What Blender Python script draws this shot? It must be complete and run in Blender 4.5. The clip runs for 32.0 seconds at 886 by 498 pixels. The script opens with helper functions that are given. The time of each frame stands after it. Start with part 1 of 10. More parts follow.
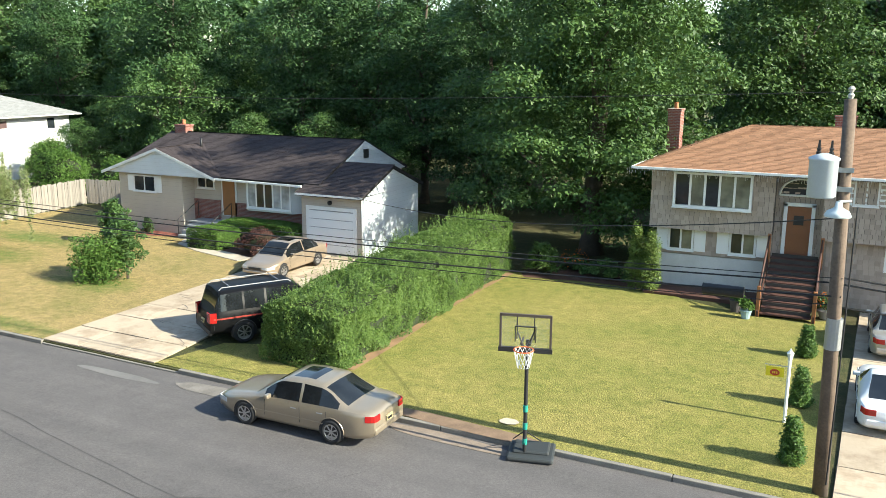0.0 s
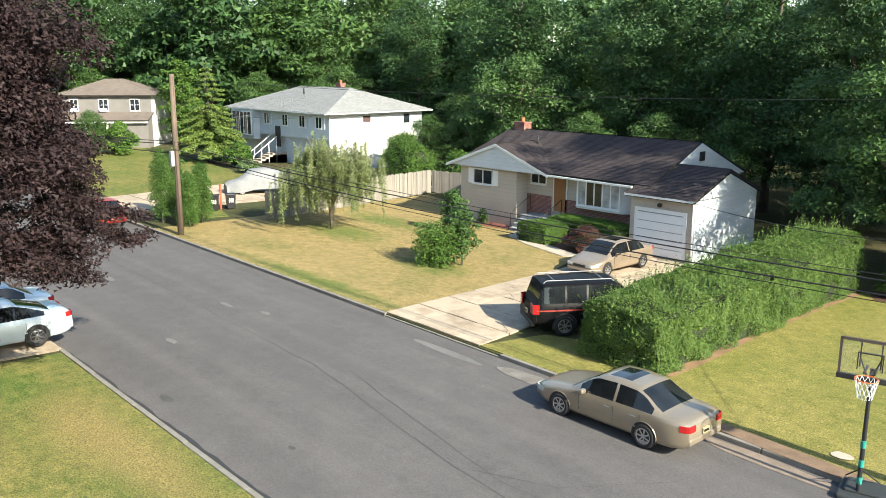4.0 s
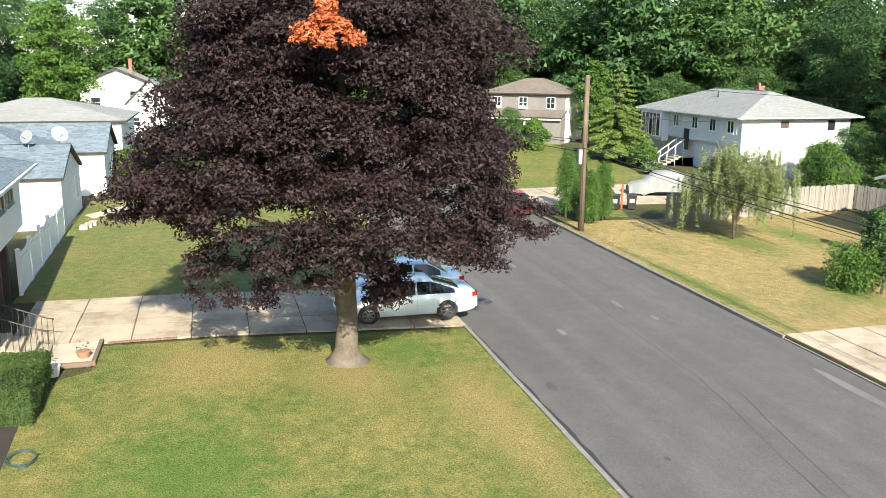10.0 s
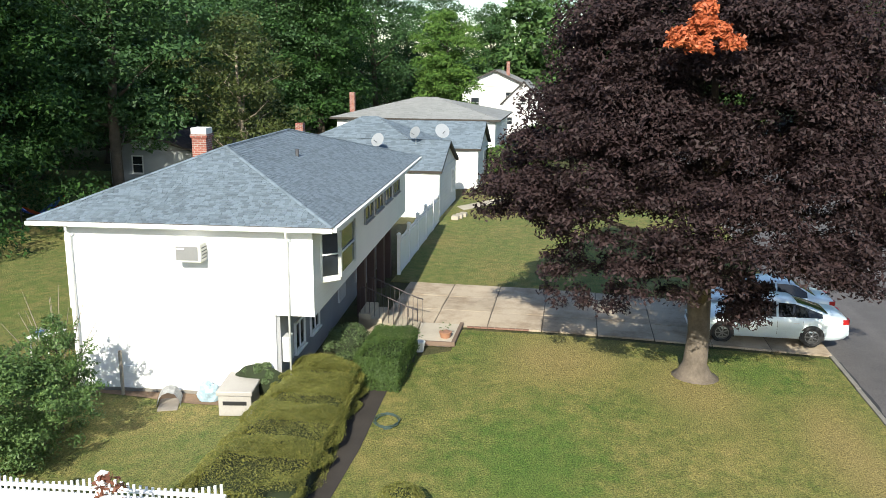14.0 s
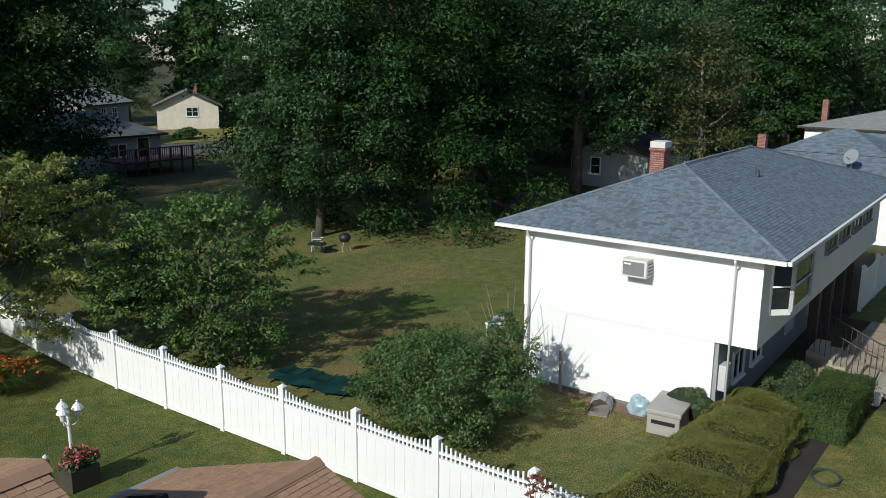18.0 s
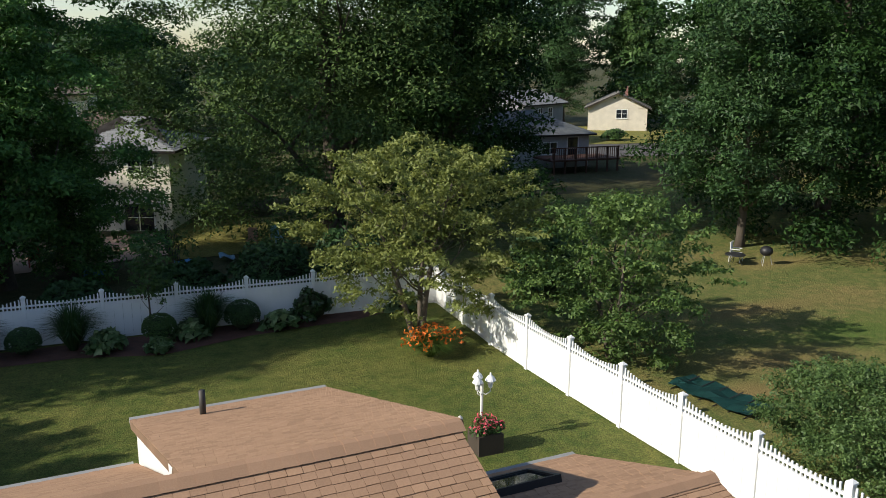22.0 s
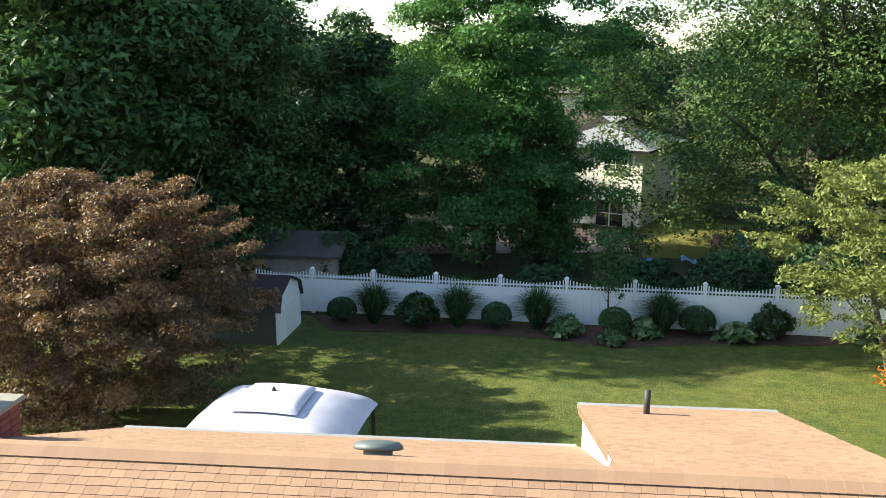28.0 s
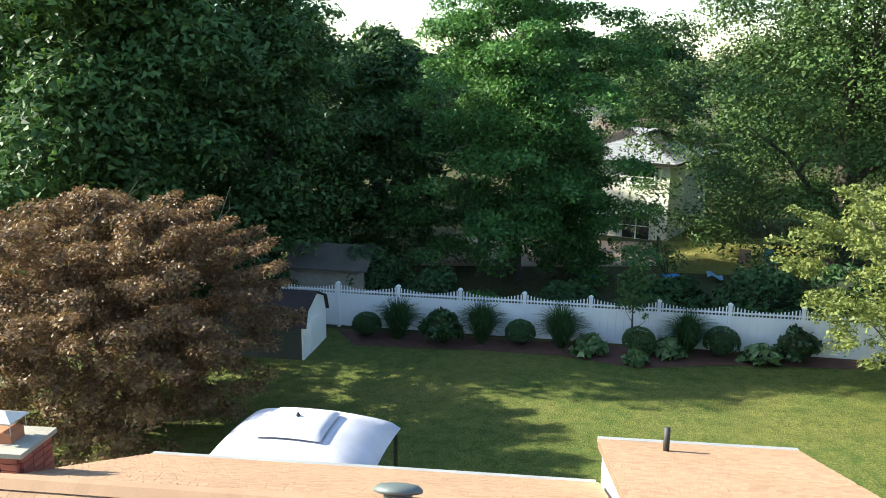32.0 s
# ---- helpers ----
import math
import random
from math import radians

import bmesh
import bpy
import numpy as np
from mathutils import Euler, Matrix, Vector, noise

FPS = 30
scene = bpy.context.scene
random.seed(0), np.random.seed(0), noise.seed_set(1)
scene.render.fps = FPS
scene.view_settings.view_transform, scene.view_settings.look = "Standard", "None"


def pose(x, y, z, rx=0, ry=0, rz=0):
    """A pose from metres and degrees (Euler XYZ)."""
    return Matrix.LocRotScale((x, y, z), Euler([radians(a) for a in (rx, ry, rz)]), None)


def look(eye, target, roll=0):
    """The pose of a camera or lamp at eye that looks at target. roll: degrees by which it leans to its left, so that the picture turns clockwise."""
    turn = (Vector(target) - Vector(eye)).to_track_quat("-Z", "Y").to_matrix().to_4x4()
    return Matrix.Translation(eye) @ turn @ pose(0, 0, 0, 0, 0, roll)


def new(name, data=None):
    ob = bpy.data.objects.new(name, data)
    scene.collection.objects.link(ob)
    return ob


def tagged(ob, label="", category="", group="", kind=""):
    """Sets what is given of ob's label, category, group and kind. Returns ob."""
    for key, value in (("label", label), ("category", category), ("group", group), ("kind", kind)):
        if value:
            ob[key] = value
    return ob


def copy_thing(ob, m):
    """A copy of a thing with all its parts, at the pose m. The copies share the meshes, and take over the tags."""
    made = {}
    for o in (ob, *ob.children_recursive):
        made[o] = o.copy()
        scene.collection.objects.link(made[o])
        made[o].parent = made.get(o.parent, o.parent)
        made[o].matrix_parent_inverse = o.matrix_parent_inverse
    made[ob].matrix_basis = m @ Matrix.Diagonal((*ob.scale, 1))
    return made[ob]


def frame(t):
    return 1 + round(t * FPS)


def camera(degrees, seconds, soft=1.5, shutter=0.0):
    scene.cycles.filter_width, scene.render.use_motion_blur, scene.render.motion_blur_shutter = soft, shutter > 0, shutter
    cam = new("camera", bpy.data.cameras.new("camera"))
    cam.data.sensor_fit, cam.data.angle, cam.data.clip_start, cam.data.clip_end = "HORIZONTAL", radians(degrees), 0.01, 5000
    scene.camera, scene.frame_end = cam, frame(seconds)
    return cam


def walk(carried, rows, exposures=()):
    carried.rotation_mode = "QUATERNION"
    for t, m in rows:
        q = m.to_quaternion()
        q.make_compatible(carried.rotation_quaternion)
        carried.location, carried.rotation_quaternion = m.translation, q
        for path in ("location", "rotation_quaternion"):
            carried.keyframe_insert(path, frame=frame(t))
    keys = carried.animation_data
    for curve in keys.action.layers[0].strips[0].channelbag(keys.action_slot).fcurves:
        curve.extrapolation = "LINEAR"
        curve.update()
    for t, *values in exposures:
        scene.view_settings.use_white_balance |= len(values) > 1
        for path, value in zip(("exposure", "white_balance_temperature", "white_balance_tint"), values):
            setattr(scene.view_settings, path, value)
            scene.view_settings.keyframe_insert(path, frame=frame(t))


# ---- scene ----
# ---- camera and its path ----
cam = camera(55.19, 32.0, soft=0.85)
# seconds, eye, yaw, pitch, roll
PATH = [
    (0.0, 0.094, 0.263, 8.794, 25.85, -12.19, 0.19),
    (0.5, 0.102, 0.243, 8.793, 28.39, -12.23, 0.13),
    (1.0, 0.110, 0.223, 8.793, 31.78, -12.30, 0.08),
    (1.5, 0.118, 0.203, 8.792, 35.82, -12.36, 0.03),
    (2.0, 0.127, 0.183, 8.792, 39.47, -12.39, -0.09),
    (2.5, 0.135, 0.162, 8.791, 42.46, -12.36, -0.03),
    (3.0, 0.143, 0.142, 8.790, 44.73, -12.34, 0.02),
    (3.5, 0.151, 0.122, 8.790, 46.45, -12.31, 0.03),
    (5.5, 0.140, 0.089, 8.837, 54.26, -12.11, 0.15),
    (6.0, 0.138, 0.081, 8.849, 57.25, -12.12, 0.16),
    (6.5, 0.135, 0.072, 8.860, 59.32, -12.14, 0.15),
    (7.0, 0.132, 0.064, 8.872, 60.51, -12.17, 0.21),
    (7.5, 0.129, 0.056, 8.884, 62.16, -12.18, 0.10),
    (8.0, 0.127, 0.047, 8.896, 64.35, -12.15, 0.17),
    (8.5, 0.133, 0.047, 8.894, 67.12, -12.12, 0.22),
    (9.0, 0.138, 0.047, 8.893, 69.69, -12.22, 0.29),
    (9.5, 0.144, 0.047, 8.891, 72.34, -12.30, 0.36),
    (10.0, 0.150, 0.047, 8.890, 74.81, -12.36, 0.41),
    (10.5, 0.156, 0.047, 8.888, 77.51, -12.36, 0.42),
    (11.0, 0.162, 0.047, 8.887, 80.17, -12.36, 0.41),
    (11.5, 0.168, 0.047, 8.885, 82.75, -12.35, 0.38),
    (12.0, 0.174, 0.046, 8.884, 85.74, -12.33, 0.32),
    (12.5, 0.172, 0.034, 8.902, 88.62, -12.36, 0.29),
    (13.0, 0.169, 0.022, 8.921, 91.49, -12.34, 0.40),
    (13.5, 0.167, 0.009, 8.940, 95.19, -12.37, 0.41),
    (14.0, 0.165, -0.003, 8.959, 98.92, -12.39, 0.41),
    (14.5, 0.162, -0.016, 8.978, 102.65, -12.41, 0.49),
    (15.0, 0.160, -0.028, 8.997, 106.29, -12.44, 0.48),
    (15.5, 0.156, -0.040, 9.074, 110.75, -12.51, 0.34),
    (17.5, 0.177, -0.105, 9.419, 125.06, -12.65, 0.44),
    (18.0, 0.191, -0.126, 9.514, 128.87, -12.78, 0.48),
    (18.5, 0.195, -0.120, 9.503, 132.95, -12.73, 0.41),
    (19.0, 0.198, -0.115, 9.492, 136.75, -12.71, 0.40),
    (19.5, 0.201, -0.109, 9.481, 140.12, -12.67, 0.35),
    (20.0, 0.205, -0.103, 9.469, 143.06, -12.65, 0.39),
    (20.5, 0.208, -0.097, 9.458, 145.82, -12.68, 0.38),
    (21.0, 0.214, -0.104, 9.456, 149.73, -12.72, 0.42),
    (21.5, 0.220, -0.112, 9.454, 153.62, -12.71, 0.33),
    (22.0, 0.226, -0.120, 9.453, 156.98, -12.74, 0.32),
    (22.5, 0.231, -0.128, 9.451, 160.59, -12.74, 0.27),
    (23.0, 0.237, -0.135, 9.449, 163.70, -12.70, 0.24),
    (23.5, 0.243, -0.128, 9.464, 166.40, -12.76, 0.23),
    (24.0, 0.250, -0.121, 9.479, 168.20, -12.79, 0.17),
    (24.5, 0.256, -0.113, 9.495, 170.34, -12.78, 0.17),
    (25.0, 0.262, -0.106, 9.510, 173.24, -12.80, 0.04),
    (25.5, 0.269, -0.099, 9.525, 176.39, -12.77, 0.26),
    (27.5, 0.243, -0.108, 9.506, 185.54, -12.78, 0.15),
    (28.0, 0.237, -0.110, 9.501, 188.24, -12.79, 0.15),
    (28.5, 0.242, -0.110, 9.497, 188.37, -12.82, 0.17),
    (29.0, 0.247, -0.109, 9.494, 188.54, -12.84, 0.23),
    (29.5, 0.251, -0.108, 9.491, 188.76, -12.81, 0.18),
    (30.0, 0.256, -0.108, 9.487, 188.99, -12.77, 0.28),
    (30.5, 0.232, -0.130, 9.628, 189.27, -12.80, 0.25),
    (31.0, 0.220, -0.108, 9.840, 189.52, -12.78, 0.30),
    (31.5, 0.177, -0.084, 10.030, 189.85, -12.77, 0.32),
    (32.0, 0.164, -0.069, 10.156, 190.09, -12.83, 0.37),
]
EXPOSURES = [(0.0, 1.53, 6620, 3), (3.0, 1.45, 6760, 5), (6.0, 1.55, 6760, 5), (9.0, 1.55, 6710, 5), (11.0, 1.33, 6640, 5), (13.0, 1.1, 6480, 6), (15.5, 0.55, 6280, 7), (17.5, -0.08, 5980, 7), (20.5, -0.28, 6080, 8), (21.5, 0.05, 6430, 9), (23.0, 0.7, 6630, 8), (25.5, 1.25, 6730, 7), (28.0, 1.55, 6680, 3), (32.0, 1.7, 6430, 1)]
walk(cam, [(t, pose(x, y, z, 90 + pitch, 0, yaw) @ pose(0, 0, 0, 0, 0, roll)) for t, x, y, z, yaw, pitch, roll in PATH], EXPOSURES)

# ---- light: low sun from the east, clear sky ----
SUN_AZ, SUN_EL = radians(0.0), radians(31.5)
world = bpy.data.worlds.new("sky")
scene.world = world
world.use_nodes = True
_n = world.node_tree.nodes
_sky = _n.new("ShaderNodeTexSky")
_sky.sky_type = "NISHITA"
_sky.sun_disc = False
_sky.sun_elevation = SUN_EL
_sky.sun_rotation = radians(90.0) - SUN_AZ
_sky.air_density, _sky.dust_density, _sky.ozone_density = 1.0, 0.6, 1.2
_n["Background"].inputs["Strength"].default_value = 0.12
world.node_tree.links.new(_sky.outputs[0], _n["Background"].inputs["Color"])
_sd = bpy.data.lights.new("sun", "SUN")
_sd.energy, _sd.angle, _sd.color = 4.6, radians(0.6), (1.0, 0.935, 0.80)
_so = new("sun", _sd)
_dir = Vector((math.cos(SUN_EL) * math.cos(SUN_AZ), math.cos(SUN_EL) * math.sin(SUN_AZ), math.sin(SUN_EL)))
_so.matrix_world = look(_dir * 80, (0, 0, 0))

# ---- materials ----
def _nodes(name):
    m = bpy.data.materials.new(name)
    m.use_nodes = True
    nt = m.node_tree
    return m, nt, nt.nodes["Principled BSDF"]


def _coord(nt, scale=1.0):
    tc = nt.nodes.new("ShaderNodeTexCoord")
    mp = nt.nodes.new("ShaderNodeMapping")
    mp.inputs["Scale"].default_value = scale if isinstance(scale, tuple) else (scale,) * 3
    nt.links.new(tc.outputs["Object"], mp.inputs["Vector"])
    return mp.outputs["Vector"]


def _noise(nt, vec, scale, detail=4.0, rough=0.55):
    n = nt.nodes.new("ShaderNodeTexNoise")
    n.inputs["Scale"].default_value, n.inputs["Detail"].default_value, n.inputs["Roughness"].default_value = scale, detail, rough
    nt.links.new(vec, n.inputs["Vector"])
    return n.outputs["Fac"]


def _ramp(nt, fac, stops):
    r = nt.nodes.new("ShaderNodeValToRGB")
    el = r.color_ramp.elements
    while len(el) < len(stops):
        el.new(0.5)
    for e, (p, c) in zip(el, stops):
        e.position, e.color = p, (*c, 1)
    nt.links.new(fac, r.inputs["Fac"])
    return r.outputs["Color"]


def _mix(nt, a, b, fac, mode="MIX"):
    m = nt.nodes.new("ShaderNodeMix")
    m.data_type, m.blend_type = "RGBA", mode
    for sock, v in ((m.inputs[6], a), (m.inputs[7], b), (m.inputs[0], fac)):
        if isinstance(v, (int, float)):
            sock.default_value = v
        elif isinstance(v, tuple):
            sock.default_value = (*v, 1)
        else:
            nt.links.new(v, sock)
    return m.outputs[2]


def _bump(nt, bsdf, height, strength, dist=0.02):
    b = nt.nodes.new("ShaderNodeBump")
    b.inputs["Strength"].default_value, b.inputs["Distance"].default_value = strength, dist
    nt.links.new(height, b.inputs["Height"])
    nt.links.new(b.outputs["Normal"], bsdf.inputs["Normal"])


def _random(nt):
    return nt.nodes.new("ShaderNodeObjectInfo").outputs["Random"]


def _island(nt):
    return nt.nodes.new("ShaderNodeNewGeometry").outputs["Random Per Island"]


def mul(c, k):
    return tuple(min(1.0, v * k) for v in c)


def plain(name, col, rough=0.6, metal=0.0, spots=0.18, grain=30.0, coarse=1.2, bump=0.15, spec=0.5, coat=0.0):
    """A painted, plastic, metal or stone surface: two scales of colour variation and a fine relief."""
    m, nt, b = _nodes(name)
    v = _coord(nt)
    big, fine = _noise(nt, v, coarse, 5), _noise(nt, v, grain, 3)
    c = _ramp(nt, big, [(0.3, mul(col, 1 - spots)), (0.7, mul(col, 1 + spots * 0.5))])
    c = _mix(nt, c, _ramp(nt, fine, [(0.35, mul(col, 1 - spots)), (0.65, mul(col, 1 + spots * 0.4))]), 0.35)
    nt.links.new(c, b.inputs["Base Color"])
    b.inputs["Roughness"].default_value, b.inputs["Metallic"].default_value = rough, metal
    b.inputs["Specular IOR Level"].default_value = spec
    b.inputs["Coat Weight"].default_value = coat
    if bump:
        _bump(nt, b, fine, bump, 0.01)
    return m


def pieces(name, col, vary=0.3, rough=0.85, island=True, grain=60.0, bump=0.3, tint=None):
    """For shingles, shakes, bricks and boards: each piece has its own shade."""
    m, nt, b = _nodes(name)
    v = _coord(nt)
    fine, big = _noise(nt, v, grain, 3), _noise(nt, v, 0.5, 4)
    r = _island(nt) if island else _random(nt)
    dark, light = mul(col, 1 - vary), mul(col, 1 + vary * 0.7)
    c = _ramp(nt, r, [(0.0, dark), (0.45, col), (0.8, tint or light), (1.0, light)])
    c = _mix(nt, c, _ramp(nt, fine, [(0.3, mul(col, 0.6)), (0.7, mul(col, 1.25))]), 0.3)
    c = _mix(nt, c, _ramp(nt, big, [(0.35, mul(col, 0.75)), (0.65, mul(col, 1.15))]), 0.25)
    nt.links.new(c, b.inputs["Base Color"])
    b.inputs["Roughness"].default_value = rough
    b.inputs["Specular IOR Level"].default_value = 0.3
    _bump(nt, b, fine, bump, 0.01)
    return m


def grass(name, lush, dry, dryness, seed=0.0, patch=0.22, patches=()):
    """Mown turf: blades' grain, mower-scale mottling and dry patches."""
    m, nt, b = _nodes(name)
    v = _coord(nt)
    mp = nt.nodes.new("ShaderNodeMapping")
    mp.inputs["Location"].default_value = (seed * 13.1, seed * 7.7, 0)
    nt.links.new(v, mp.inputs["Vector"])
    v = mp.outputs["Vector"]
    big, mid, fine, tiny = _noise(nt, v, patch, 5, 0.6), _noise(nt, v, 2.4, 6, 0.68), _noise(nt, v, 22.0, 3, 0.7), _noise(nt, v, 75.0, 2, 0.7)
    lo = 0.78 - dryness * 0.5
    c = _ramp(nt, big, [(lo - 0.13, lush), (lo + 0.16, dry)])
    c = _mix(nt, c, _ramp(nt, mid, [(0.35, mul(lush, 0.75)), (0.62, mul(dry, 1.1))]), 0.46)
    flat = nt.nodes.new("ShaderNodeMapping")
    flat.inputs["Scale"].default_value = (1, 1, 0)
    nt.links.new(_coord(nt), flat.inputs["Vector"])
    for x, y, rx, ry, col in patches:
        d = nt.nodes.new("ShaderNodeMapping")
        d.vector_type = "TEXTURE"
        d.inputs["Location"].default_value, d.inputs["Scale"].default_value = (x, y, 0), (rx, ry, 1)
        nt.links.new(flat.outputs[0], d.inputs["Vector"])
        ln = nt.nodes.new("ShaderNodeVectorMath")
        ln.operation = "LENGTH"
        nt.links.new(d.outputs[0], ln.inputs[0])
        ad = nt.nodes.new("ShaderNodeMath")
        ad.operation = "MULTIPLY_ADD"
        nt.links.new(mid, ad.inputs[0])
        ad.inputs[1].default_value = 1.5
        nt.links.new(ln.outputs["Value"], ad.inputs[2])
        mr = nt.nodes.new("ShaderNodeMapRange")
        nt.links.new(ad.outputs[0], mr.inputs["Value"])
        mr.inputs["From Min"].default_value, mr.inputs["From Max"].default_value = 1.05, 1.95
        mr.inputs["To Min"].default_value, mr.inputs["To Max"].default_value = 0.7, 0.0
        c = _mix(nt, c, col, mr.outputs[0])
    g = _ramp(nt, fine, [(0.3, (0.34, 0.36, 0.34)), (0.5, (0.92, 0.92, 0.92)), (0.7, (1.55, 1.5, 1.35))])
    c = _mix(nt, c, g, 0.9, "MULTIPLY")
    g = _ramp(nt, tiny, [(0.3, (0.5, 0.5, 0.5)), (0.7, (1.45, 1.45, 1.4))])
    c = _mix(nt, c, g, 0.6, "MULTIPLY")
    nt.links.new(c, b.inputs["Base Color"])
    b.inputs["Roughness"].default_value = 0.9
    b.inputs["Specular IOR Level"].default_value = 0.15
    _bump(nt, b, fine, 0.8, 0.06)
    return m


def leafy(name, col, tip, trans=0.35, rough=0.55, gloss=0.35, young=None):
    """Leaves: every leaf has its own shade, light comes through the thin blades."""
    m, nt, b = _nodes(name)
    r = _island(nt)
    v = _coord(nt)
    big = _noise(nt, v, 0.45, 3)
    stops = [(0.0, mul(col, 0.75)), (0.5, col), (0.9, tip), (1.0, young or mul(tip, 1.12))]
    c = _ramp(nt, r, stops)
    c = _mix(nt, c, _ramp(nt, big, [(0.35, mul(col, 0.8)), (0.65, mul(tip, 1.1))]), 0.3)
    nt.links.new(c, b.inputs["Base Color"])
    b.inputs["Roughness"].default_value = rough
    b.inputs["Specular IOR Level"].default_value = gloss
    t = nt.nodes.new("ShaderNodeBsdfTranslucent")
    nt.links.new(_mix(nt, c, (1.0, 1.0, 0.55), 0.55, "MULTIPLY"), t.inputs["Color"])
    s = nt.nodes.new("ShaderNodeMixShader")
    s.inputs[0].default_value = trans
    nt.links.new(b.outputs[0], s.inputs[1])
    nt.links.new(t.outputs[0], s.inputs[2])
    nt.links.new(s.outputs[0], nt.nodes["Material Output"].inputs["Surface"])
    return m


def glassy(name, col=(0.02, 0.025, 0.03), rough=0.05):
    m, nt, b = _nodes(name)
    v = _coord(nt)
    c = _ramp(nt, _noise(nt, v, 1.1, 3), [(0.35, mul(col, 0.6)), (0.65, mul(col, 1.5))])
    nt.links.new(c, b.inputs["Base Color"])
    b.inputs["Roughness"].default_value = rough
    b.inputs["Specular IOR Level"].default_value = 0.55
    return m


def carpaint(name, col, metal=0.5, rough=0.32):
    m, nt, b = _nodes(name)
    v = _coord(nt)
    c = _ramp(nt, _noise(nt, v, 1.5, 4), [(0.3, mul(col, 0.9)), (0.7, mul(col, 1.05))])
    c = _mix(nt, c, _ramp(nt, _noise(nt, v, 400, 1), [(0.4, mul(col, 0.85)), (0.6, mul(col, 1.15))]), 0.3)
    nt.links.new(c, b.inputs["Base Color"])
    b.inputs["Metallic"].default_value, b.inputs["Roughness"].default_value = metal, rough
    b.inputs["Coat Weight"].default_value, b.inputs["Coat Roughness"].default_value = 0.6, 0.06
    return m


def asphalt_material():
    m, nt, b = _nodes("asphalt")
    v = _coord(nt)
    big, mid, fine = _noise(nt, v, 0.16, 5), _noise(nt, v, 1.4, 6, 0.65), _noise(nt, v, 90, 2)
    c = _ramp(nt, big, [(0.3, (0.09, 0.084, 0.086)), (0.7, (0.11, 0.103, 0.104))])
    c = _mix(nt, c, _ramp(nt, mid, [(0.38, (0.085, 0.08, 0.081)), (0.75, (0.15, 0.141, 0.138))]), 0.3)
    c = _mix(nt, c, _ramp(nt, fine, [(0.3, (0.55, 0.55, 0.55)), (0.7, (1.4, 1.4, 1.4))]), 0.5, "MULTIPLY")
    c = _mix(nt, c, _ramp(nt, _noise(nt, v, 17, 3, 0.7), [(0.3, (0.7, 0.7, 0.7)), (0.68, (1.28, 1.27, 1.25))]), 0.6, "MULTIPLY")
    # long tyre-polished lanes along the street
    tc = _coord(nt, (0.012, 0.9, 1.0))
    c = _mix(nt, c, _ramp(nt, _noise(nt, tc, 1.0, 3), [(0.4, (0.82, 0.82, 0.82)), (0.6, (1.12, 1.1, 1.1))]), 0.5, "MULTIPLY")
    nt.links.new(c, b.inputs["Base Color"])
    b.inputs["Roughness"].default_value = 0.88
    b.inputs["Specular IOR Level"].default_value = 0.3
    _bump(nt, b, fine, 0.4, 0.01)
    return m


def planks(name, col, scale, axis, rough=0.6, gap=0.08, vary=0.12, line=0.7):
    """Lap siding or boards a few millimetres proud, run as a fine relief."""
    m, nt, b = _nodes(name)
    v = _coord(nt)
    w = nt.nodes.new("ShaderNodeTexWave")
    w.wave_type, w.bands_direction, w.wave_profile = "BANDS", axis, "SAW"
    w.inputs["Scale"].default_value = scale
    w.inputs["Distortion"].default_value = 0.0
    nt.links.new(v, w.inputs["Vector"])
    c = _ramp(nt, _noise(nt, v, 0.8, 5), [(0.3, mul(col, 1 - vary)), (0.7, mul(col, 1 + vary * 0.4))])
    c = _mix(nt, c, _ramp(nt, _noise(nt, v, 35, 3), [(0.35, mul(col, 0.88)), (0.65, mul(col, 1.05))]), 0.3)
    c = _mix(nt, c, _ramp(nt, w.outputs["Fac"], [(0.0, (0.55, 0.55, 0.55)), (gap, (1, 1, 1))]), line, "MULTIPLY")
    nt.links.new(c, b.inputs["Base Color"])
    b.inputs["Roughness"].default_value = rough
    _bump(nt, b, w.outputs["Fac"], 0.85 * line, 0.02)
    return m


def brickwork(name, a, c2, mortar, sx=1.0):
    m, nt, b = _nodes(name)
    tc = nt.nodes.new("ShaderNodeTexCoord")
    sep = nt.nodes.new("ShaderNodeSeparateXYZ")
    nt.links.new(tc.outputs["Object"], sep.inputs[0])
    add = nt.nodes.new("ShaderNodeMath")
    nt.links.new(sep.outputs[0], add.inputs[0])
    nt.links.new(sep.outputs[1], add.inputs[1])
    com = nt.nodes.new("ShaderNodeCombineXYZ")
    nt.links.new(add.outputs[0], com.inputs[0])
    nt.links.new(sep.outputs[2], com.inputs[1])
    t = nt.nodes.new("ShaderNodeTexBrick")
    t.inputs["Scale"].default_value = 1.0
    t.inputs["Brick Width"].default_value, t.inputs["Row Height"].default_value, t.inputs["Mortar Size"].default_value = 0.215, 0.075, 0.008
    t.inputs["Color1"].default_value, t.inputs["Color2"].default_value, t.inputs["Mortar"].default_value = (*a, 1), (*c2, 1), (*mortar, 1)
    nt.links.new(com.outputs[0], t.inputs["Vector"])
    v = _coord(nt)
    c = _mix(nt, t.outputs["Color"], _ramp(nt, _noise(nt, v, 3, 5), [(0.3, (0.65, 0.65, 0.65)), (0.7, (1.2, 1.2, 1.2))]), 0.6, "MULTIPLY")
    nt.links.new(c, b.inputs["Base Color"])
    b.inputs["Roughness"].default_value = 0.9
    _bump(nt, b, t.outputs["Fac"], -0.5, 0.01)
    return m


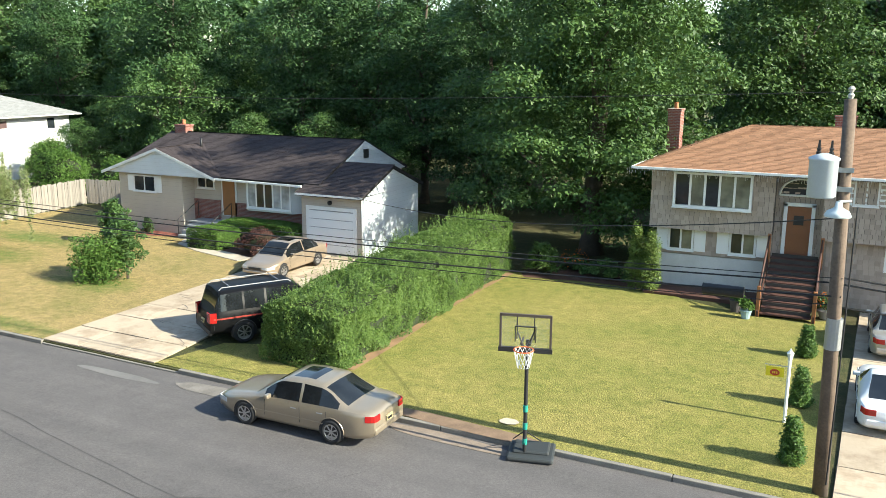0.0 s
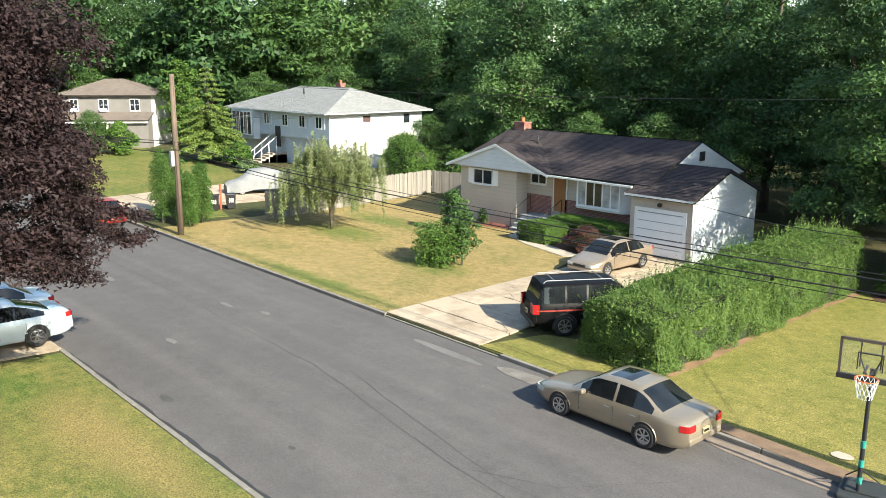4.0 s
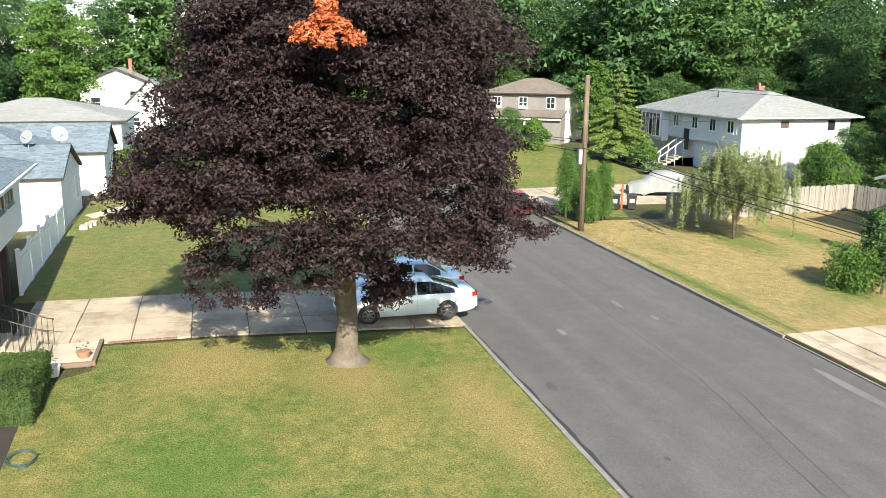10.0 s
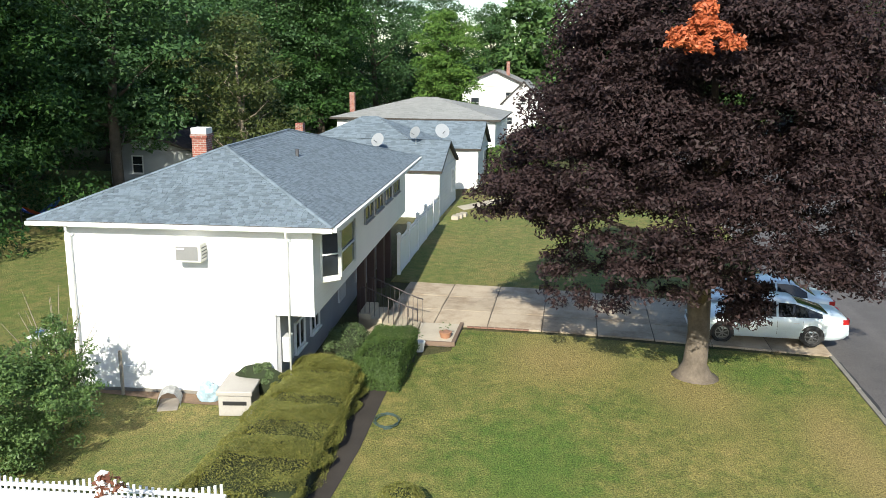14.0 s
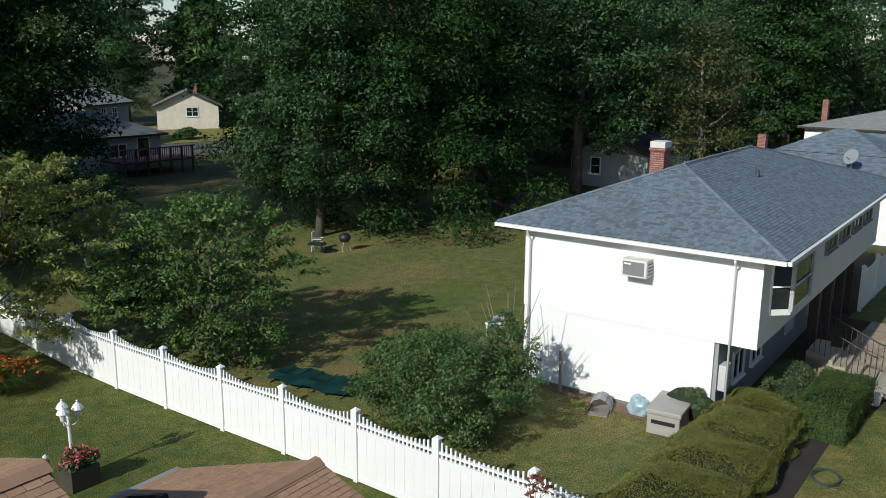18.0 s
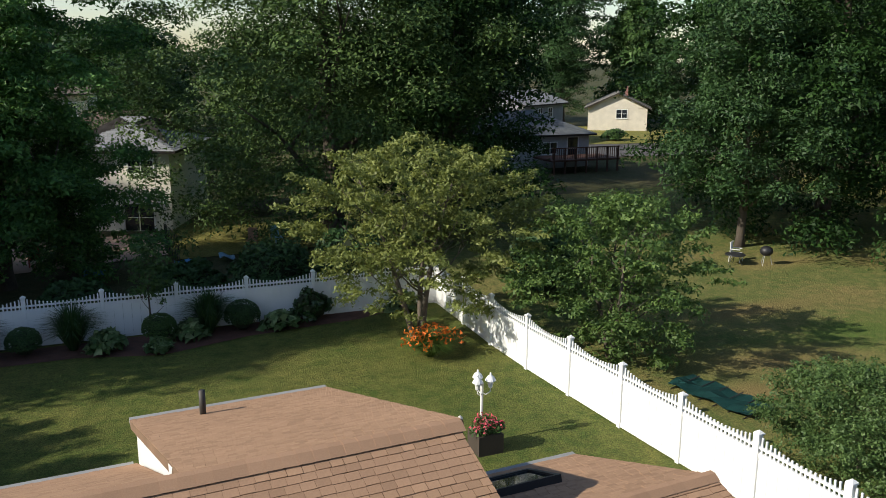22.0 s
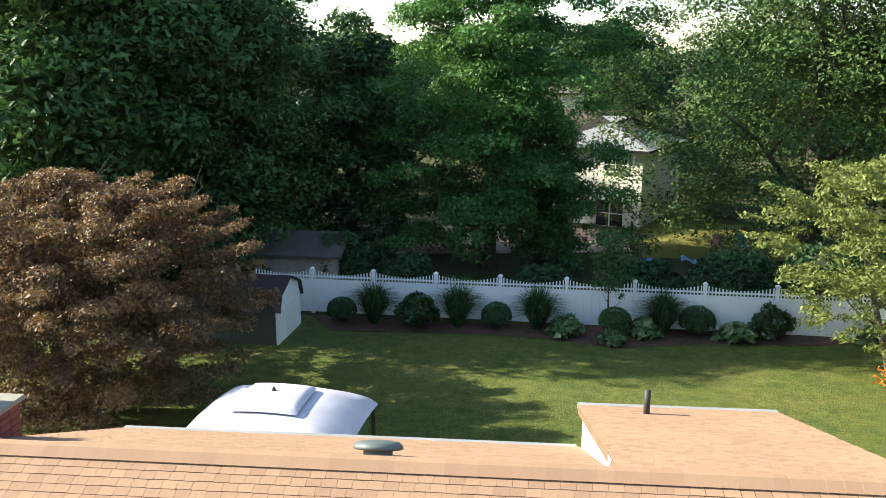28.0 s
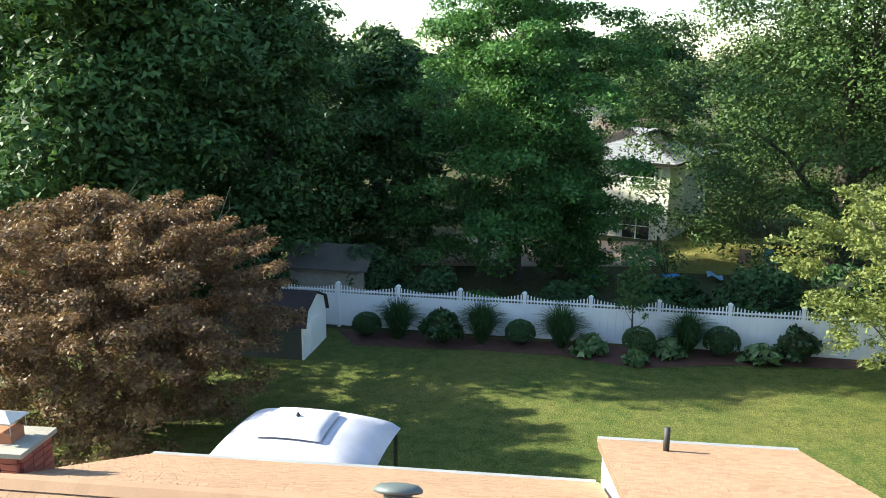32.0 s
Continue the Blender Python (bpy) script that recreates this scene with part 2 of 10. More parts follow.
WHITE = plain("white_vinyl", (0.8, 0.8, 0.79), 0.45, spots=0.06)
TRIM = plain("white_trim", (0.78, 0.78, 0.76), 0.5, spots=0.08)
ASPHALT = asphalt_material()
CONCRETE = plain("concrete", (0.42, 0.37, 0.30), 0.9, spots=0.3, grain=45, coarse=0.7, bump=0.3)
KERBSTONE = plain("kerb_concrete", (0.21, 0.195, 0.17), 0.9, spots=0.35, grain=30, coarse=1.5, bump=0.4)
DIRT = plain("bare_soil", (0.19, 0.125, 0.08), 0.95, spots=0.4, grain=25, coarse=2.0, bump=0.6)
MULCH = plain("bark_mulch", (0.11, 0.05, 0.035), 0.95, spots=0.5, grain=40, coarse=3.0, bump=0.9)
RED_MULCH = plain("red_mulch", (0.24, 0.075, 0.05), 0.95, spots=0.45, grain=40, coarse=3.0, bump=0.9)
BARK = plain("bark", (0.085, 0.068, 0.052), 0.95, spots=0.45, grain=14, coarse=3.0, bump=1.0)
PALE_BARK = plain("pale_bark", (0.24, 0.2, 0.155), 0.95, spots=0.45, grain=14, coarse=3.0, bump=1.0)
POLE_WOOD = plain("weathered_pole", (0.15, 0.108, 0.08), 0.9, spots=0.45, grain=18, coarse=1.4, bump=0.6)
GREY_WOOD = plain("grey_boards", (0.33, 0.285, 0.23), 0.9, spots=0.35, grain=16, coarse=2, bump=0.5)
GLASS = glassy("window_glass")
CARGLASS = glassy("car_glass", (0.012, 0.014, 0.016), 0.03)
RUBBER = plain("rubber", (0.02, 0.02, 0.021), 0.85, spots=0.2)
BLACK = plain("black_plastic", (0.018, 0.018, 0.02), 0.5, spots=0.2)
CHROME = plain("alloy", (0.55, 0.55, 0.56), 0.3, 0.9, spots=0.05, bump=0)
STEEL = plain("galvanised", (0.42, 0.43, 0.44), 0.45, 0.6, spots=0.15)
BRICK = brickwork("red_brick", (0.26, 0.085, 0.06), (0.19, 0.06, 0.045), (0.3, 0.27, 0.24))
STRAW, LUSH, PARCHED = (0.265, 0.205, 0.085), (0.085, 0.145, 0.03), (0.24, 0.165, 0.075)
GRASS_HOME = grass("front_turf", (0.085, 0.135, 0.03), (0.25, 0.205, 0.075), 0.5, 1.0, 0.22,
                   [(-22.6, 3.6, 2.3, 1.6, STRAW), (-20.0, 6.6, 3.0, 1.0, STRAW), (-17.0, 7.0, 3.5, 0.8, STRAW), (-24.6, 5.4, 2.0, 1.4, LUSH), (-17.0, -0.8, 4.5, 2.2, LUSH), (-24.5, -0.5, 2.0, 2.0, STRAW)])
GRASS_DRY = grass("dry_turf", (0.15, 0.16, 0.05), (0.33, 0.245, 0.115), 0.85, 2.0, 0.22,
                  [(-38.4, 27.3, 3.4, 1.9, LUSH), (-29.0, 25.7, 2.4, 1.4, LUSH), (-30.0, 19.7, 8.0, 0.7, LUSH), (-40, 31.5, 4, 1.5, LUSH)])
GRASS_EAST = grass("sunny_turf", (0.155, 0.175, 0.042), (0.265, 0.23, 0.078), 0.6, 3.0)
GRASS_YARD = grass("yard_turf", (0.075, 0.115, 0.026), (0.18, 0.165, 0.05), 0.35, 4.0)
GRASS_SIDE = grass("side_turf", (0.105, 0.15, 0.042), (0.25, 0.19, 0.08), 0.36, 5.0, 0.22,
                   [(-19.5, -19.5, 3.2, 1.3, PARCHED), (-22.5, -23.8, 3.0, 1.0, PARCHED), (-16.8, -17.5, 1.6, 1.0, PARCHED), (-29, -29, 3.0, 0.9, STRAW), (-24, -20.5, 5, 1.6, LUSH)])
GRASS_FAR = grass("woodland_floor", (0.05, 0.065, 0.025), (0.10, 0.085, 0.045), 0.5, 6.0)

# ---- building tools ----
def ground(x, y):
    """The lie of the land: it falls gently to the north and to the east."""
    return -0.0107 * min(max(x, -110), 60) - 0.02975 * min(max(y, 0), 60)


def part(name, bm, mat, parent, label="", smooth=False):
    """Links a bmesh as one mesh under a thing or a part; parent None makes it top-level."""
    me = bpy.data.meshes.new(name)
    bm.to_mesh(me)
    bm.free()
    return mesh_part(name, me, mat, parent, label, smooth)


def mesh_part(name, me, mat, parent, label="", smooth=False):
    for m in mat if isinstance(mat, (list, tuple)) else (mat,):
        if not me.materials or isinstance(mat, (list, tuple)):
            me.materials.append(m)
    if smooth:
        me.polygons.foreach_set("use_smooth", [True] * len(me.polygons))
    ob = new(name, me)
    if parent is not None:
        ob.parent = parent
    return tagged(ob, label)


def thing(name, label, category, x, y, z=None, turn=0.0, group="", kind="", scale=1.0):
    e = new(name)
    e.empty_display_size = 0.2
    e.location = (x, y, ground(x, y) if z is None else z)
    e.rotation_euler = (0, 0, radians(turn))
    e.scale = (scale,) * 3
    return tagged(e, label, category, group, kind)


def box(bm, x0, x1, y0, y1, z0, z1, bevel=0.0, m=None):
    geo = bmesh.ops.create_cube(bm, size=1.0)
    vs = geo["verts"]
    for v in vs:
        v.co = ((x0 + x1) / 2 + v.co.x * (x1 - x0), (y0 + y1) / 2 + v.co.y * (y1 - y0), (z0 + z1) / 2 + v.co.z * (z1 - z0))
    if bevel:
        es = list({e for v in vs for e in v.link_edges})
        r = bmesh.ops.bevel(bm, geom=es, offset=bevel, segments=2, affect="EDGES", profile=0.5)
        vs = list({v for f in r["faces"] for v in f.verts} | {v for v in vs if v.is_valid})
    if m is not None:
        for v in vs:
            v.co = m @ v.co
    return vs


def quick_box(x0, x1, y0, y1, z0, z1, bevel=0.0):
    bm = bmesh.new()
    box(bm, x0, x1, y0, y1, z0, z1, bevel)
    return bm


def tube(bm, pts, radii, sides=8, caps=True):
    """A tapered round bar through the points."""
    rings = []
    n = len(pts)
    pts = [Vector(p) for p in pts]
    if isinstance(radii, (int, float)):
        radii = [radii] * n
    side = None
    for i, p in enumerate(pts):
        d = (pts[min(i + 1, n - 1)] - pts[max(i - 1, 0)]).normalized()
        if side is None:
            side = d.orthogonal().normalized()
        side = (side - d * side.dot(d)).normalized()
        up = d.cross(side)
        rings.append([bm.verts.new(p + radii[i] * (math.cos(a) * side + math.sin(a) * up)) for a in (2 * math.pi * k / sides for k in range(sides))])
    for a, b in zip(rings, rings[1:]):
        for k in range(sides):
            bm.faces.new((a[k], a[(k + 1) % sides], b[(k + 1) % sides], b[k]))
    if caps:
        bm.faces.new(rings[0][::-1])
        bm.faces.new(rings[-1])
    return rings


def lathe(bm, profile, sides=16, at=(0, 0, 0)):
    """Turns (radius, height) pairs about the z axis."""
    rings = [[bm.verts.new((at[0] + r * math.cos(a), at[1] + r * math.sin(a), at[2] + h)) for a in (2 * math.pi * k / sides for k in range(sides))] for r, h in profile]
    for a, b in zip(rings, rings[1:]):
        for k in range(sides):
            bm.faces.new((a[k], a[(k + 1) % sides], b[(k + 1) % sides], b[k]))
    bm.faces.new(rings[0][::-1])
    bm.faces.new(rings[-1])


def solid(bm, poly, vec):
    """Extrudes a flat polygon along a vector into a closed solid."""
    vec = Vector(vec)
    a = [bm.verts.new(p) for p in poly]
    b = [bm.verts.new(Vector(p) + vec) for p in poly]
    bm.faces.new(a[::-1])
    bm.faces.new(b)
    n = len(a)
    for k in range(n):
        bm.faces.new((a[k], a[(k + 1) % n], b[(k + 1) % n], b[k]))
    bmesh.ops.recalc_face_normals(bm, faces=list({f for v in a + b for f in v.link_faces}))


def raw_mesh(name, verts, faces):
    me = bpy.data.meshes.new(name)
    me.from_pydata(verts, [], faces)
    me.update()
    return me


def sheet(name, poly, lift, mat, label, step=2.0, thick=0.0, kind="structure", category="ground", parent=None):
    """A flat area that follows the land, cut to a polygon, with a rim of the given depth."""
    bm = bmesh.new()
    f = bm.faces.new([bm.verts.new((x, y, 0)) for x, y in poly])
    xs, ys = [p[0] for p in poly], [p[1] for p in poly]
    for lo, hi, ax in ((min(xs), max(xs), 0), (min(ys), max(ys), 1)):
        cuts = max(1, int((hi - lo) / step))
        for k in range(1, cuts):
            co, no = [0, 0, 0], [0, 0, 0]
            co[ax], no[ax] = lo + (hi - lo) * k / cuts, 1
            bmesh.ops.bisect_plane(bm, geom=bm.verts[:] + bm.edges[:] + bm.faces[:], plane_co=co, plane_no=no)
    if min(ys) < 0 < max(ys):
        bmesh.ops.bisect_plane(bm, geom=bm.verts[:] + bm.edges[:] + bm.faces[:], plane_co=(0, 0, 0), plane_no=(0, 1, 0))
    if thick:
        rim = [e for e in bm.edges if e.is_boundary]
        r = bmesh.ops.extrude_edge_only(bm, edges=rim)
        for v in r["geom"]:
            if isinstance(v, bmesh.types.BMVert):
                v.co.z -= thick
    for v in bm.verts:
        v.co.z += ground(v.co.x, v.co.y) + lift
    bmesh.ops.recalc_face_normals(bm, faces=bm.faces)
    if sum(f.normal.z for f in bm.faces) < 0:
        bmesh.ops.reverse_faces(bm, faces=bm.faces)
    ob = part(name, bm, mat, parent)
    return tagged(ob, label, category if parent is None else "", "", kind)


def shingled(name, origin, along, up, poly, mat, parent, tab=0.31, course=0.14, thick=0.012, label="", jitter=0.3, gap=0.008, seed=1, kind="stuff", single=None):
    """Overlapping shingle tabs on a roof or wall plane. poly is a convex outline in the plane's own metres (along, up)."""
    along, up = Vector(along).normalized(), Vector(up).normalized()
    nrm = along.cross(up)
    rng = random.Random(seed)
    us, vs = [p[0] for p in poly], [p[1] for p in poly]
    n = len(poly)
    area = sum(poly[i][0] * poly[(i + 1) % n][1] - poly[(i + 1) % n][0] * poly[i][1] for i in range(n))
    ring = poly if area > 0 else poly[::-1]

    def span(v):
        hits = []
        for i in range(n):
            (a, b), (c, d) = ring[i], ring[(i + 1) % n]
            if (b - v) * (d - v) <= 0 and b != d:
                hits.append(a + (c - a) * (v - b) / (d - b))
        return (min(hits), max(hits)) if len(hits) > 1 else None

    verts, faces = [], []
    one, made = None, 0
    if single:
        one = raw_mesh("shingle", [(0, 0, thick), (tab - 0.004, 0, thick), (tab - 0.004, course, thick * 0.3), (0, course, thick * 0.3), (0, 0, -0.002), (tab - 0.004, 0, -0.002)], [(0, 1, 2, 3), (4, 5, 1, 0), (4, 0, 3), (1, 5, 2)])
        one.materials.append(single[0])
    v = min(vs)
    while v < max(vs) - 0.02:
        mid = span(min(v + course / 2, max(vs) - 0.01))
        if mid:
            u = mid[0] - rng.random() * tab
            while u < mid[1]:
                w = tab * (1 + jitter * (rng.random() - 0.5))
                a, b = max(u, mid[0]), min(u + w - gap, mid[1])
                if single and v > single[1] and made < 300 and u > mid[0] and u + tab < mid[1]:
                    w = tab
                    ob = new("shingle", one)
                    ob.parent = single[2]
                    p = Vector(origin) + along * u + up * (v + (rng.random() - 0.5) * 0.01) + nrm * 0.002 * rng.random()
                    ob.matrix_basis = Matrix.Translation(p) @ Matrix((along, up, nrm)).transposed().to_4x4()
                    made += 1
                elif b - a > 0.006:
                    t = thick * (0.8 + 0.7 * rng.random())
                    d = (rng.random() - 0.5) * 0.012
                    q = len(verts)
                    for uu, vv, h in ((a, v + d, t), (b, v + d, t), (b, v + course, t * 0.25), (a, v + course, t * 0.25), (a, v + d, -0.002), (b, v + d, -0.002)):
                        p = Vector(origin) + along * uu + up * vv + nrm * h
                        verts.append(p[:])
                    faces += [(q, q + 1, q + 2, q + 3), (q + 4, q + 5, q + 1, q), (q + 4, q, q + 3), (q + 1, q + 5, q + 2)]
                u += w
        v += course
    ob = mesh_part(name, raw_mesh(name, verts, faces), mat, parent, label)
    return tagged(ob, kind=kind)


def leaf_cloud(name, centers, radii, count, size, seed, flat=0.75, droop=0.0, shell=0.45, shape=1, stretch=1.0):
    """Leaves over many lobes: each leaf is a small bent blade; lobes leave gaps and an uneven outline."""
    rng = np.random.default_rng(seed)
    c, r = np.array(centers, float), np.array(radii, float)
    if r.ndim == 1:
        r = np.repeat(r[:, None], 3, 1) * np.array([1, 1, flat])
    w = (r[:, 0] * r[:, 1]) ** 1.0
    k = rng.choice(len(c), count, p=w / w.sum())
    d = rng.normal(size=(count, 3))
    d /= np.linalg.norm(d, axis=1)[:, None]
    d[:, 2] = np.where(d[:, 2] < -0.35, -d[:, 2] * 0.6, d[:, 2])
    rad = 1.0 - shell * rng.random(count) ** 1.6
    pos = c[k] + d * r[k] * rad[:, None]
    pos[:, 2] -= droop * rng.random(count) ** 2
    nrm = d * 0.55 + rng.normal(size=(count, 3)) * 0.5 + np.array([0, 0, 0.55])
    nrm /= np.linalg.norm(nrm, axis=1)[:, None]
    t = np.cross(nrm, rng.normal(size=(count, 3)))
    t /= np.linalg.norm(t, axis=1)[:, None]
    b = np.cross(nrm, t)
    s = size * (0.6 + 0.8 * rng.random(count))[:, None]
    sh = {1: [(0, 0.3, 0.05), (1.08, 0, -0.1), (0, -0.3, 0.05)],
          2: [(0, 0, 0), (0.15, 0.55, 0), (0.45, 0.28, 0.06), (1.0, 0.0, -0.12), (0.45, -0.28, 0.06), (0.15, -0.55, 0)],
          3: [(0, 0.08, 0), (1.6, 0.0, -0.15), (0, -0.08, 0)]}[shape]
    n = len(sh)
    v = np.concatenate([(pos + t * s * (u - 0.5) * stretch + b * s * q + nrm * s * h)[:, None] for u, q, h in sh], 1).reshape(-1, 3)
    me = bpy.data.meshes.new(name)
    me.vertices.add(len(v))
    me.vertices.foreach_set("co", v.ravel())
    me.loops.add(count * n)
    me.loops.foreach_set("vertex_index", np.arange(count * n))
    me.polygons.add(count)
    me.polygons.foreach_set("loop_start", np.arange(count) * n)
    me.polygons.foreach_set("loop_total", np.full(count, n))
    me.update(calc_edges=True)
    me.validate()
    return me


def limbs(bm, base, top, r0, r1, seed, forks=5, reach=3.0, sides=8, start=0.4):
    """A tapered, slightly bent trunk with limbs that taper outward; returns the limbs' ends."""
    rng = random.Random(seed)
    base, top = Vector(base), Vector(top)
    mid = [base + (top - base) * f + Vector((rng.uniform(-1, 1), rng.uniform(-1, 1), 0)) * 0.05 * (top - base).length * f for f in (0, 0.06, 0.3, 0.6, 1.0)]
    tube(bm, mid, [r0 * 1.55, r0 * 1.08, r0 * 0.9, (r0 + r1) * 0.5, r1], sides)
    ends = []
    for k in range(forks):
        f = start + (0.95 - start) * k / max(1, forks - 1)
        p = base + (top - base) * f
        a = k * 2.4 + rng.random()
        d = Vector((math.cos(a), math.sin(a), 0.55 + 0.5 * rng.random()))
        q = p + d.normalized() * reach * (1.15 - 0.5 * f) * rng.uniform(0.8, 1.15)
        m = (p + q) / 2 + Vector((0, 0, -0.06 * reach))
        rr = r0 * (1.0 - 0.7 * f) * 0.55
        tube(bm, [p, m, q], [rr, rr * 0.65, rr * 0.25], 6)
        for j in range(2):
            e = q + Vector((rng.uniform(-1, 1), rng.uniform(-1, 1), rng.uniform(0.1, 0.9))) * reach * 0.35
            tube(bm, [m.lerp(q, 0.5 + 0.4 * j), e], [rr * 0.4, rr * 0.1], 5)
        ends.append(q)
    return ends


def lobes(center, radius, height, n, seed, rmin=0.17, rmax=0.3, skirt=0.75, lean=0.0):
    """Centres and sizes of crown lobes: a broad dome with a skirt of low boughs, uneven all round."""
    rng = random.Random(seed)
    out, rad = [], []
    sway = [rng.uniform(-0.18, 0.18) for _ in range(12)]
    for k in range(n):
        z = -1 + 2 * ((k + 0.5) / n)
        a = k * 2.39996 + rng.uniform(-0.3, 0.3)
        ring = (1 - max(0.0, z) ** 2.2) ** 0.55 if z > 0 else 1 - (1 - skirt) * (-z) ** 1.5
        f = rng.uniform(0.62, 1.0) * (1 + sway[int((a % 6.283) / 6.284 * 12)])
        if rng.random() < 0.25:
            f *= 0.55
        r = radius * rng.uniform(rmin, rmax)
        out.append((center[0] + (radius * ring * f - r * 0.5) * math.cos(a), center[1] + (radius * ring * f - r * 0.5) * math.sin(a), center[2] + height * z * 0.93 + rng.uniform(-0.06, 0.06) * height))
        rad.append(r)
    return out, rad

# ---- the land, the street, kerbs, drives ----
NEAR_KERB, FAR_KERB = 8.15, 19.0


def build_ground():
    xs = sorted({-900, -600, -400, -300, -220, 200, 300, 500, 900} | set(range(-160, 121, 10)))
    ys = sorted({-900, -600, -400, -250, -150, -100, -70, -50, -30, -15, 0, 4, NEAR_KERB, NEAR_KERB + 0.02, 14, FAR_KERB - 0.02, FAR_KERB, 25, 35, 45, 60, 80, 110, 160, 250, 400, 600, 900})
    verts = [(x, y, ground(x, y) - (0.2 if NEAR_KERB < y < FAR_KERB else 0.03)) for y in ys for x in xs]
    n = len(xs)
    faces = [(j * n + i, j * n + i + 1, (j + 1) * n + i + 1, (j + 1) * n + i) for j in range(len(ys) - 1) for i in range(n - 1)]
    ob = mesh_part("ground", raw_mesh("ground", verts, faces), GRASS_FAR, None)
    tagged(ob, "wide mown grass and woodland floor under the whole suburb", "ground", "", "structure")


build_ground()
sheet("road", [(-170, NEAR_KERB + 0.05), (130, NEAR_KERB + 0.05), (130, FAR_KERB - 0.05), (-170, FAR_KERB - 0.05)], -0.13, ASPHALT,
      "worn grey asphalt residential street with faint cracks and tyre lanes", 5.0, category="road")
sheet("lawn", [(-26.4, NEAR_KERB - 0.1), (-26.6, -3.6), (-24.5, -3.6), (-23.5, -5.0), (-14.5, -5.2), (-12.6, -7.3), (20, -7.3), (20, NEAR_KERB - 0.1)], 0.0, GRASS_HOME,
      "green front lawn with straw-coloured dry patches", 2.0, 0.1)
sheet("lawn", [(-60, NEAR_KERB - 0.1), (-60, -7.2), (-32.2, -7.2), (-31.9, NEAR_KERB - 0.1)], 0.0, GRASS_SIDE, "sunlit patchy lawn beyond the concrete drive", 2.0, 0.1)
sheet("lawn", [(-45, FAR_KERB + 0.1), (-24.1, FAR_KERB + 0.1), (-24.6, 28.5), (-26.2, 32.6), (-30.5, 34.0), (-33, 36.6), (-47.5, 41.5), (-45.5, 25.5)], 0.0, GRASS_DRY,
      "sunburnt straw-coloured lawn before the ranch house", 2.0, 0.1)
sheet("lawn", [(-19.1, FAR_KERB + 0.1), (0.1, FAR_KERB + 0.1), (0.1, 36.0), (-3.2, 35.2), (-8.2, 37.9), (-16.5, 37.9), (-16.8, 22.6), (-18.6, 21.8)], 0.0, GRASS_EAST,
      "freshly mown yellow-green lawn before the split-level house", 2.0, 0.1)
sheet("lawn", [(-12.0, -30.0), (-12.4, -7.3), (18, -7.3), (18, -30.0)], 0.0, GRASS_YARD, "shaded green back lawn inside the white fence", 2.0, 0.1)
sheet("lawn", [(-20.2, -50), (-20.2, -7.0), (-12.7, -7.0), (-12.2, -30.0), (-14, -50)], 0.0, GRASS_SIDE, "patchy dry back lawn of the white house", 2.0, 0.1)
sheet("lawn", [(-60, -50), (-60, -14), (-20.2, -14), (-20.2, -50)], 0.0, GRASS_SIDE, "patchy dry back lawn under tall trees", 3.0, 0.1)
sheet("lawn", [(-95, 21.5), (-47, 21.5), (-46.5, 24.5), (-58, 28), (-64, 36), (-95, 39)], 0.0, GRASS_HOME, "green lawn by the white two-storey house", 2.0, 0.1)


def build_kerb(y, gaps, sign, label):
    e = thing("kerb", label, "kerb", 0, 0, 0.0, kind="structure")
    rng = random.Random(int(y * 10))
    x, length = -75.0, 3.0
    shapes = []
    for k in range(3):
        bm = bmesh.new()
        box(bm, 0, length - 0.02, -0.07, 0.07, -0.22, 0.012, 0.02)
        for v in bm.verts:
            v.co += Vector((0, noise.noise(v.co * 2.0 + Vector((k * 7, 0, 0))) * 0.012, noise.noise(v.co * 3.0 + Vector((0, k * 5, 0))) * 0.01))
        me = bpy.data.meshes.new("kerb_stone")
        bm.to_mesh(me)
        bm.free()
        me.materials.append(KERBSTONE)
        shapes.append(me)
    while x < 24:
        low = any(a < x + length / 2 < b for a, b in gaps)
        ob = new("kerb_stone", shapes[rng.randrange(3)])
        ob.parent = e
        ob.location = (x, y + rng.uniform(-0.01, 0.01), ground(x, y) - (0.085 if low else 0.0))
        ob.rotation_euler = (0, math.atan(0.0107) + rng.uniform(-0.002, 0.002), 0)
        x += length
    return e


build_kerb(NEAR_KERB, [(-32.5, -26.0)], 1, "worn concrete kerb along the near side of the street")
build_kerb(FAR_KERB, [(-24.6, -18.9), (-0.2, 8), (-58, -50)], -1, "worn concrete kerb along the far side of the street")


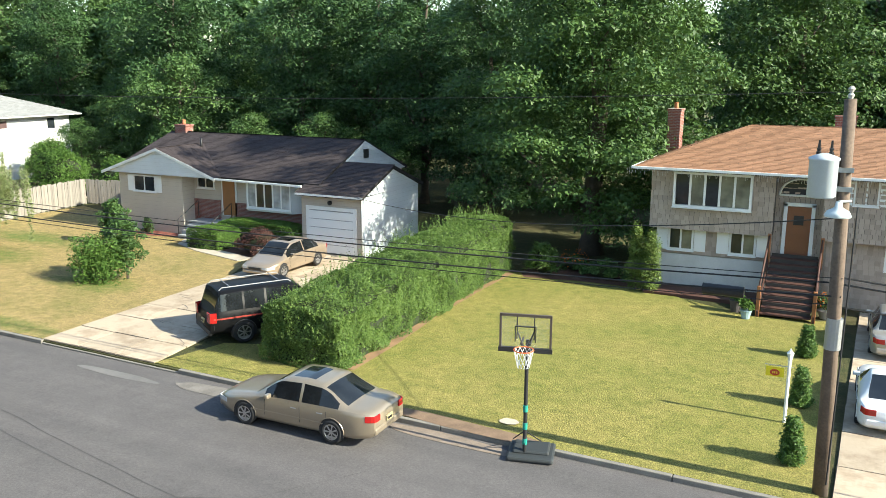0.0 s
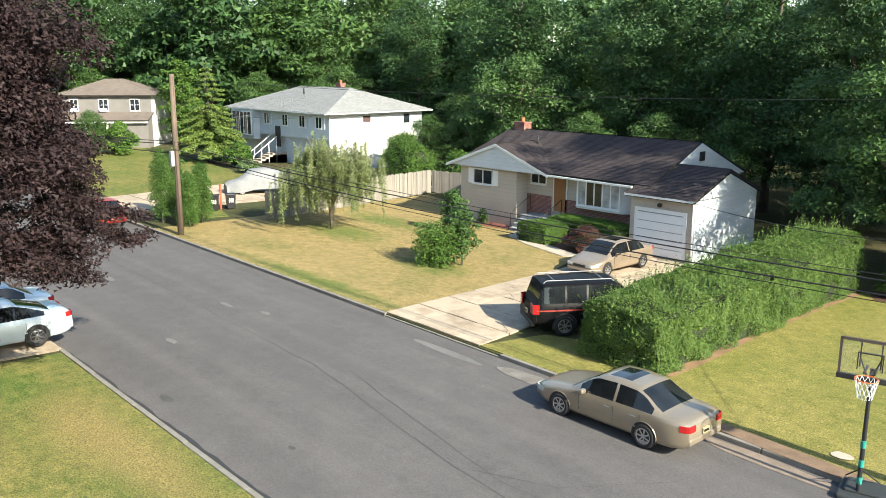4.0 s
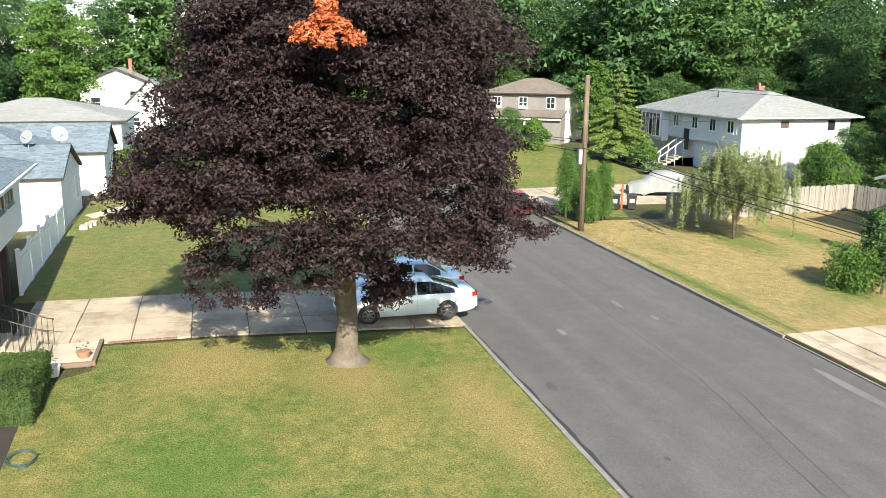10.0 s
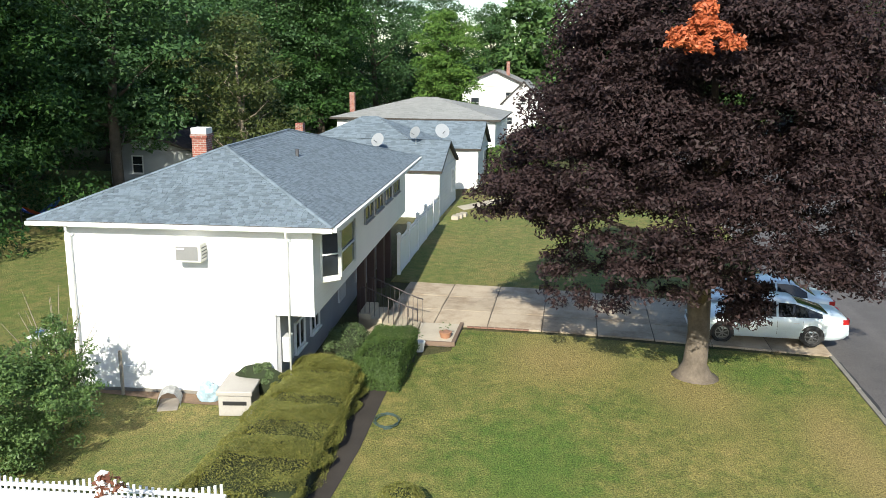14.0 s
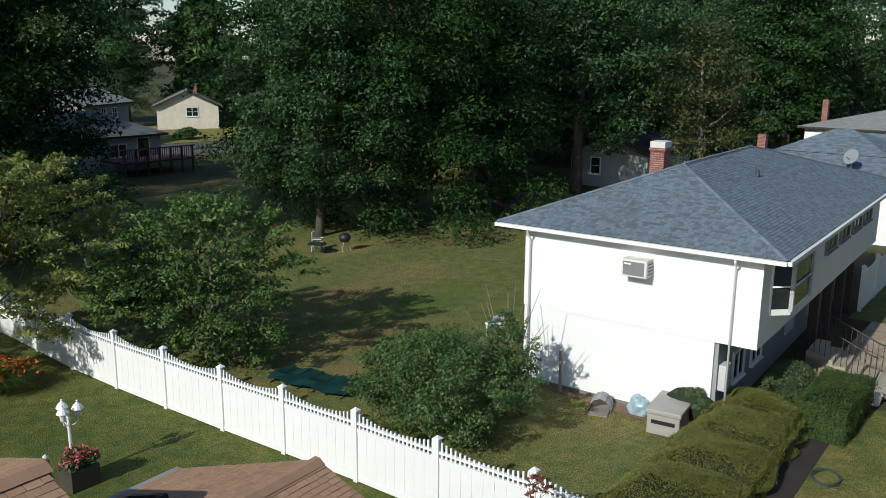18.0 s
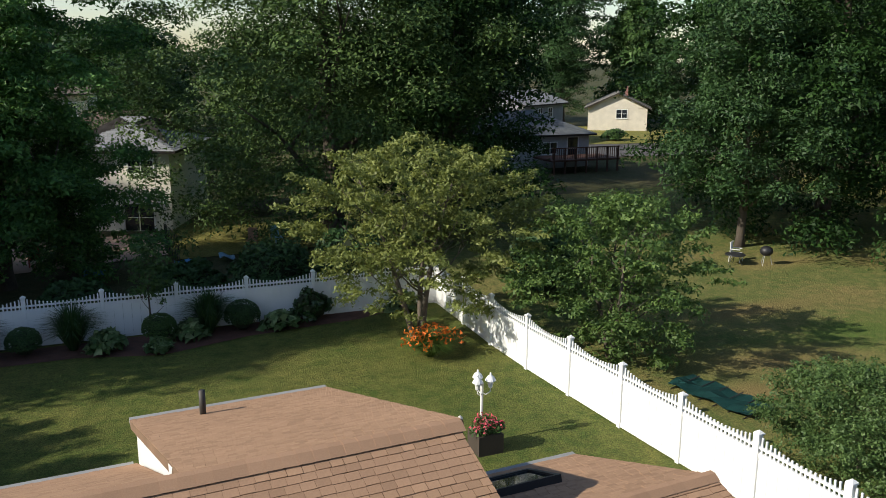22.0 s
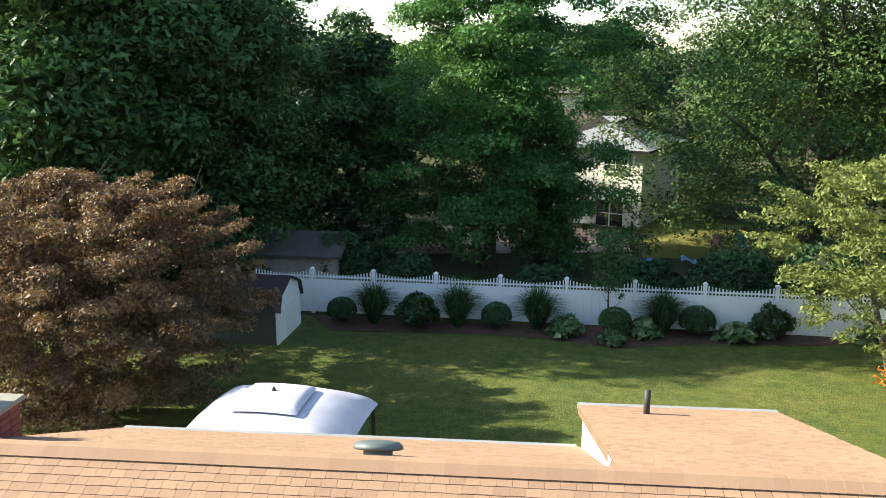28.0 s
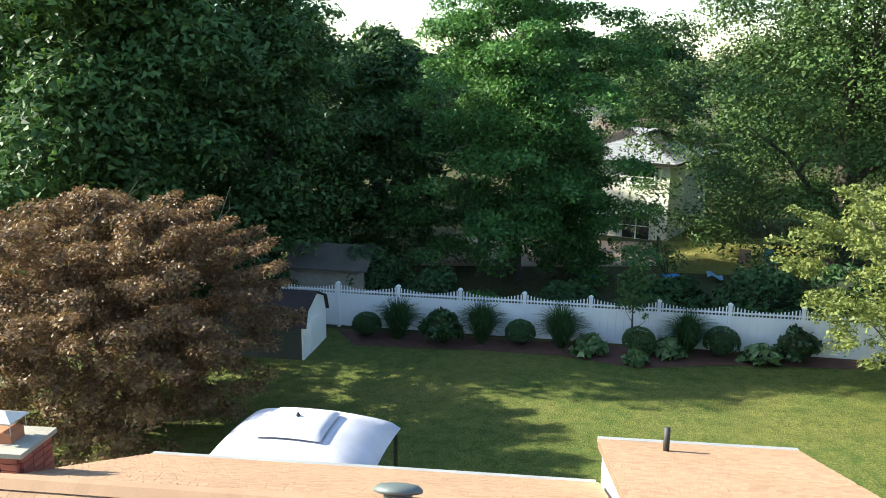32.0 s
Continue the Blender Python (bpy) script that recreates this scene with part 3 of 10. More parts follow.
def slab_drive(label, corners, rows, cols, seed, lift=0.0):
    """A drive of cast concrete slabs; corners: near-left, near-right, far-right, far-left."""
    a, b, c, d = [Vector((*p, 0)) for p in corners]
    e = thing("driveway", label, "driveway", 0, 0, 0.0, kind="structure")
    rng = random.Random(seed)
    for j in range(rows):
        for i in range(cols):
            def at(u, v):
                p = a.lerp(b, u).lerp(d.lerp(c, u), v)
                return p
            g = 0.0045
            us, vs = (i / cols + g / 2, (i + 1) / cols - g / 2), (j / rows + g / 3, (j + 1) / rows - g / 3)
            dz = [rng.uniform(-0.008, 0.01) for _ in range(4)]
            ring = [at(us[0], vs[0]), at(us[1], vs[0]), at(us[1], vs[1]), at(us[0], vs[1])]
            bm = bmesh.new()
            top = [bm.verts.new((p.x + rng.uniform(-.012, .012), p.y + rng.uniform(-.012, .012), ground(p.x, p.y) + lift + 0.025 + z)) for p, z in zip(ring, dz)]
            low = [bm.verts.new((v.co.x, v.co.y, v.co.z - 0.12)) for v in top]
            bm.faces.new(top)
            for k in range(4):
                bm.faces.new((low[k], low[(k + 1) % 4], top[(k + 1) % 4], top[k]))
            part("slab", bm, SLAB, e)
    under = sheet("joint_soil", [p[:2] for p in (a, b, c, d)], lift + 0.004, JOINT, "", 2.0, parent=e)
    return e


JOINT = plain("joint_soil", (0.13, 0.105, 0.08), 0.95, spots=0.4, grain=25, coarse=2.0)
SLAB = pieces("drive_slab", (0.40, 0.33, 0.25), 0.2, 0.9, island=False, grain=35.0)
_nt = SLAB.node_tree
_old = _nt.nodes["Principled BSDF"].inputs["Base Color"].links[0].from_socket
_c = _mix(_nt, _old, _ramp(_nt, _noise(_nt, _coord(_nt), 1.1, 7, 0.7), [(0.36, (0.5, 0.42, 0.36)), (0.54, (1.0, 1.0, 1.0)), (0.75, (1.1, 1.08, 1.06))]), 0.6, "MULTIPLY")
_nt.links.new(_c, _nt.nodes["Principled BSDF"].inputs["Base Color"])
slab_drive("pale cracked concrete drive in large slabs beside the ranch house", [(-24.1, 19.05), (-19.1, 19.05), (-21.7, 36.5), (-25.7, 36.5)], 10, 3, 3)
slab_drive("pale concrete slab drive leading past the copper maple", [(-26.7, 8.2), (-31.7, 8.2), (-32.2, -6.4), (-27.0, -6.4)], 8, 3, 4)
slab_drive("pale concrete drive beside the split-level house", [(0.35, 19.05), (6.0, 19.05), (6.0, 38.2), (0.9, 38.2)], 8, 3, 5)
slab_drive("concrete drive by the white two-storey house", [(-57, 19.05), (-50.5, 19.05), (-51.5, 42), (-62.5, 42)], 6, 3, 6)

# ---- houses ----
SIDING_WHITE = planks("white_lap_siding", (0.83, 0.83, 0.82), 1.6, "Z", 0.5, 0.08, 0.06, 0.22)
SIDING_BEIGE = planks("beige_lap_siding", (0.50, 0.44, 0.37), 1.3, "Z", 0.6)
SIDING_BLUE = planks("pale_blue_siding", (0.62, 0.66, 0.70), 1.4, "Z", 0.5)
SIDING_CREAM = planks("cream_siding", (0.62, 0.58, 0.46), 1.4, "Z", 0.6)
SHAKE = pieces("wall_shakes", (0.4, 0.325, 0.27), 0.3, 0.9)
ROOF_TAN = pieces("tan_shingles", (0.375, 0.228, 0.142), 0.3, 0.92, tint=(0.395, 0.24, 0.15))
TAN_CAP = pieces("tan_ridge_shingles", (0.36, 0.218, 0.138), 0.12, 0.92)
ROOF_TAN_TAB = pieces("tan_shingle_tab", (0.36, 0.218, 0.138), 0.24, 0.92, island=False, tint=(0.375, 0.228, 0.144))
DULL_GUTTER = plain("dull_gutter", (0.3, 0.3, 0.3), 0.6, spots=0.25)
DARK_FELT = plain("dark_felt", (0.02, 0.018, 0.018), 0.95, spots=0.3)
TAN_FELT = plain("tan_felt", (0.2, 0.125, 0.078), 0.95, spots=0.3)
ROOF_BLUE = pieces("blue_grey_shingles", (0.14, 0.175, 0.21), 0.45, 0.92)
ROOF_DARK = pieces("dark_brown_shingles", (0.043, 0.034, 0.036), 0.35, 0.92)
ROOF_BROWN = pieces("brown_shingles", (0.27, 0.145, 0.085), 0.35, 0.92)
ROOF_PALE = pieces("pale_grey_shingles", (0.25, 0.255, 0.255), 0.2, 0.92)
FELT = plain("roof_felt", (0.06, 0.052, 0.047), 0.95, spots=0.3)
DARKWALL = plain("dark_sheathing", (0.07, 0.06, 0.05), 0.95, spots=0.3)
DRAPE = glassy("curtained_glass", (0.17, 0.165, 0.12), 0.12)
BLIND = glassy("blinds_behind_glass", (0.34, 0.36, 0.37), 0.12)


def window(parent, face, c, z, w, h, at, panes=2, bars=False, shutters=0.0, frame_mat=None, proud=0.06, glass=None, shutter_mat=None, thick=0.07):
    """A framed window on a wall. face: outward axis '-y', '+y', '+x' or '-x'; c: centre along the wall; at: the wall's plane."""
    fm = frame_mat or TRIM
    rot = {"-y": 0, "+x": 90, "+y": 180, "-x": 270}[face]
    e = new("window")
    e.parent = parent
    base = {"-y": (c, at, z), "+y": (c, at, z), "+x": (at, c, z), "-x": (at, c, z)}[face]
    e.matrix_parent_inverse = Matrix.Identity(4)
    e.matrix_basis = parent.matrix_basis.inverted() @ pose(*base, 0, 0, rot) if parent.type == "EMPTY" else pose(*base, 0, 0, rot)
    f = thick
    bm = bmesh.new()
    for x0, x1, z0, z1 in ((-w / 2 - f, -w / 2, -f, h + f), (w / 2, w / 2 + f, -f, h + f), (-w / 2, w / 2, -f, 0), (-w / 2, w / 2, h, h + f)):
        box(bm, x0, x1, -proud, 0.03, z0, z1)
    part("window_frame", bm, fm, e)
    pw = w / panes
    for k in range(panes):
        x = -w / 2 + pw * k
        part("pane", quick_box(x + 0.015, x + pw - 0.015, -proud * 0.35, 0.02, 0.01, h - 0.01), glass[k % len(glass)] if isinstance(glass, list) else glass or GLASS, e)
        if k:
            part("mullion", quick_box(x - thick * 0.45, x + thick * 0.45, -proud * 0.8, 0.02, 0, h), fm, e)
    if bars:
        part("glazing_bar", quick_box(-w / 2, w / 2, -proud * 0.7, 0.02, h * 0.5 - 0.02, h * 0.5 + 0.02), fm, e)
    part("sill", quick_box(-w / 2 - f - 0.03, w / 2 + f + 0.03, -proud - 0.05, 0.0, -f - 0.04, -f), fm, e)
    for s in (-1, 1):
        if shutters:
            x = s * (w / 2 + f + 0.02 + shutters / 2)
            part("shutter", quick_box(x - shutters / 2, x + shutters / 2, -0.04, 0.02, -f, h + f), shutter_mat or WHITE, e)
    return e


def local(parent):
    return parent.matrix_basis.inverted()


def w_part(name, bm, mat, parent, label="", smooth=False):
    """A part given in world metres under a placed thing."""
    bm.transform(local(parent))
    return part(name, bm, mat, parent, label, smooth)


def gutter(parent, p, q, mat=None):
    p, q = Vector(p), Vector(q)
    bm = bmesh.new()
    d = (q - p).normalized()
    side = Vector((0, 0, 1)).cross(d)
    solid(bm, [p + side * a + Vector((0, 0, b)) for a, b in ((-0.05, -0.07), (0.05, -0.07), (0.06, 0.03), (-0.05, 0.03))], q - p)
    return w_part("gutter", bm, mat or TRIM, parent)


def roof_plane(parent, a, b, c, d, mat, seed, thick=0.14, tab=0.31, course=0.14, under=None, label="", joined=True, single=None):
    """A roof slope: a-b is the eave, d-c the upper edge (c may equal d). World metres."""
    a, b, c, d = map(Vector, (a, b, c, d))
    along = (b - a).normalized()
    up = (d - a) - along * (d - a).dot(along)
    if up.length < 1e-3:
        up = (c - a) - along * (c - a).dot(along)
    up.normalize()
    n = along.cross(up)
    ring = [a, b, c] + ([d] if (d - c).length > 0.01 else [])
    bm = bmesh.new()
    solid(bm, [p - n * 0.004 for p in ring], -n * thick)
    deck = w_part("roof_deck", bm, under or FELT, parent)
    inv = local(parent)
    r3 = inv.to_3x3()
    poly = [((p - a).dot(along), (p - a).dot(up)) for p in ring]
    return shingled("shingles", inv @ a, r3 @ along, r3 @ up, poly, mat, parent, tab, course, seed=seed, label=label, single=single and (single[0], single[1], deck))


def ridge_cap(parent, p, q, mat, w=0.15, step=0.2, drop=0.064):
    """Cap shingles bent over a ridge or hip, one over the other."""
    p, q = Vector(p), Vector(q)
    d = (q - p)
    n = max(1, int(d.length / step))
    d.normalize()
    side = Vector((0, 0, 1)).cross(d).normalized()
    up = d.cross(side)
    inv = local(parent)
    verts, faces = [], []
    for k in range(n):
        o = p + d * k * step
        for f, h in ((0, 0.008), (1.3, 0.001)):
            for s, z in ((-w, -drop), (-w * 0.3, 0.012), (w * 0.3, 0.012), (w, -drop)):
                verts.append((inv @ (o + d * step * f + side * s + up * (z + h)))[:])
        for s, z in ((-w, -drop), (-w * 0.3, 0.012), (w * 0.3, 0.012), (w, -drop)):
            verts.append((inv @ (o + side * s + up * (z - 0.012)))[:])
        b = len(verts) - 12
        faces += [(b + i, b + i + 1, b + 5 + i, b + 4 + i) for i in range(3)]
        faces += [(b + 8 + i, b + 9 + i, b + i + 1, b + i) for i in range(3)]
    ob = mesh_part("ridge_cap", raw_mesh("ridge_cap", verts, faces), mat, parent)
    return tagged(ob, kind="stuff")


BRICK_PIECE = pieces("chimney_brick", (0.28, 0.085, 0.06), 0.35, 0.9, island=False)


def chimney(parent, x, y, z0, z1, w=0.7, d=0.55, cap=None, pots=1):
    bm = bmesh.new()
    box(bm, x - w / 2, x + w / 2, y - d / 2, y + d / 2, z0, z1 - 0.1)
    box(bm, x - w / 2 - 0.04, x + w / 2 + 0.04, y - d / 2 - 0.04, y + d / 2 + 0.04, z1 - 0.1, z1)
    ch = w_part("chimney", bm, BRICK, parent, "red brick chimney")
    if cap:
        w_part("chimney_cap", quick_box(x - w / 2 - 0.02, x + w / 2 + 0.02, y - d / 2 - 0.02, y + d / 2 + 0.02, z1, z1 + 0.22, 0.02), cap, parent, "pale chimney cap")
    else:
        bm = bmesh.new()
        lathe(bm, [(0.1, 0), (0.12, 0.05), (0.1, 0.28), (0.12, 0.3)], 10, (x, y, z1))
        w_part("flue_pot", bm, plain("clay", (0.45, 0.17, 0.08), 0.8), parent, "clay flue pot")


def slab_wall(parent, x0, x1, y0, y1, z0, z1, mat, label="", name="wall"):
    return w_part(name, quick_box(x0, x1, y0, y1, z0, z1), mat, parent, label)


def pipe(parent, pts, r, mat, name="pipe", label="", sides=8):
    bm = bmesh.new()
    tube(bm, pts, r, sides)
    return w_part(name, bm, mat, parent, label, True)


# --- the house under the camera: tan roof ---
def home_house():
    h = thing("house", "low white house with a tan shingle roof and dark skylight", "house", -0.35, -9.5)
    R, E = 4.72, 2.96
    slab_wall(h, -3.8, 7.3, -13.3, -5.7, ground(0, -9) - 0.3, 2.95, SIDING_WHITE)
    gab = bmesh.new()
    solid(gab, [(-3.85, -13.3, 2.9), (-3.85, -5.7, 2.9), (-3.85, -9.5, 4.6)], (0.15, 0, 0))
    w_part("gable_wall", gab, SIDING_WHITE, h)
    roof_plane(h, (-0.4, -13.75, E), (7.75, -13.75, E), (7.75, -9.5, R), (-0.4, -9.5, R), ROOF_TAN, 11, under=TAN_FELT, tab=0.13, course=0.09, label="tan asphalt shingles")
    roof_plane(h, (7.75, -5.25, E), (-4.05, -5.25, E), (-4.05, -9.5, R), (7.75, -9.5, R), ROOF_TAN, 12, under=TAN_FELT, tab=0.185, course=0.13, single=(ROOF_TAN_TAB, 3.75))
    # low-pitched extension over the back rooms
    bx0, bx1, by, bz = -3.97, -0.42, -14.75, 3.31
    roof_plane(h, (bx0, by, bz), (bx1, by, bz), (bx1 - 0.1, -9.52, R + 0.012), (bx0 - 0.2, -9.52, R + 0.012), ROOF_TAN, 13, under=TAN_FELT, tab=0.13, course=0.09, label="tan asphalt shingles")
    bm = bmesh.new()
    solid(bm, [(bx1 - 0.08, by + 0.15, bz - 0.06), (bx1 - 0.08, by + 0.15, 0.0), (bx1 - 0.08, -13.5, 0.0), (bx1 - 0.08, -10.2, 4.52)], (-0.12, 0, 0))
    w_part("cheek_wall", bm, WHITE, h, "white cheek wall of the extension")
    slab_wall(h, bx0 + 0.1, bx1 - 0.22, by + 0.2, -13.4, 0.0, bz - 0.1, SIDING_WHITE)
    ridge_cap(h, (7.75, -9.5, R + 0.02), (-4.05, -9.5, R + 0.02), TAN_CAP, 0.19, 0.2, 0.074)
    gutter(h, (-0.35, -13.83, E - 0.03), (7.75, -13.83, E - 0.03), DULL_GUTTER)
    gutter(h, (bx0, by - 0.07, bz - 0.02), (bx1, by - 0.07, bz - 0.02), DULL_GUTTER)
    # wing toward the fence
    wr, wy, we = 3.75, -8.3, 2.6
    slab_wall(h, -7.3, -3.9, -11.2, -5.4, ground(-5, -8) - 0.3, 2.55, SIDING_WHITE)
    roof_plane(h, (-7.5, -11.56, we), (-4.0, -11.56, we), (-4.0, wy, wr), (-7.5, wy, wr), ROOF_TAN, 14, under=TAN_FELT, tab=0.18, course=0.105)
    roof_plane(h, (-4.0, -5.05, we), (-7.5, -5.05, we), (-7.5, wy, wr), (-4.0, wy, wr), ROOF_TAN, 15, under=TAN_FELT, tab=0.18, course=0.105)
    bm = bmesh.new()
    solid(bm, [(-7.32, -11.3, 2.5), (-7.32, -5.3, 2.5), (-7.32, wy, 3.65)], (0.12, 0, 0))
    w_part("gable_wall", bm, SIDING_WHITE, h)
    ridge_cap(h, (-7.5, wy, wr + 0.03), (-4.1, wy, wr + 0.03), TAN_CAP)
    gutter(h, (-7.5, -11.62, we - 0.02), (-4.0, -11.62, we - 0.02), DULL_GUTTER)
    # skylight on the wing
    sl = (wr - we) / (wy + 11.56)
    ang = math.degrees(math.atan(sl))
    m = pose(-5.45, -10.35, we + sl * 1.21 + 0.01, ang, 0, 0)
    bm = bmesh.new()
    for x0, x1, y0, y1 in ((-0.62, -0.55, -0.48, 0.48), (0.55, 0.62, -0.48, 0.48), (-0.55, 0.55, -0.48, -0.41), (-0.55, 0.55, 0.41, 0.48)):
        box(bm, x0, x1, y0, y1, -0.02, 0.12, 0.0, m)
    w_part("skylight_frame", bm, BLACK, h, "dark skylight frame")
    bm = bmesh.new()
    box(bm, -0.55, 0.55, -0.41, 0.41, 0.03, 0.09, 0.0, m)
    w_part("skylight_glass", bm, GLASS, h, "dark skylight glass")
    # roof vents
    def z_rear(y):
        return R + (y + 9.5) * (R - E) / 4.25
    fy = -9.95
    tilt = pose(2.45, fy, z_rear(fy), math.degrees(math.atan((R - E) / 4.25)))
    bm = bmesh.new()
    lathe(bm, [(0.19, -0.14), (0.19, 0.08), (0.17, 0.09), (0.17, 0.15)], 20)
    bm.transform(tilt)
    w_part("roof_fan", bm, plain("fan_grey", (0.22, 0.24, 0.235), 0.5, 0.3), h, "grey metal attic fan", True)
    bm = bmesh.new()
    lathe(bm, [(0.2, 0.12), (0.29, 0.1), (0.325, 0.115), (0.32, 0.15), (0.27, 0.195), (0.16, 0.215), (0.03, 0.22)], 26)
    bm.transform(tilt)
    w_part("fan_hood", bm, plain("grey_hood", (0.13, 0.15, 0.145), 0.55, 0.2), h, "grey-green low round hood", True)
    pipe(h, [(-1.53, -14.0, 3.45), (-1.53, -14.0, 3.95)], 0.055, plain("dark_pipe", (0.05, 0.045, 0.04), 0.6), "vent_pipe", "dark vent pipe")
    # brick chimney near the far gable
    gab = bmesh.new()
    solid(gab, [(7.3, -13.3, 2.85), (7.3, -5.7, 2.85), (7.3, -9.5, 4.5)], (0.1, 0, 0))
    w_part("gable_wall", gab, SIDING_WHITE, h)
    rng = random.Random(8)
    for k in range(12):
        z = 3.55 + k * 0.1
        for s, (ax, ay, bx, by2) in enumerate(((7.75, -10.75, 8.55, -10.75), (8.55, -10.75, 8.55, -10.05), (8.55, -10.05, 7.75, -10.05), (7.75, -10.05, 7.75, -10.75))):
            n = 3
            for j in range(n):
                f0, f1 = (j + 0.5 * (k % 2) * 0.0) / n, (j + 1) / n
                p, q = Vector((ax, ay, z)).lerp(Vector((bx, by2, z)), f0), Vector((ax, ay, z)).lerp(Vector((bx, by2, z)), f1)
                mid, dd = (p + q) / 2, (q - p)
                wx, wy = (abs(dd.x) / 2 - 0.006, 0.05) if abs(dd.x) > abs(dd.y) else (0.05, abs(dd.y) / 2 - 0.006)
                w_part("brick", quick_box(mid.x - wx, mid.x + wx, mid.y - wy, mid.y + wy, z, z + 0.088), BRICK_PIECE, h)
    w_part("chimney_core", quick_box(7.76, 8.54, -10.74, -10.06, 3.0, 4.74), plain("mortar", (0.3, 0.28, 0.25), 0.95), h, "grey mortar core of the chimney")
    bm = bmesh.new()
    solid(bm, [(7.66, -10.84, 4.75), (8.64, -10.84, 4.75), (8.64, -9.96, 4.75), (7.66, -9.96, 4.75)], (0, 0, 0.07))
    w_part("chimney_crown", bm, plain("crown_cement", (0.33, 0.30, 0.25), 0.9, spots=0.3), h, "weathered cement crown")
    w_part("flue_liner", quick_box(7.98, 8.3, -10.56, -10.24, 4.8, 4.98, 0.01), plain("clay_liner", (0.42, 0.16, 0.08), 0.85), h, "square clay flue liner")
    bm = bmesh.new()
    solid(bm, [(7.92, -10.62, 5.13), (8.36, -10.62, 5.13), (8.36, -10.18, 5.13), (7.92, -10.18, 5.13)], (0, 0, 0.02))
    tip = bm.verts.new((8.14, -10.4, 5.24))
    for a2, b2 in (((7.92, -10.62), (8.36, -10.62)), ((8.36, -10.62), (8.36, -10.18)), ((8.36, -10.18), (7.92, -10.18)), ((7.92, -10.18), (7.92, -10.62))):
        bm.faces.new((bm.verts.new((*a2, 5.15)), bm.verts.new((*b2, 5.15)), tip))
    w_part("chimney_cap", bm, STEEL, h, "bright metal chimney cap")
    for a2 in (7.96, 8.32):
        for b2 in (-10.58, -10.22):
            pipe(h, [(a2, b2, 4.95), (a2, b2, 5.14)], 0.008, STEEL, "cap_leg")
    h.rotation_euler = (0, 0, radians(3.1))
    return h


home_house()


# --- white bi-level house with the blue-grey hip roof ---
def white_house():
    px, py = -20.15, -6.55
    h = thing("house", "white two-storey house with a blue-grey hip roof", "house", px, py)
    x0, x1, y0, y1 = -36.3, -20.15, -13.2, -6.55
    g, E, R = ground(-20, -9), 4.92, 6.52
    slab_wall(h, x0, x1, y0, y1, 2.5, E, SIDING_WHITE, "white siding, glaring in the sun")
    slab_wall(h, x0, x1 - 0.02, y0 + 0.02, -7.6, g - 0.4, 2.5, SIDING_WHITE)
    slab_wall(h, x0 - 0.02, x1 + 0.03, y0 - 0.03, -7.55, g - 0.5, g + 0.09, KERBSTONE, "", "foundation")
    # Grey stands in for the overhang's shade on the white lower wall.
    slab_wall(h, x0, x1 - 0.1, -7.6, -7.5, g - 0.1, 2.5, plain("shade_grey_lower_wall", (0.3, 0.3, 0.31), 0.8), "lower wall under the overhang, greyed for its shade")
    ex0, ex1, ey0, ey1 = x0 - 0.4, x1 + 0.32, y0 - 0.8, y1 + 0.6
    ym = (ey0 + ey1) / 2
    rp, rq = (-23.6, ym, R), (-30.2, ym, R)
    roof_plane(h, (ex1, ey0, E), (ex1, ey1, E), rp, rp, ROOF_BLUE, 21, tab=0.15, course=0.1, label="blue-grey asphalt shingles")
    roof_plane(h, (ex1, ey1, E), (ex0, ey1, E), rq, rp, ROOF_BLUE, 22, tab=0.15, course=0.1)
    roof_plane(h, (ex0, ey1, E), (ex0, ey0, E), rq, rq, ROOF_BLUE, 23, tab=0.15, course=0.1)
    roof_plane(h, (ex0, ey0, E), (ex1, ey0, E), rp, rq, ROOF_BLUE, 24, tab=0.15, course=0.1)
    for p, q in (((ex1, ey1, E), rp), ((ex1, ey0, E), rp), (rp, rq), ((ex0, ey1, E), rq)):
        ridge_cap(h, Vector(p) + Vector((0, 0, 0.01)), Vector(q) + Vector((0, 0, 0.02)), ROOF_BLUE, 0.08, 0.2, 0.02)
    w_part("soffit", quick_box(ex0, ex1, ey0, ey1, E - 0.12, E - 0.05), TRIM, h)
    gutter(h, (ex1 + 0.05, ey0, E - 0.05), (ex1 + 0.05, ey1, E - 0.05))
    gutter(h, (ex1, ey1 + 0.05, E - 0.05), (ex0, ey1 + 0.05, E - 0.05))
    for y in (-12.95, -7.15):
        pipe(h, [(ex1 + 0.03, y, E - 0.1), (ex1 + 0.02, y, E - 0.22), (x1 + 0.07, y - 0.05, E - 0.45), (x1 + 0.07, y - 0.05, g + 0.15)], 0.03, WHITE, "downpipe", "white downpipe")
    bm = bmesh.new()
    box(bm, x1 - 0.1, x1 + 0.42, -10.05, -9.35, 3.95, 4.42, 0.015)
    ac = w_part("air_conditioner", bm, plain("ac_case", (0.66, 0.65, 0.6), 0.5), h, "beige window air conditioner")
    w_part("front_panel", quick_box(x1 + 0.415, x1 + 0.428, -10.0, -9.42, 4.0, 4.36), plain("ac_panel", (0.2, 0.2, 0.2), 0.6), h, "grey front panel of the air conditioner")
    w_part("maker_bar", quick_box(x1 + 0.425, x1 + 0.434, -9.97, -9.78, 4.28, 4.32), TRIM, h, "small pale bar on the panel")
    part("grille", _grille(x1 + 0.15, -9.345, -9.33, 4.0, 4.36, h), plain("ac_grille", (0.12, 0.12, 0.12), 0.6), ac)
    # corner bay window toward the street
    plan = [(-20.95, -6.56), (-21.35, -6.12), (-23.2, -6.12), (-23.7, -6.56)]
    bm = bmesh.new()
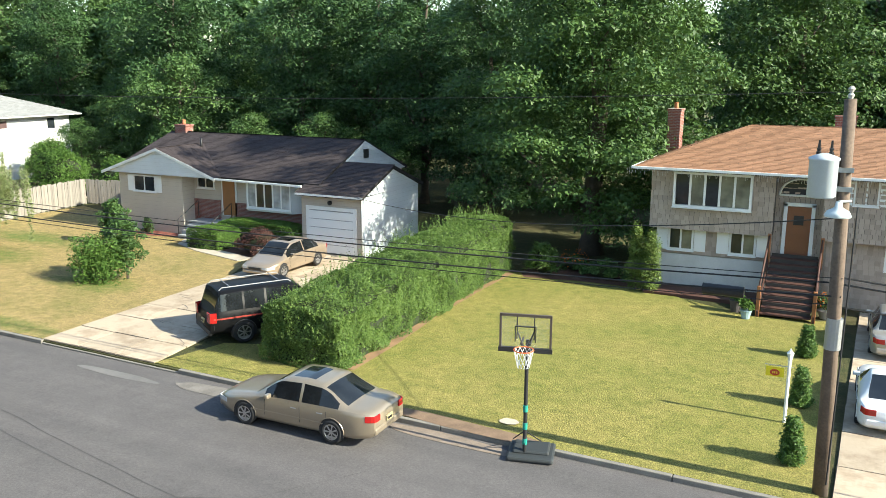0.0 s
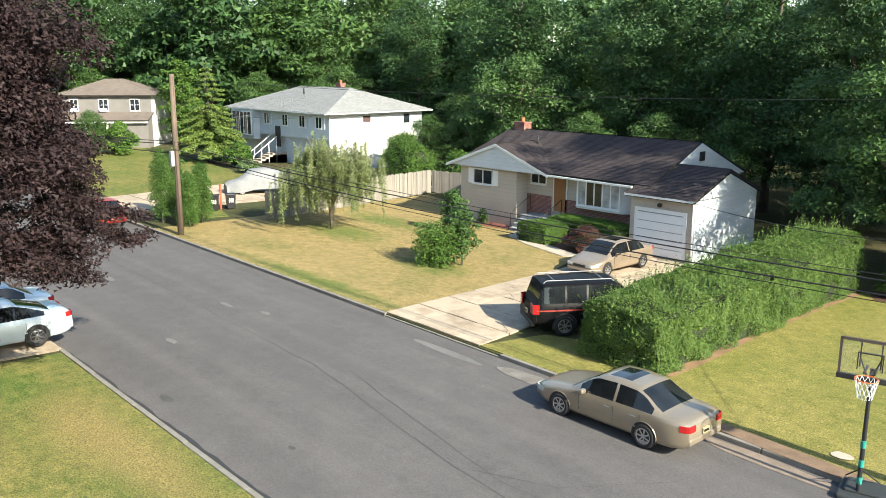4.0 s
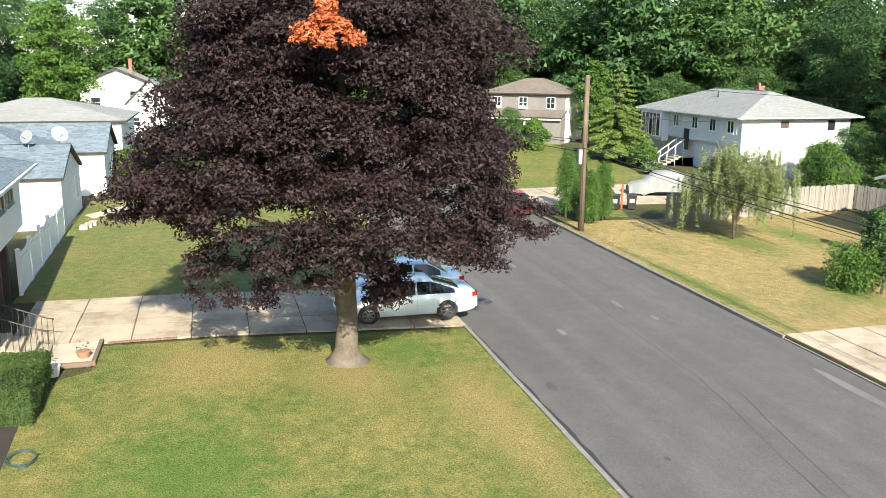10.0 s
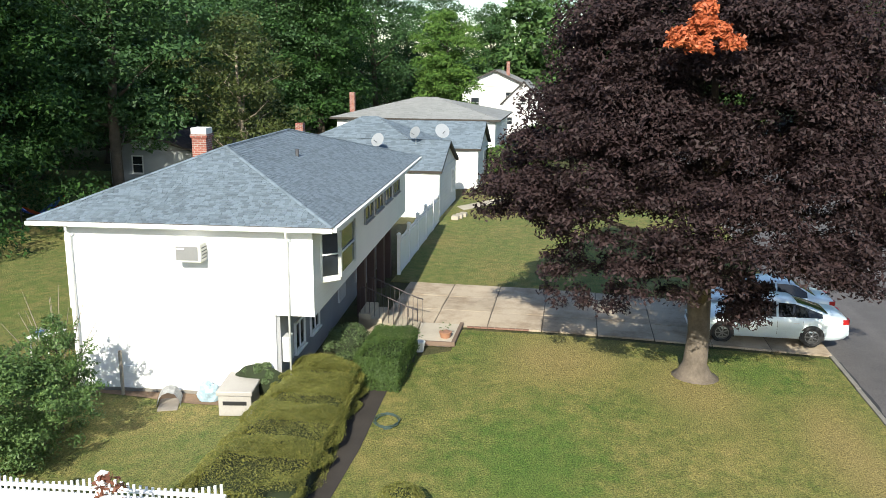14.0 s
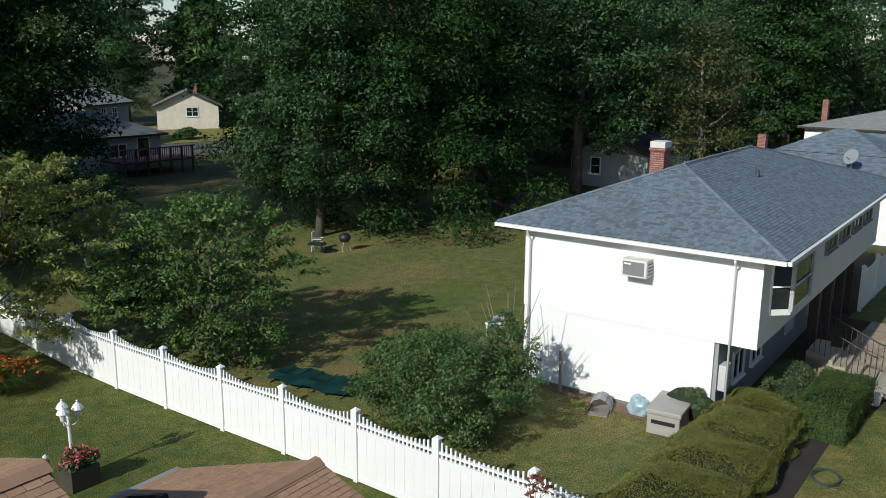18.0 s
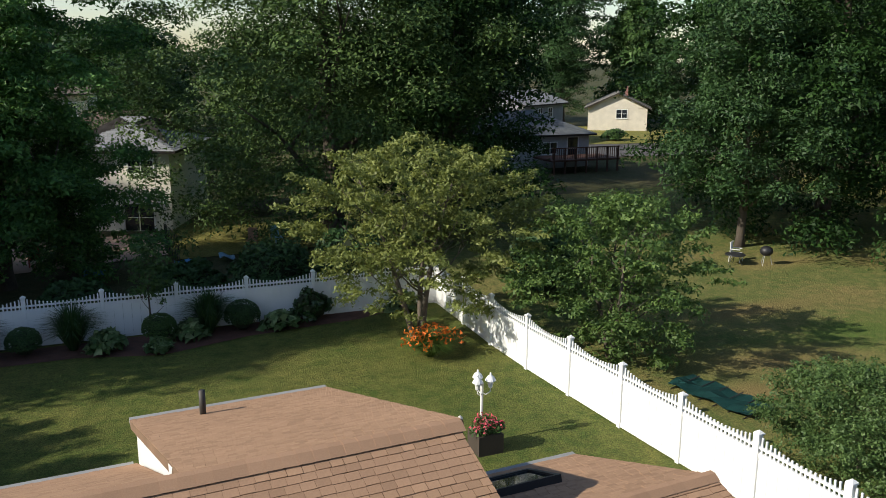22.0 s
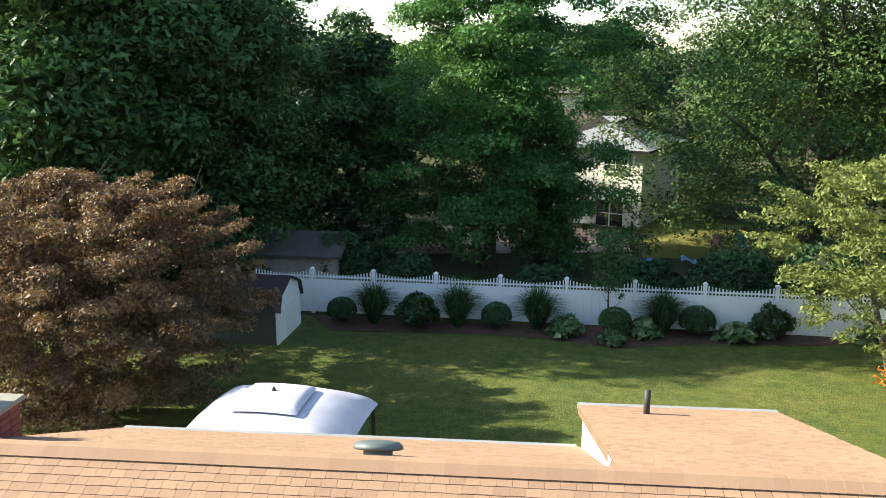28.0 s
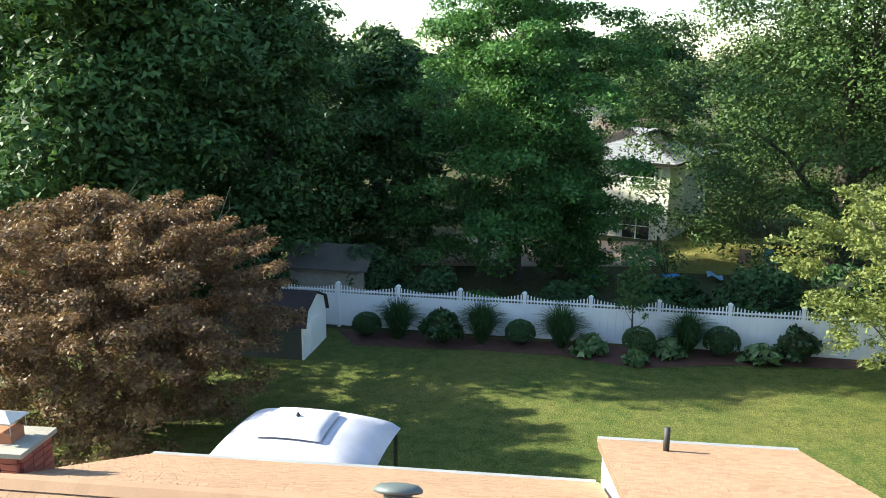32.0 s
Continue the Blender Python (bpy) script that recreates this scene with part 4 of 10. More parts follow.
    solid(bm, [(*p, 3.2) for p in plan], (0, 0, 0.16))
    w_part("bay_sill", bm, TRIM, h, "white bay window sill")
    bm = bmesh.new()
    solid(bm, [(*p, 4.5) for p in plan], (0, 0, 0.2))
    w_part("bay_head", bm, TRIM, h)
    for p, q in zip(plan, plan[1:]):
        p, q = Vector((*p, 0)), Vector((*q, 0))
        d = (q - p).normalized()
        o = d.cross(Vector((0, 0, 1))) * -0.04
        bm = bmesh.new()
        solid(bm, [p + Vector((0, 0, 3.36)), q + Vector((0, 0, 3.36)), q + Vector((0, 0, 4.5)), p + Vector((0, 0, 4.5))], o * 0.5)
        w_part("pane", bm, GLASS, h)
        for r in (p, q):
            w_part("bay_post", quick_box(r.x - 0.05, r.x + 0.05, r.y - 0.05, r.y + 0.05, 3.3, 4.55), TRIM, h)
        m = p.lerp(q, 0.5)
        pipe(h, [(p.x, p.y + 0.03, 3.95), (q.x, q.y + 0.03, 3.95)], 0.025, TRIM, "glazing_bar")
    for x in (-27.6, -29.6, -31.6, -33.6):
        window(h, "+y", x, 3.78, 1.35, 0.78, y1, 2, frame_mat=plain("grey_frame", (0.3, 0.31, 0.33), 0.6))
    for x, w in ((-22.0, 0.9), (-23.7, 0.9)):
        window(h, "+y", x, 1.05, w, 0.75, -7.5, 2)
    for x in (-27.4, -30.2):
        w_part("door", quick_box(x - 0.5, x + 0.5, -7.52, -7.44, g + 0.7, g + 2.3), plain("white_door", (0.55, 0.57, 0.6), 0.5), h, "white door under the overhang")
    for x in (-27.6, -29.4, -31.4, -33.0):
        w_part("post", quick_box(x - 0.14, x + 0.14, -6.95, -6.67, g - 0.1, 2.5), plain("dark_post", (0.05, 0.03, 0.03), 0.6), h, "dark square post")
    w_part("meter_box", quick_box(-20.75, -20.35, -7.5, -7.3, 1.15, 1.85, 0.02), plain("meter_grey", (0.55, 0.56, 0.56), 0.5), h, "pale meter box")
    w_part("wall_vent", quick_box(x1, x1 + 0.05, -11.75, -11.5, 0.75, 0.95, 0.01), TRIM, h, "small white wall vent")
    chimney(h, -27.4, -12.2, 5.3, 6.55, 0.55, 0.5, plain("pale_cap", (0.6, 0.58, 0.54), 0.8))
    pipe(h, [(-26.3, -8.6, 5.6), (-26.3, -8.6, 6.2)], 0.06, plain("vent_black", (0.05, 0.05, 0.055), 0.6), "vent_pipe")
    # concrete stair, landing and iron rails
    STAIR = plain("stair_concrete", (0.42, 0.36, 0.27), 0.9, spots=0.25)
    for k in range(5):
        y = -6.45 + k * 0.36
        w_part("step", quick_box(-26.9, -25.5, -6.5, y + 0.36, g - 0.2, g + 0.78 - k * 0.155, 0.012), STAIR, h, "tan concrete step")
    IRON = plain("black_iron", (0.05, 0.04, 0.04), 0.6)
    for x in (-26.85, -25.55):
        line = [(x, -6.45, g + 1.65), (x, -6.25, g + 1.65), (x, -4.75, g + 1.0), (x, -4.55, g + 0.95)]
        pipe(h, line, 0.022, IRON, "handrail", "black iron handrail")
        for k in range(13):
            y = -6.45 + k * 0.155
            zt = g + 1.65 if y < -6.25 else g + 1.65 - (y + 6.25) * 0.433
            pipe(h, [(x, y, max(g + 0.1, zt - 0.85)), (x, y, zt)], 0.01, IRON, "baluster", sides=5)
    h.rotation_euler = (0, 0, radians(3.1))
    return h


def _grille(x, y0, y1, z0, z1, h):
    bm = bmesh.new()
    n = 4
    for k in range(n):
        z = z0 + (z1 - z0) * (k + 0.5) / n
        box(bm, x - 0.1, x + 0.2, y0, y1, z - 0.012, z + 0.012)
    bm.transform(local(h))
    return bm


white_house()


# --- ranch house with the dark roof ---
def ranch_house():
    h = thing("house", "beige ranch house with a dark brown roof and attached garage", "house", -31, 41)
    g = -1.0
    slab_wall(h, -38.9, -34.1, 36.8, 46.0, g - 0.3, 2.75, SIDING_BEIGE, "beige lap siding")
    slab_wall(h, -34.1, -24.9, 37.8, 46.0, g - 0.3, 2.72, SIDING_BEIGE)
    slab_wall(h, -34.1, -32.2, 37.74, 37.8, -0.2, 1.25, BRICK, "red brick facing", "brick_facing")
    slab_wall(h, -31.1, -25.7, 37.74, 37.8, g, 1.2, BRICK, "red brick facing", "brick_facing")
    slab_wall(h, -25.7, -21.9, 36.5, 42.3, g - 0.5, 2.34, SIDING_BEIGE)
    slab_wall(h, -21.93, -21.86, 36.45, 42.32, g - 0.6, 2.34, SIDING_BLUE, "pale blue-white side wall")
    R, RY = 4.72, 41.5
    roof_plane(h, (-39.6, 36.85, 2.74), (-24.8, 36.85, 2.74), (-24.8, RY, R), (-39.0, RY, R), ROOF_DARK, 31, under=DARK_FELT, label="dark brown asphalt shingles")
    roof_plane(h, (-24.8, 46.5, 2.75), (-39.4, 46.5, 2.75), (-39.0, RY, R), (-24.8, RY, R), ROOF_DARK, 32, under=DARK_FELT)
    # front gable over the left wing
    px, pz = -35.45, 4.2
    roof_plane(h, (-39.75, 40.3, 2.72), (-39.75, 36.3, 2.72), (px, 36.3, pz), (px, 40.3, pz), ROOF_DARK, 33, under=DARK_FELT)
    roof_plane(h, (-31.3, 36.3, 2.74), (-31.3, 40.3, 2.74), (px, 40.3, pz), (px, 36.3, pz), ROOF_DARK, 34, under=DARK_FELT)
    bm = bmesh.new()
    solid(bm, [(-39.6, 36.42, 2.68), (-31.45, 36.42, 2.68), (px, 36.42, pz - 0.12)], (0, 0.14, 0))
    w_part("gable_wall", bm, SIDING_BLUE, h, "pale blue-white boarded gable")
    for a, b in (((-39.75, 36.28, 2.72), (px, 36.28, pz)), ((px, 36.28, pz), (-31.3, 36.28, 2.74))):
        bm = bmesh.new()
        solid(bm, [Vector(a), Vector(b), Vector(b) + Vector((0, 0, -0.16)), Vector(a) + Vector((0, 0, -0.16))], (0, 0.1, 0))
        w_part("bargeboard", bm, TRIM, h)
    # attic gable and garage
    bm = bmesh.new()
    solid(bm, [(-24.85, 37.2, 2.7), (-24.85, 46.2, 2.7), (-24.85, RY, R - 0.08)], (0.1, 0, 0))
    w_part("gable_wall", bm, SIDING_BLUE, h, "pale boarded end gable")
    w_part("gable_vent", quick_box(-24.75, -24.7, 41.25, 41.75, 3.7, 4.2), BLACK, h, "dark gable vent")
    roof_plane(h, (-25.75, 36.0, 2.36), (-21.7, 36.0, 2.36), (-21.7, 39.3, 3.66), (-25.75, 39.3, 3.66), ROOF_DARK, 35, under=DARK_FELT)
    roof_plane(h, (-21.7, 42.7, 2.36), (-24.7, 42.7, 2.36), (-24.7, 39.3, 3.66), (-21.7, 39.3, 3.66), ROOF_DARK, 36, under=DARK_FELT)
    bm = bmesh.new()
    solid(bm, [(-21.92, 36.4, 2.3), (-21.92, 42.4, 2.3), (-21.92, 39.3, 3.52)], (0.06, 0, 0))
    w_part("gable_wall", bm, SIDING_BLUE, h, "pale blue-white gable of the garage")
    for k in range(5):
        z0 = -0.72 + k * 0.44
        w_part("garage_door_panel", quick_box(-25.2, -22.5, 36.4, 36.5, z0, z0 + 0.405, 0.012), WHITE, h, "white sectional garage door panel")
    w_part("garage_backing", quick_box(-25.2, -22.5, 36.44, 36.49, -0.75, 1.5), DULL_GUTTER, h)
    bm = bmesh.new()
    for a, b, c, d in ((-25.38, -25.2, -0.75, 1.68), (-22.5, -22.32, -0.75, 1.68), (-25.2, -22.5, 1.5, 1.68)):
        box(bm, a, b, 36.42, 36.49, c, d)
    w_part("garage_frame", bm, TRIM, h)
    bm = bmesh.new()
    lathe(bm, [(0.05, 0), (0.12, 0.05), (0.12, 0.18), (0.04, 0.22)], 10, (-23.85, 36.35, 1.8))
    w_part("wall_lamp", bm, BLACK, h, "dark wall lamp above the garage door")
    window(h, "-y", -36.9, 1.65, 1.55, 0.82, 36.8, 2, shutters=0.42)
    window(h, "-y", -33.2, 1.95, 1.1, 0.6, 37.8, 2)
    # bay window
    bay = bmesh.new()
    solid(bm := bay, [(-30.35, 37.8, 0.92), (-29.95, 37.35, 0.92), (-26.95, 37.35, 0.92), (-26.5, 37.8, 0.92)], (0, 0, 1.78))
    w_part("bay", bay, TRIM, h, "white bay window body")
    window(h, "-y", -28.45, 1.16, 2.8, 1.3, 37.35, 5, glass=[BLIND, GLASS, GLASS, BLIND, BLIND], thick=0.09)
    w_part("front_door", quick_box(-31.95, -31.1, 37.7, 37.8, 0.45, 2.5, 0.01), plain("brown_door", (0.30, 0.13, 0.05), 0.4), h, "brown wooden front door")
    w_part("door_frame", quick_box(-32.05, -31.0, 37.74, 37.79, 0.42, 2.58), TRIM, h)
    for k in range(4):
        w_part("step", quick_box(-33.6 + 0.0, -31.0, 35.7 + k * 0.32, 37.75, g - 0.1, -0.5 + k * 0.22, 0.015), plain("step_stone%d" % k, (0.28, 0.29, 0.3), 0.9), h, "grey concrete step")
    for x in (-33.6, -31.2):
        pipe(h, [(x, 35.8, -0.5), (x, 35.8, 0.35), (x, 37.5, 1.2), (x, 37.5, 0.3)], 0.025, BLACK, "handrail", "black iron handrail")
    chimney(h, -38.1, 41.6, 3.9, 5.15, 0.85, 0.7)
    pipe(h, [(-35.0, 39.6, 3.8), (-35.0, 39.6, 4.55)], 0.07, BLACK, "vent_pipe")
    gutter(h, (-31.4, 36.38, 2.7), (-25.6, 36.38, 2.66))
    gutter(h, (-25.75, 36.03, 2.34), (-21.7, 36.03, 2.34))
    pipe(h, [(-21.95, 36.4, 2.3), (-21.95, 36.4, g)], 0.045, TRIM, "downpipe")
    return h


ranch_house()


# --- split-level house with the brown hip roof ---
def split_house():
    h = thing("house", "brown-grey shake split-level house with a tan-brown roof", "house", 2, 43)
    g = -1.12
    E, R = 4.42, 6.12
    x0, x1 = -7.95, 12.0
    slab_wall(h, x0, -2.75, 38.3, 47.5, 1.75, E, DARKWALL)
    slab_wall(h, -0.85, x1, 38.3, 47.5, 1.75, E, DARKWALL)
    slab_wall(h, -2.75, -0.85, 39.0, 47.5, g, E, DARKWALL)
    slab_wall(h, x0 + 0.3, -2.75, 38.75, 47.4, g - 0.4, 1.75, GREY_WOOD)
    slab_wall(h, -0.85, x1 - 0.2, 38.75, 47.4, g - 0.4, 1.75, GREY_WOOD)
    I = local(h)
    def shakes(a0, a1, y, z0, z1, seed):
        shingled("shake_siding", I @ Vector((a0, y, z0)), (1, 0, 0), (0, 0, 1), [(0, 0), (a1 - a0, 0), (a1 - a0, z1 - z0), (0, z1 - z0)], SHAKE, h, 0.21, 0.21, 0.03, gap=0.012, seed=seed, label="weathered brown-grey wall shakes")
    shakes(x0, -2.75, 38.28, 1.72, E, 41)
    shakes(-0.85, x1, 38.28, 1.72, E, 42)
    shakes(-2.75, -0.85, 38.98, 0.8, E, 43)
    shakes(x0 + 0.3, -2.78, 38.73, 0.55, 1.75, 44)
    shakes(-0.6, x1 - 0.2, 38.73, g, 1.75, 45)
    slab_wall(h, x0 + 0.28, -2.9, 38.68, 38.75, g - 0.2, 0.5, plain("white_masonry", (0.6, 0.59, 0.56), 0.85, spots=0.2), "white painted masonry base", "base_wall")
    ex0, ex1, ey0, ey1, ym = -8.62, 12.6, 37.55, 48.3, 43.0
    rp, rq = (-4.45, ym, R), (9.0, ym, R)
    roof_plane(h, (ex0, ey0, E + 0.08), (ex1, ey0, E + 0.08), rq, rp, ROOF_BROWN, 46, label="tan-brown asphalt shingles")
    roof_plane(h, (ex0, ey1, E + 0.08), (ex0, ey0, E + 0.08), rp, rp, ROOF_BROWN, 47)
    roof_plane(h, (ex1, ey1, E + 0.08), (ex0, ey1, E + 0.08), rp, rq, ROOF_BROWN, 48)
    roof_plane(h, (ex1, ey0, E + 0.08), (ex1, ey1, E + 0.08), rq, rq, ROOF_BROWN, 49)
    gutter(h, (ex0, ey0 - 0.06, E + 0.06), (ex1, ey0 - 0.06, E + 0.06))
    gutter(h, (ex0 - 0.06, ey1, E + 0.06), (ex0 - 0.06, ey0, E + 0.06))
    chimney(h, -7.95, 43.0, g, 6.8, 0.6, 0.9)
    chimney(h, -0.4, 44.0, 5.6, 6.6, 0.9, 0.6)
    window(h, "-y", -5.3, 2.85, 3.1, 1.36, 38.2, 5, proud=0.16, glass=[GLASS, DRAPE, GLASS, DRAPE, DRAPE], thick=0.1)
    for x in (-6.6, -3.95):
        window(h, "-y", x, 0.78, 0.95, 0.92, 38.7, 2, shutters=0.5, glass=[GLASS, DRAPE], thick=0.09)
    window(h, "-y", 0.7, 3.35, 0.8, 0.95, 38.3, 2, shutters=0.5)
    window(h, "-y", 4.2, 3.2, 1.4, 1.1, 38.3, 2, shutters=0.5)
    window(h, "-y", 3.0, 0.6, 1.6, 1.0, 38.73, 2, shutters=0.5)
    w_part("front_door", quick_box(-2.25, -1.3, 38.9, 38.98, 0.86, 2.98, 0.012), plain("brown_front_door", (0.22, 0.085, 0.04), 0.4), h, "brown wooden front door with a small dark sign")
    bm = bmesh.new()
    for a, b, c, d in ((-2.4, -2.25, 0.86, 3.1), (-1.3, -1.15, 0.86, 3.1), (-2.4, -1.15, 3.0, 3.14)):
        box(bm, a, b, 38.86, 38.98, c, d)
    w_part("door_frame", bm, TRIM, h)
    w_part("door_sign", quick_box(-1.98, -1.58, 38.87, 38.9, 2.2, 2.6), BLACK, h, "small dark notice on the door")
    # fanlight
    bm = bmesh.new()
    ring = [(-1.8 + 0.82 * math.cos(a), 38.95, 3.45 + 0.72 * math.sin(a)) for a in (math.pi * k / 14 for k in range(15))]
    solid(bm, ring, (0, 0.04, 0))
    w_part("fanlight_glass", bm, GLASS, h, "dark half-round fanlight")
    for k in range(14):
        bm = bmesh.new()
        tube(bm, [ring[k], ring[k + 1]], 0.05, 6)
        w_part("fanlight_trim", bm, TRIM, h)
    bm = bmesh.new()
    tube(bm, [ring[0], ring[-1]], 0.05, 6)
    w_part("fanlight_trim", bm, TRIM, h)
    # timber stair to the door
    WOODRED = plain("red_stained_timber", (0.085, 0.036, 0.026), 0.7, spots=0.3, grain=14)
    for k in range(10):
        z = g + 0.05 + (k + 1) * 0.188
        y = 35.3 + k * 0.335
        w_part("tread", quick_box(-2.75, -0.85, y, y + 0.36, z - 0.05, z, 0.008), WOODRED, h, "red-brown timber tread")
        # Dark boards stand in for the shaded open gaps between the treads.
        w_part("gap_shade", quick_box(-2.72, -0.88, y + 0.3, y + 0.33, z - 0.05, z + 0.14), DARKWALL, h)
    for x in (-2.86, -0.78):
        bm = bmesh.new()
        solid(bm, [(x, 35.2, g), (x, 38.6, 0.62), (x, 38.6, 0.95), (x, 35.2, g + 0.35)], (0.07, 0, 0))
        w_part("stringer", bm, WOODRED, h)
        for y, z in ((35.25, g), (38.2, 0.5)):
            w_part("newel", quick_box(x - 0.04, x + 0.1, y, y + 0.13, z, z + 1.35, 0.01), plain("orange_timber", (0.32, 0.13, 0.05), 0.6), h, "orange-brown newel post")
        pipe(h, [(x + 0.03, 35.3, g + 1.25), (x + 0.03, 38.3, 1.8)], 0.04, WOODRED, "handrail")
        for k in range(9):
            y = 35.5 + k * 0.32
            pipe(h, [(x + 0.03, y, g + 0.3 + k * 0.195), (x + 0.03, y, g + 1.3 + k * 0.195)], 0.015, BLACK, "baluster")
    w_part("deck", quick_box(-7.8, -3.0, 36.9, 38.7, g - 0.1, g + 0.22, 0.02), WOODRED, h, "low red-brown timber deck")
    w_part("brick_path", quick_box(-3.1, 0.2, 34.6, 35.4, g - 0.1, g + 0.06), BRICK, h, "brick landing at the stair's foot")
    # icicle lights hanging from the eave
    bm = bmesh.new()
    rng = random.Random(5)
    for k in range(240):
        x = -8.9 + k * 0.0875
        tube(bm, [(x, 37.5, E + 0.02), (x + rng.uniform(-.04, .04), 37.5, E - rng.uniform(0.06, 0.3))], 0.005, 4)
    tagged(w_part("light_string", bm, WHITE, h, "unlit white icicle light strings under the eave"), kind="stuff")
    return h


split_house()


# --- white two-storey house up the street ---
def far_white_house():
    h = thing("house", "white two-storey house with a pale grey hip roof", "house", -70, 49)
    g = -0.62
    x0, x1, y0, y1, E, R = -80.8, -64.0, 44.0, 55.0, 4.55, 6.6
    slab_wall(h, x0, x1, y0, y1, 2.0, E, SIDING_BLUE, "pale blue-white siding")
    slab_wall(h, x0, x1, y0 + 0.5, y1, g - 0.4, 2.0, SIDING_BLUE)
    # Sunlight is put into this end's colour: whiter siding than the front.
    slab_wall(h, x1, x1 + 0.05, y0, y1, g - 0.4, E, SIDING_WHITE, "end wall in whiter siding for its sunlit side")
    ex0, ex1, ey0, ey1, ym = x0 - 1.2, x1 + 0.7, y0 - 0.8, y1 + 0.8, 49.5
    rp, rq = (x1 - 4.2, ym, R), (x0 + 3.6, ym, R)
    roof_plane(h, (ex1, ey0, E), (ex1, ey1, E), rp, rp, ROOF_PALE, 51, label="pale grey asphalt shingles")
    roof_plane(h, (ex0, ey0, E), (ex1, ey0, E), rp, rq, ROOF_PALE, 52)
    roof_plane(h, (ex1, ey1, E), (ex0, ey1, E), rq, rp, ROOF_PALE, 53)
    roof_plane(h, (ex0, ey1, E), (ex0, ey0, E), rq, rq, ROOF_PALE, 54)
    gutter(h, (ex0, ey0 - 0.05, E - 0.05), (ex1, ey0 - 0.05, E - 0.05))
    gutter(h, (ex1 + 0.05, ey0, E - 0.05), (ex1 + 0.05, ey1, E - 0.05))
    slab_wall(h, -80.6, -76.2, 43.25, 44.0, 1.5, E - 0.1, SIDING_BLUE, "pale projecting bay", "bay")
    window(h, "-y", -78.4, 1.95, 3.7, 2.2, 43.25, 5, proud=0.1)
    for x in (-74.8, -71.4, -68.4, -65.6):
        window(h, "-y", x, 3.1, 0.9, 1.0, 44.0, 2, shutters=0.4, shutter_mat=SIDING_BLUE)
    window(h, "-y", -68.0, 0.6, 0.8, 0.7, 44.5, 1)
    w_part("garage_door", quick_box(-66.4, -64.4, 44.44, 44.5, g, 1.4), plain("blue_grey_door", (0.4, 0.44, 0.5), 0.5), h)
    w_part("front_door", quick_box(-73.2, -72.3, 43.94, 44.0, 0.95, 2.95), BLACK, h)
    window(h, "+x", 48.2, 3.55, 0.9, 0.6, x1 + 0.05, 1, glass=plain("dark_fan", (0.1, 0.06, 0.06), 0.5))
    window(h, "+x", 53.0, 3.3, 0.8, 0.9, x1 + 0.05, 1)
    window(h, "+x", 47.0, 0.2, 1.2, 0.6, x1 + 0.05, 2)
    chimney(h, -71.8, 50.9, 5.6, 7.0, 0.8, 0.6)
    pipe(h, [(-73.2, 47.4, 5.7), (-73.2, 47.4, 6.5)], 0.07, BLACK, "vent_pipe")
    bm = bmesh.new()
    lathe(bm, [(0.02, 0.0), (0.2, 0.04), (0.33, 0.12)], 14)
    bm.transform(pose(-66.4, 47.4, 5.6, 60, 0, 60))
    w_part("satellite_dish", bm, STEEL, h, "grey satellite dish on the roof")
    for x in (-73.4, -72.1):
        pipe(h, [(x, 40.8, g + 0.9), (x, 43.4, 2.0)], 0.04, WHITE, "handrail", "white stair rail")
        for k in range(4):
            y = 40.8 + k * 0.85
            pipe(h, [(x, y, g), (x, y, g + 0.9 + k * 0.55)], 0.03, WHITE, "rail_post")
    for k in range(6):
        w_part("step", quick_box(-73.4, -72.1, 40.9 + k * 0.4, 44.5, g - 0.2, g + 0.17 * (k + 1)), CONCRETE, h)
    return h


far_white_house()


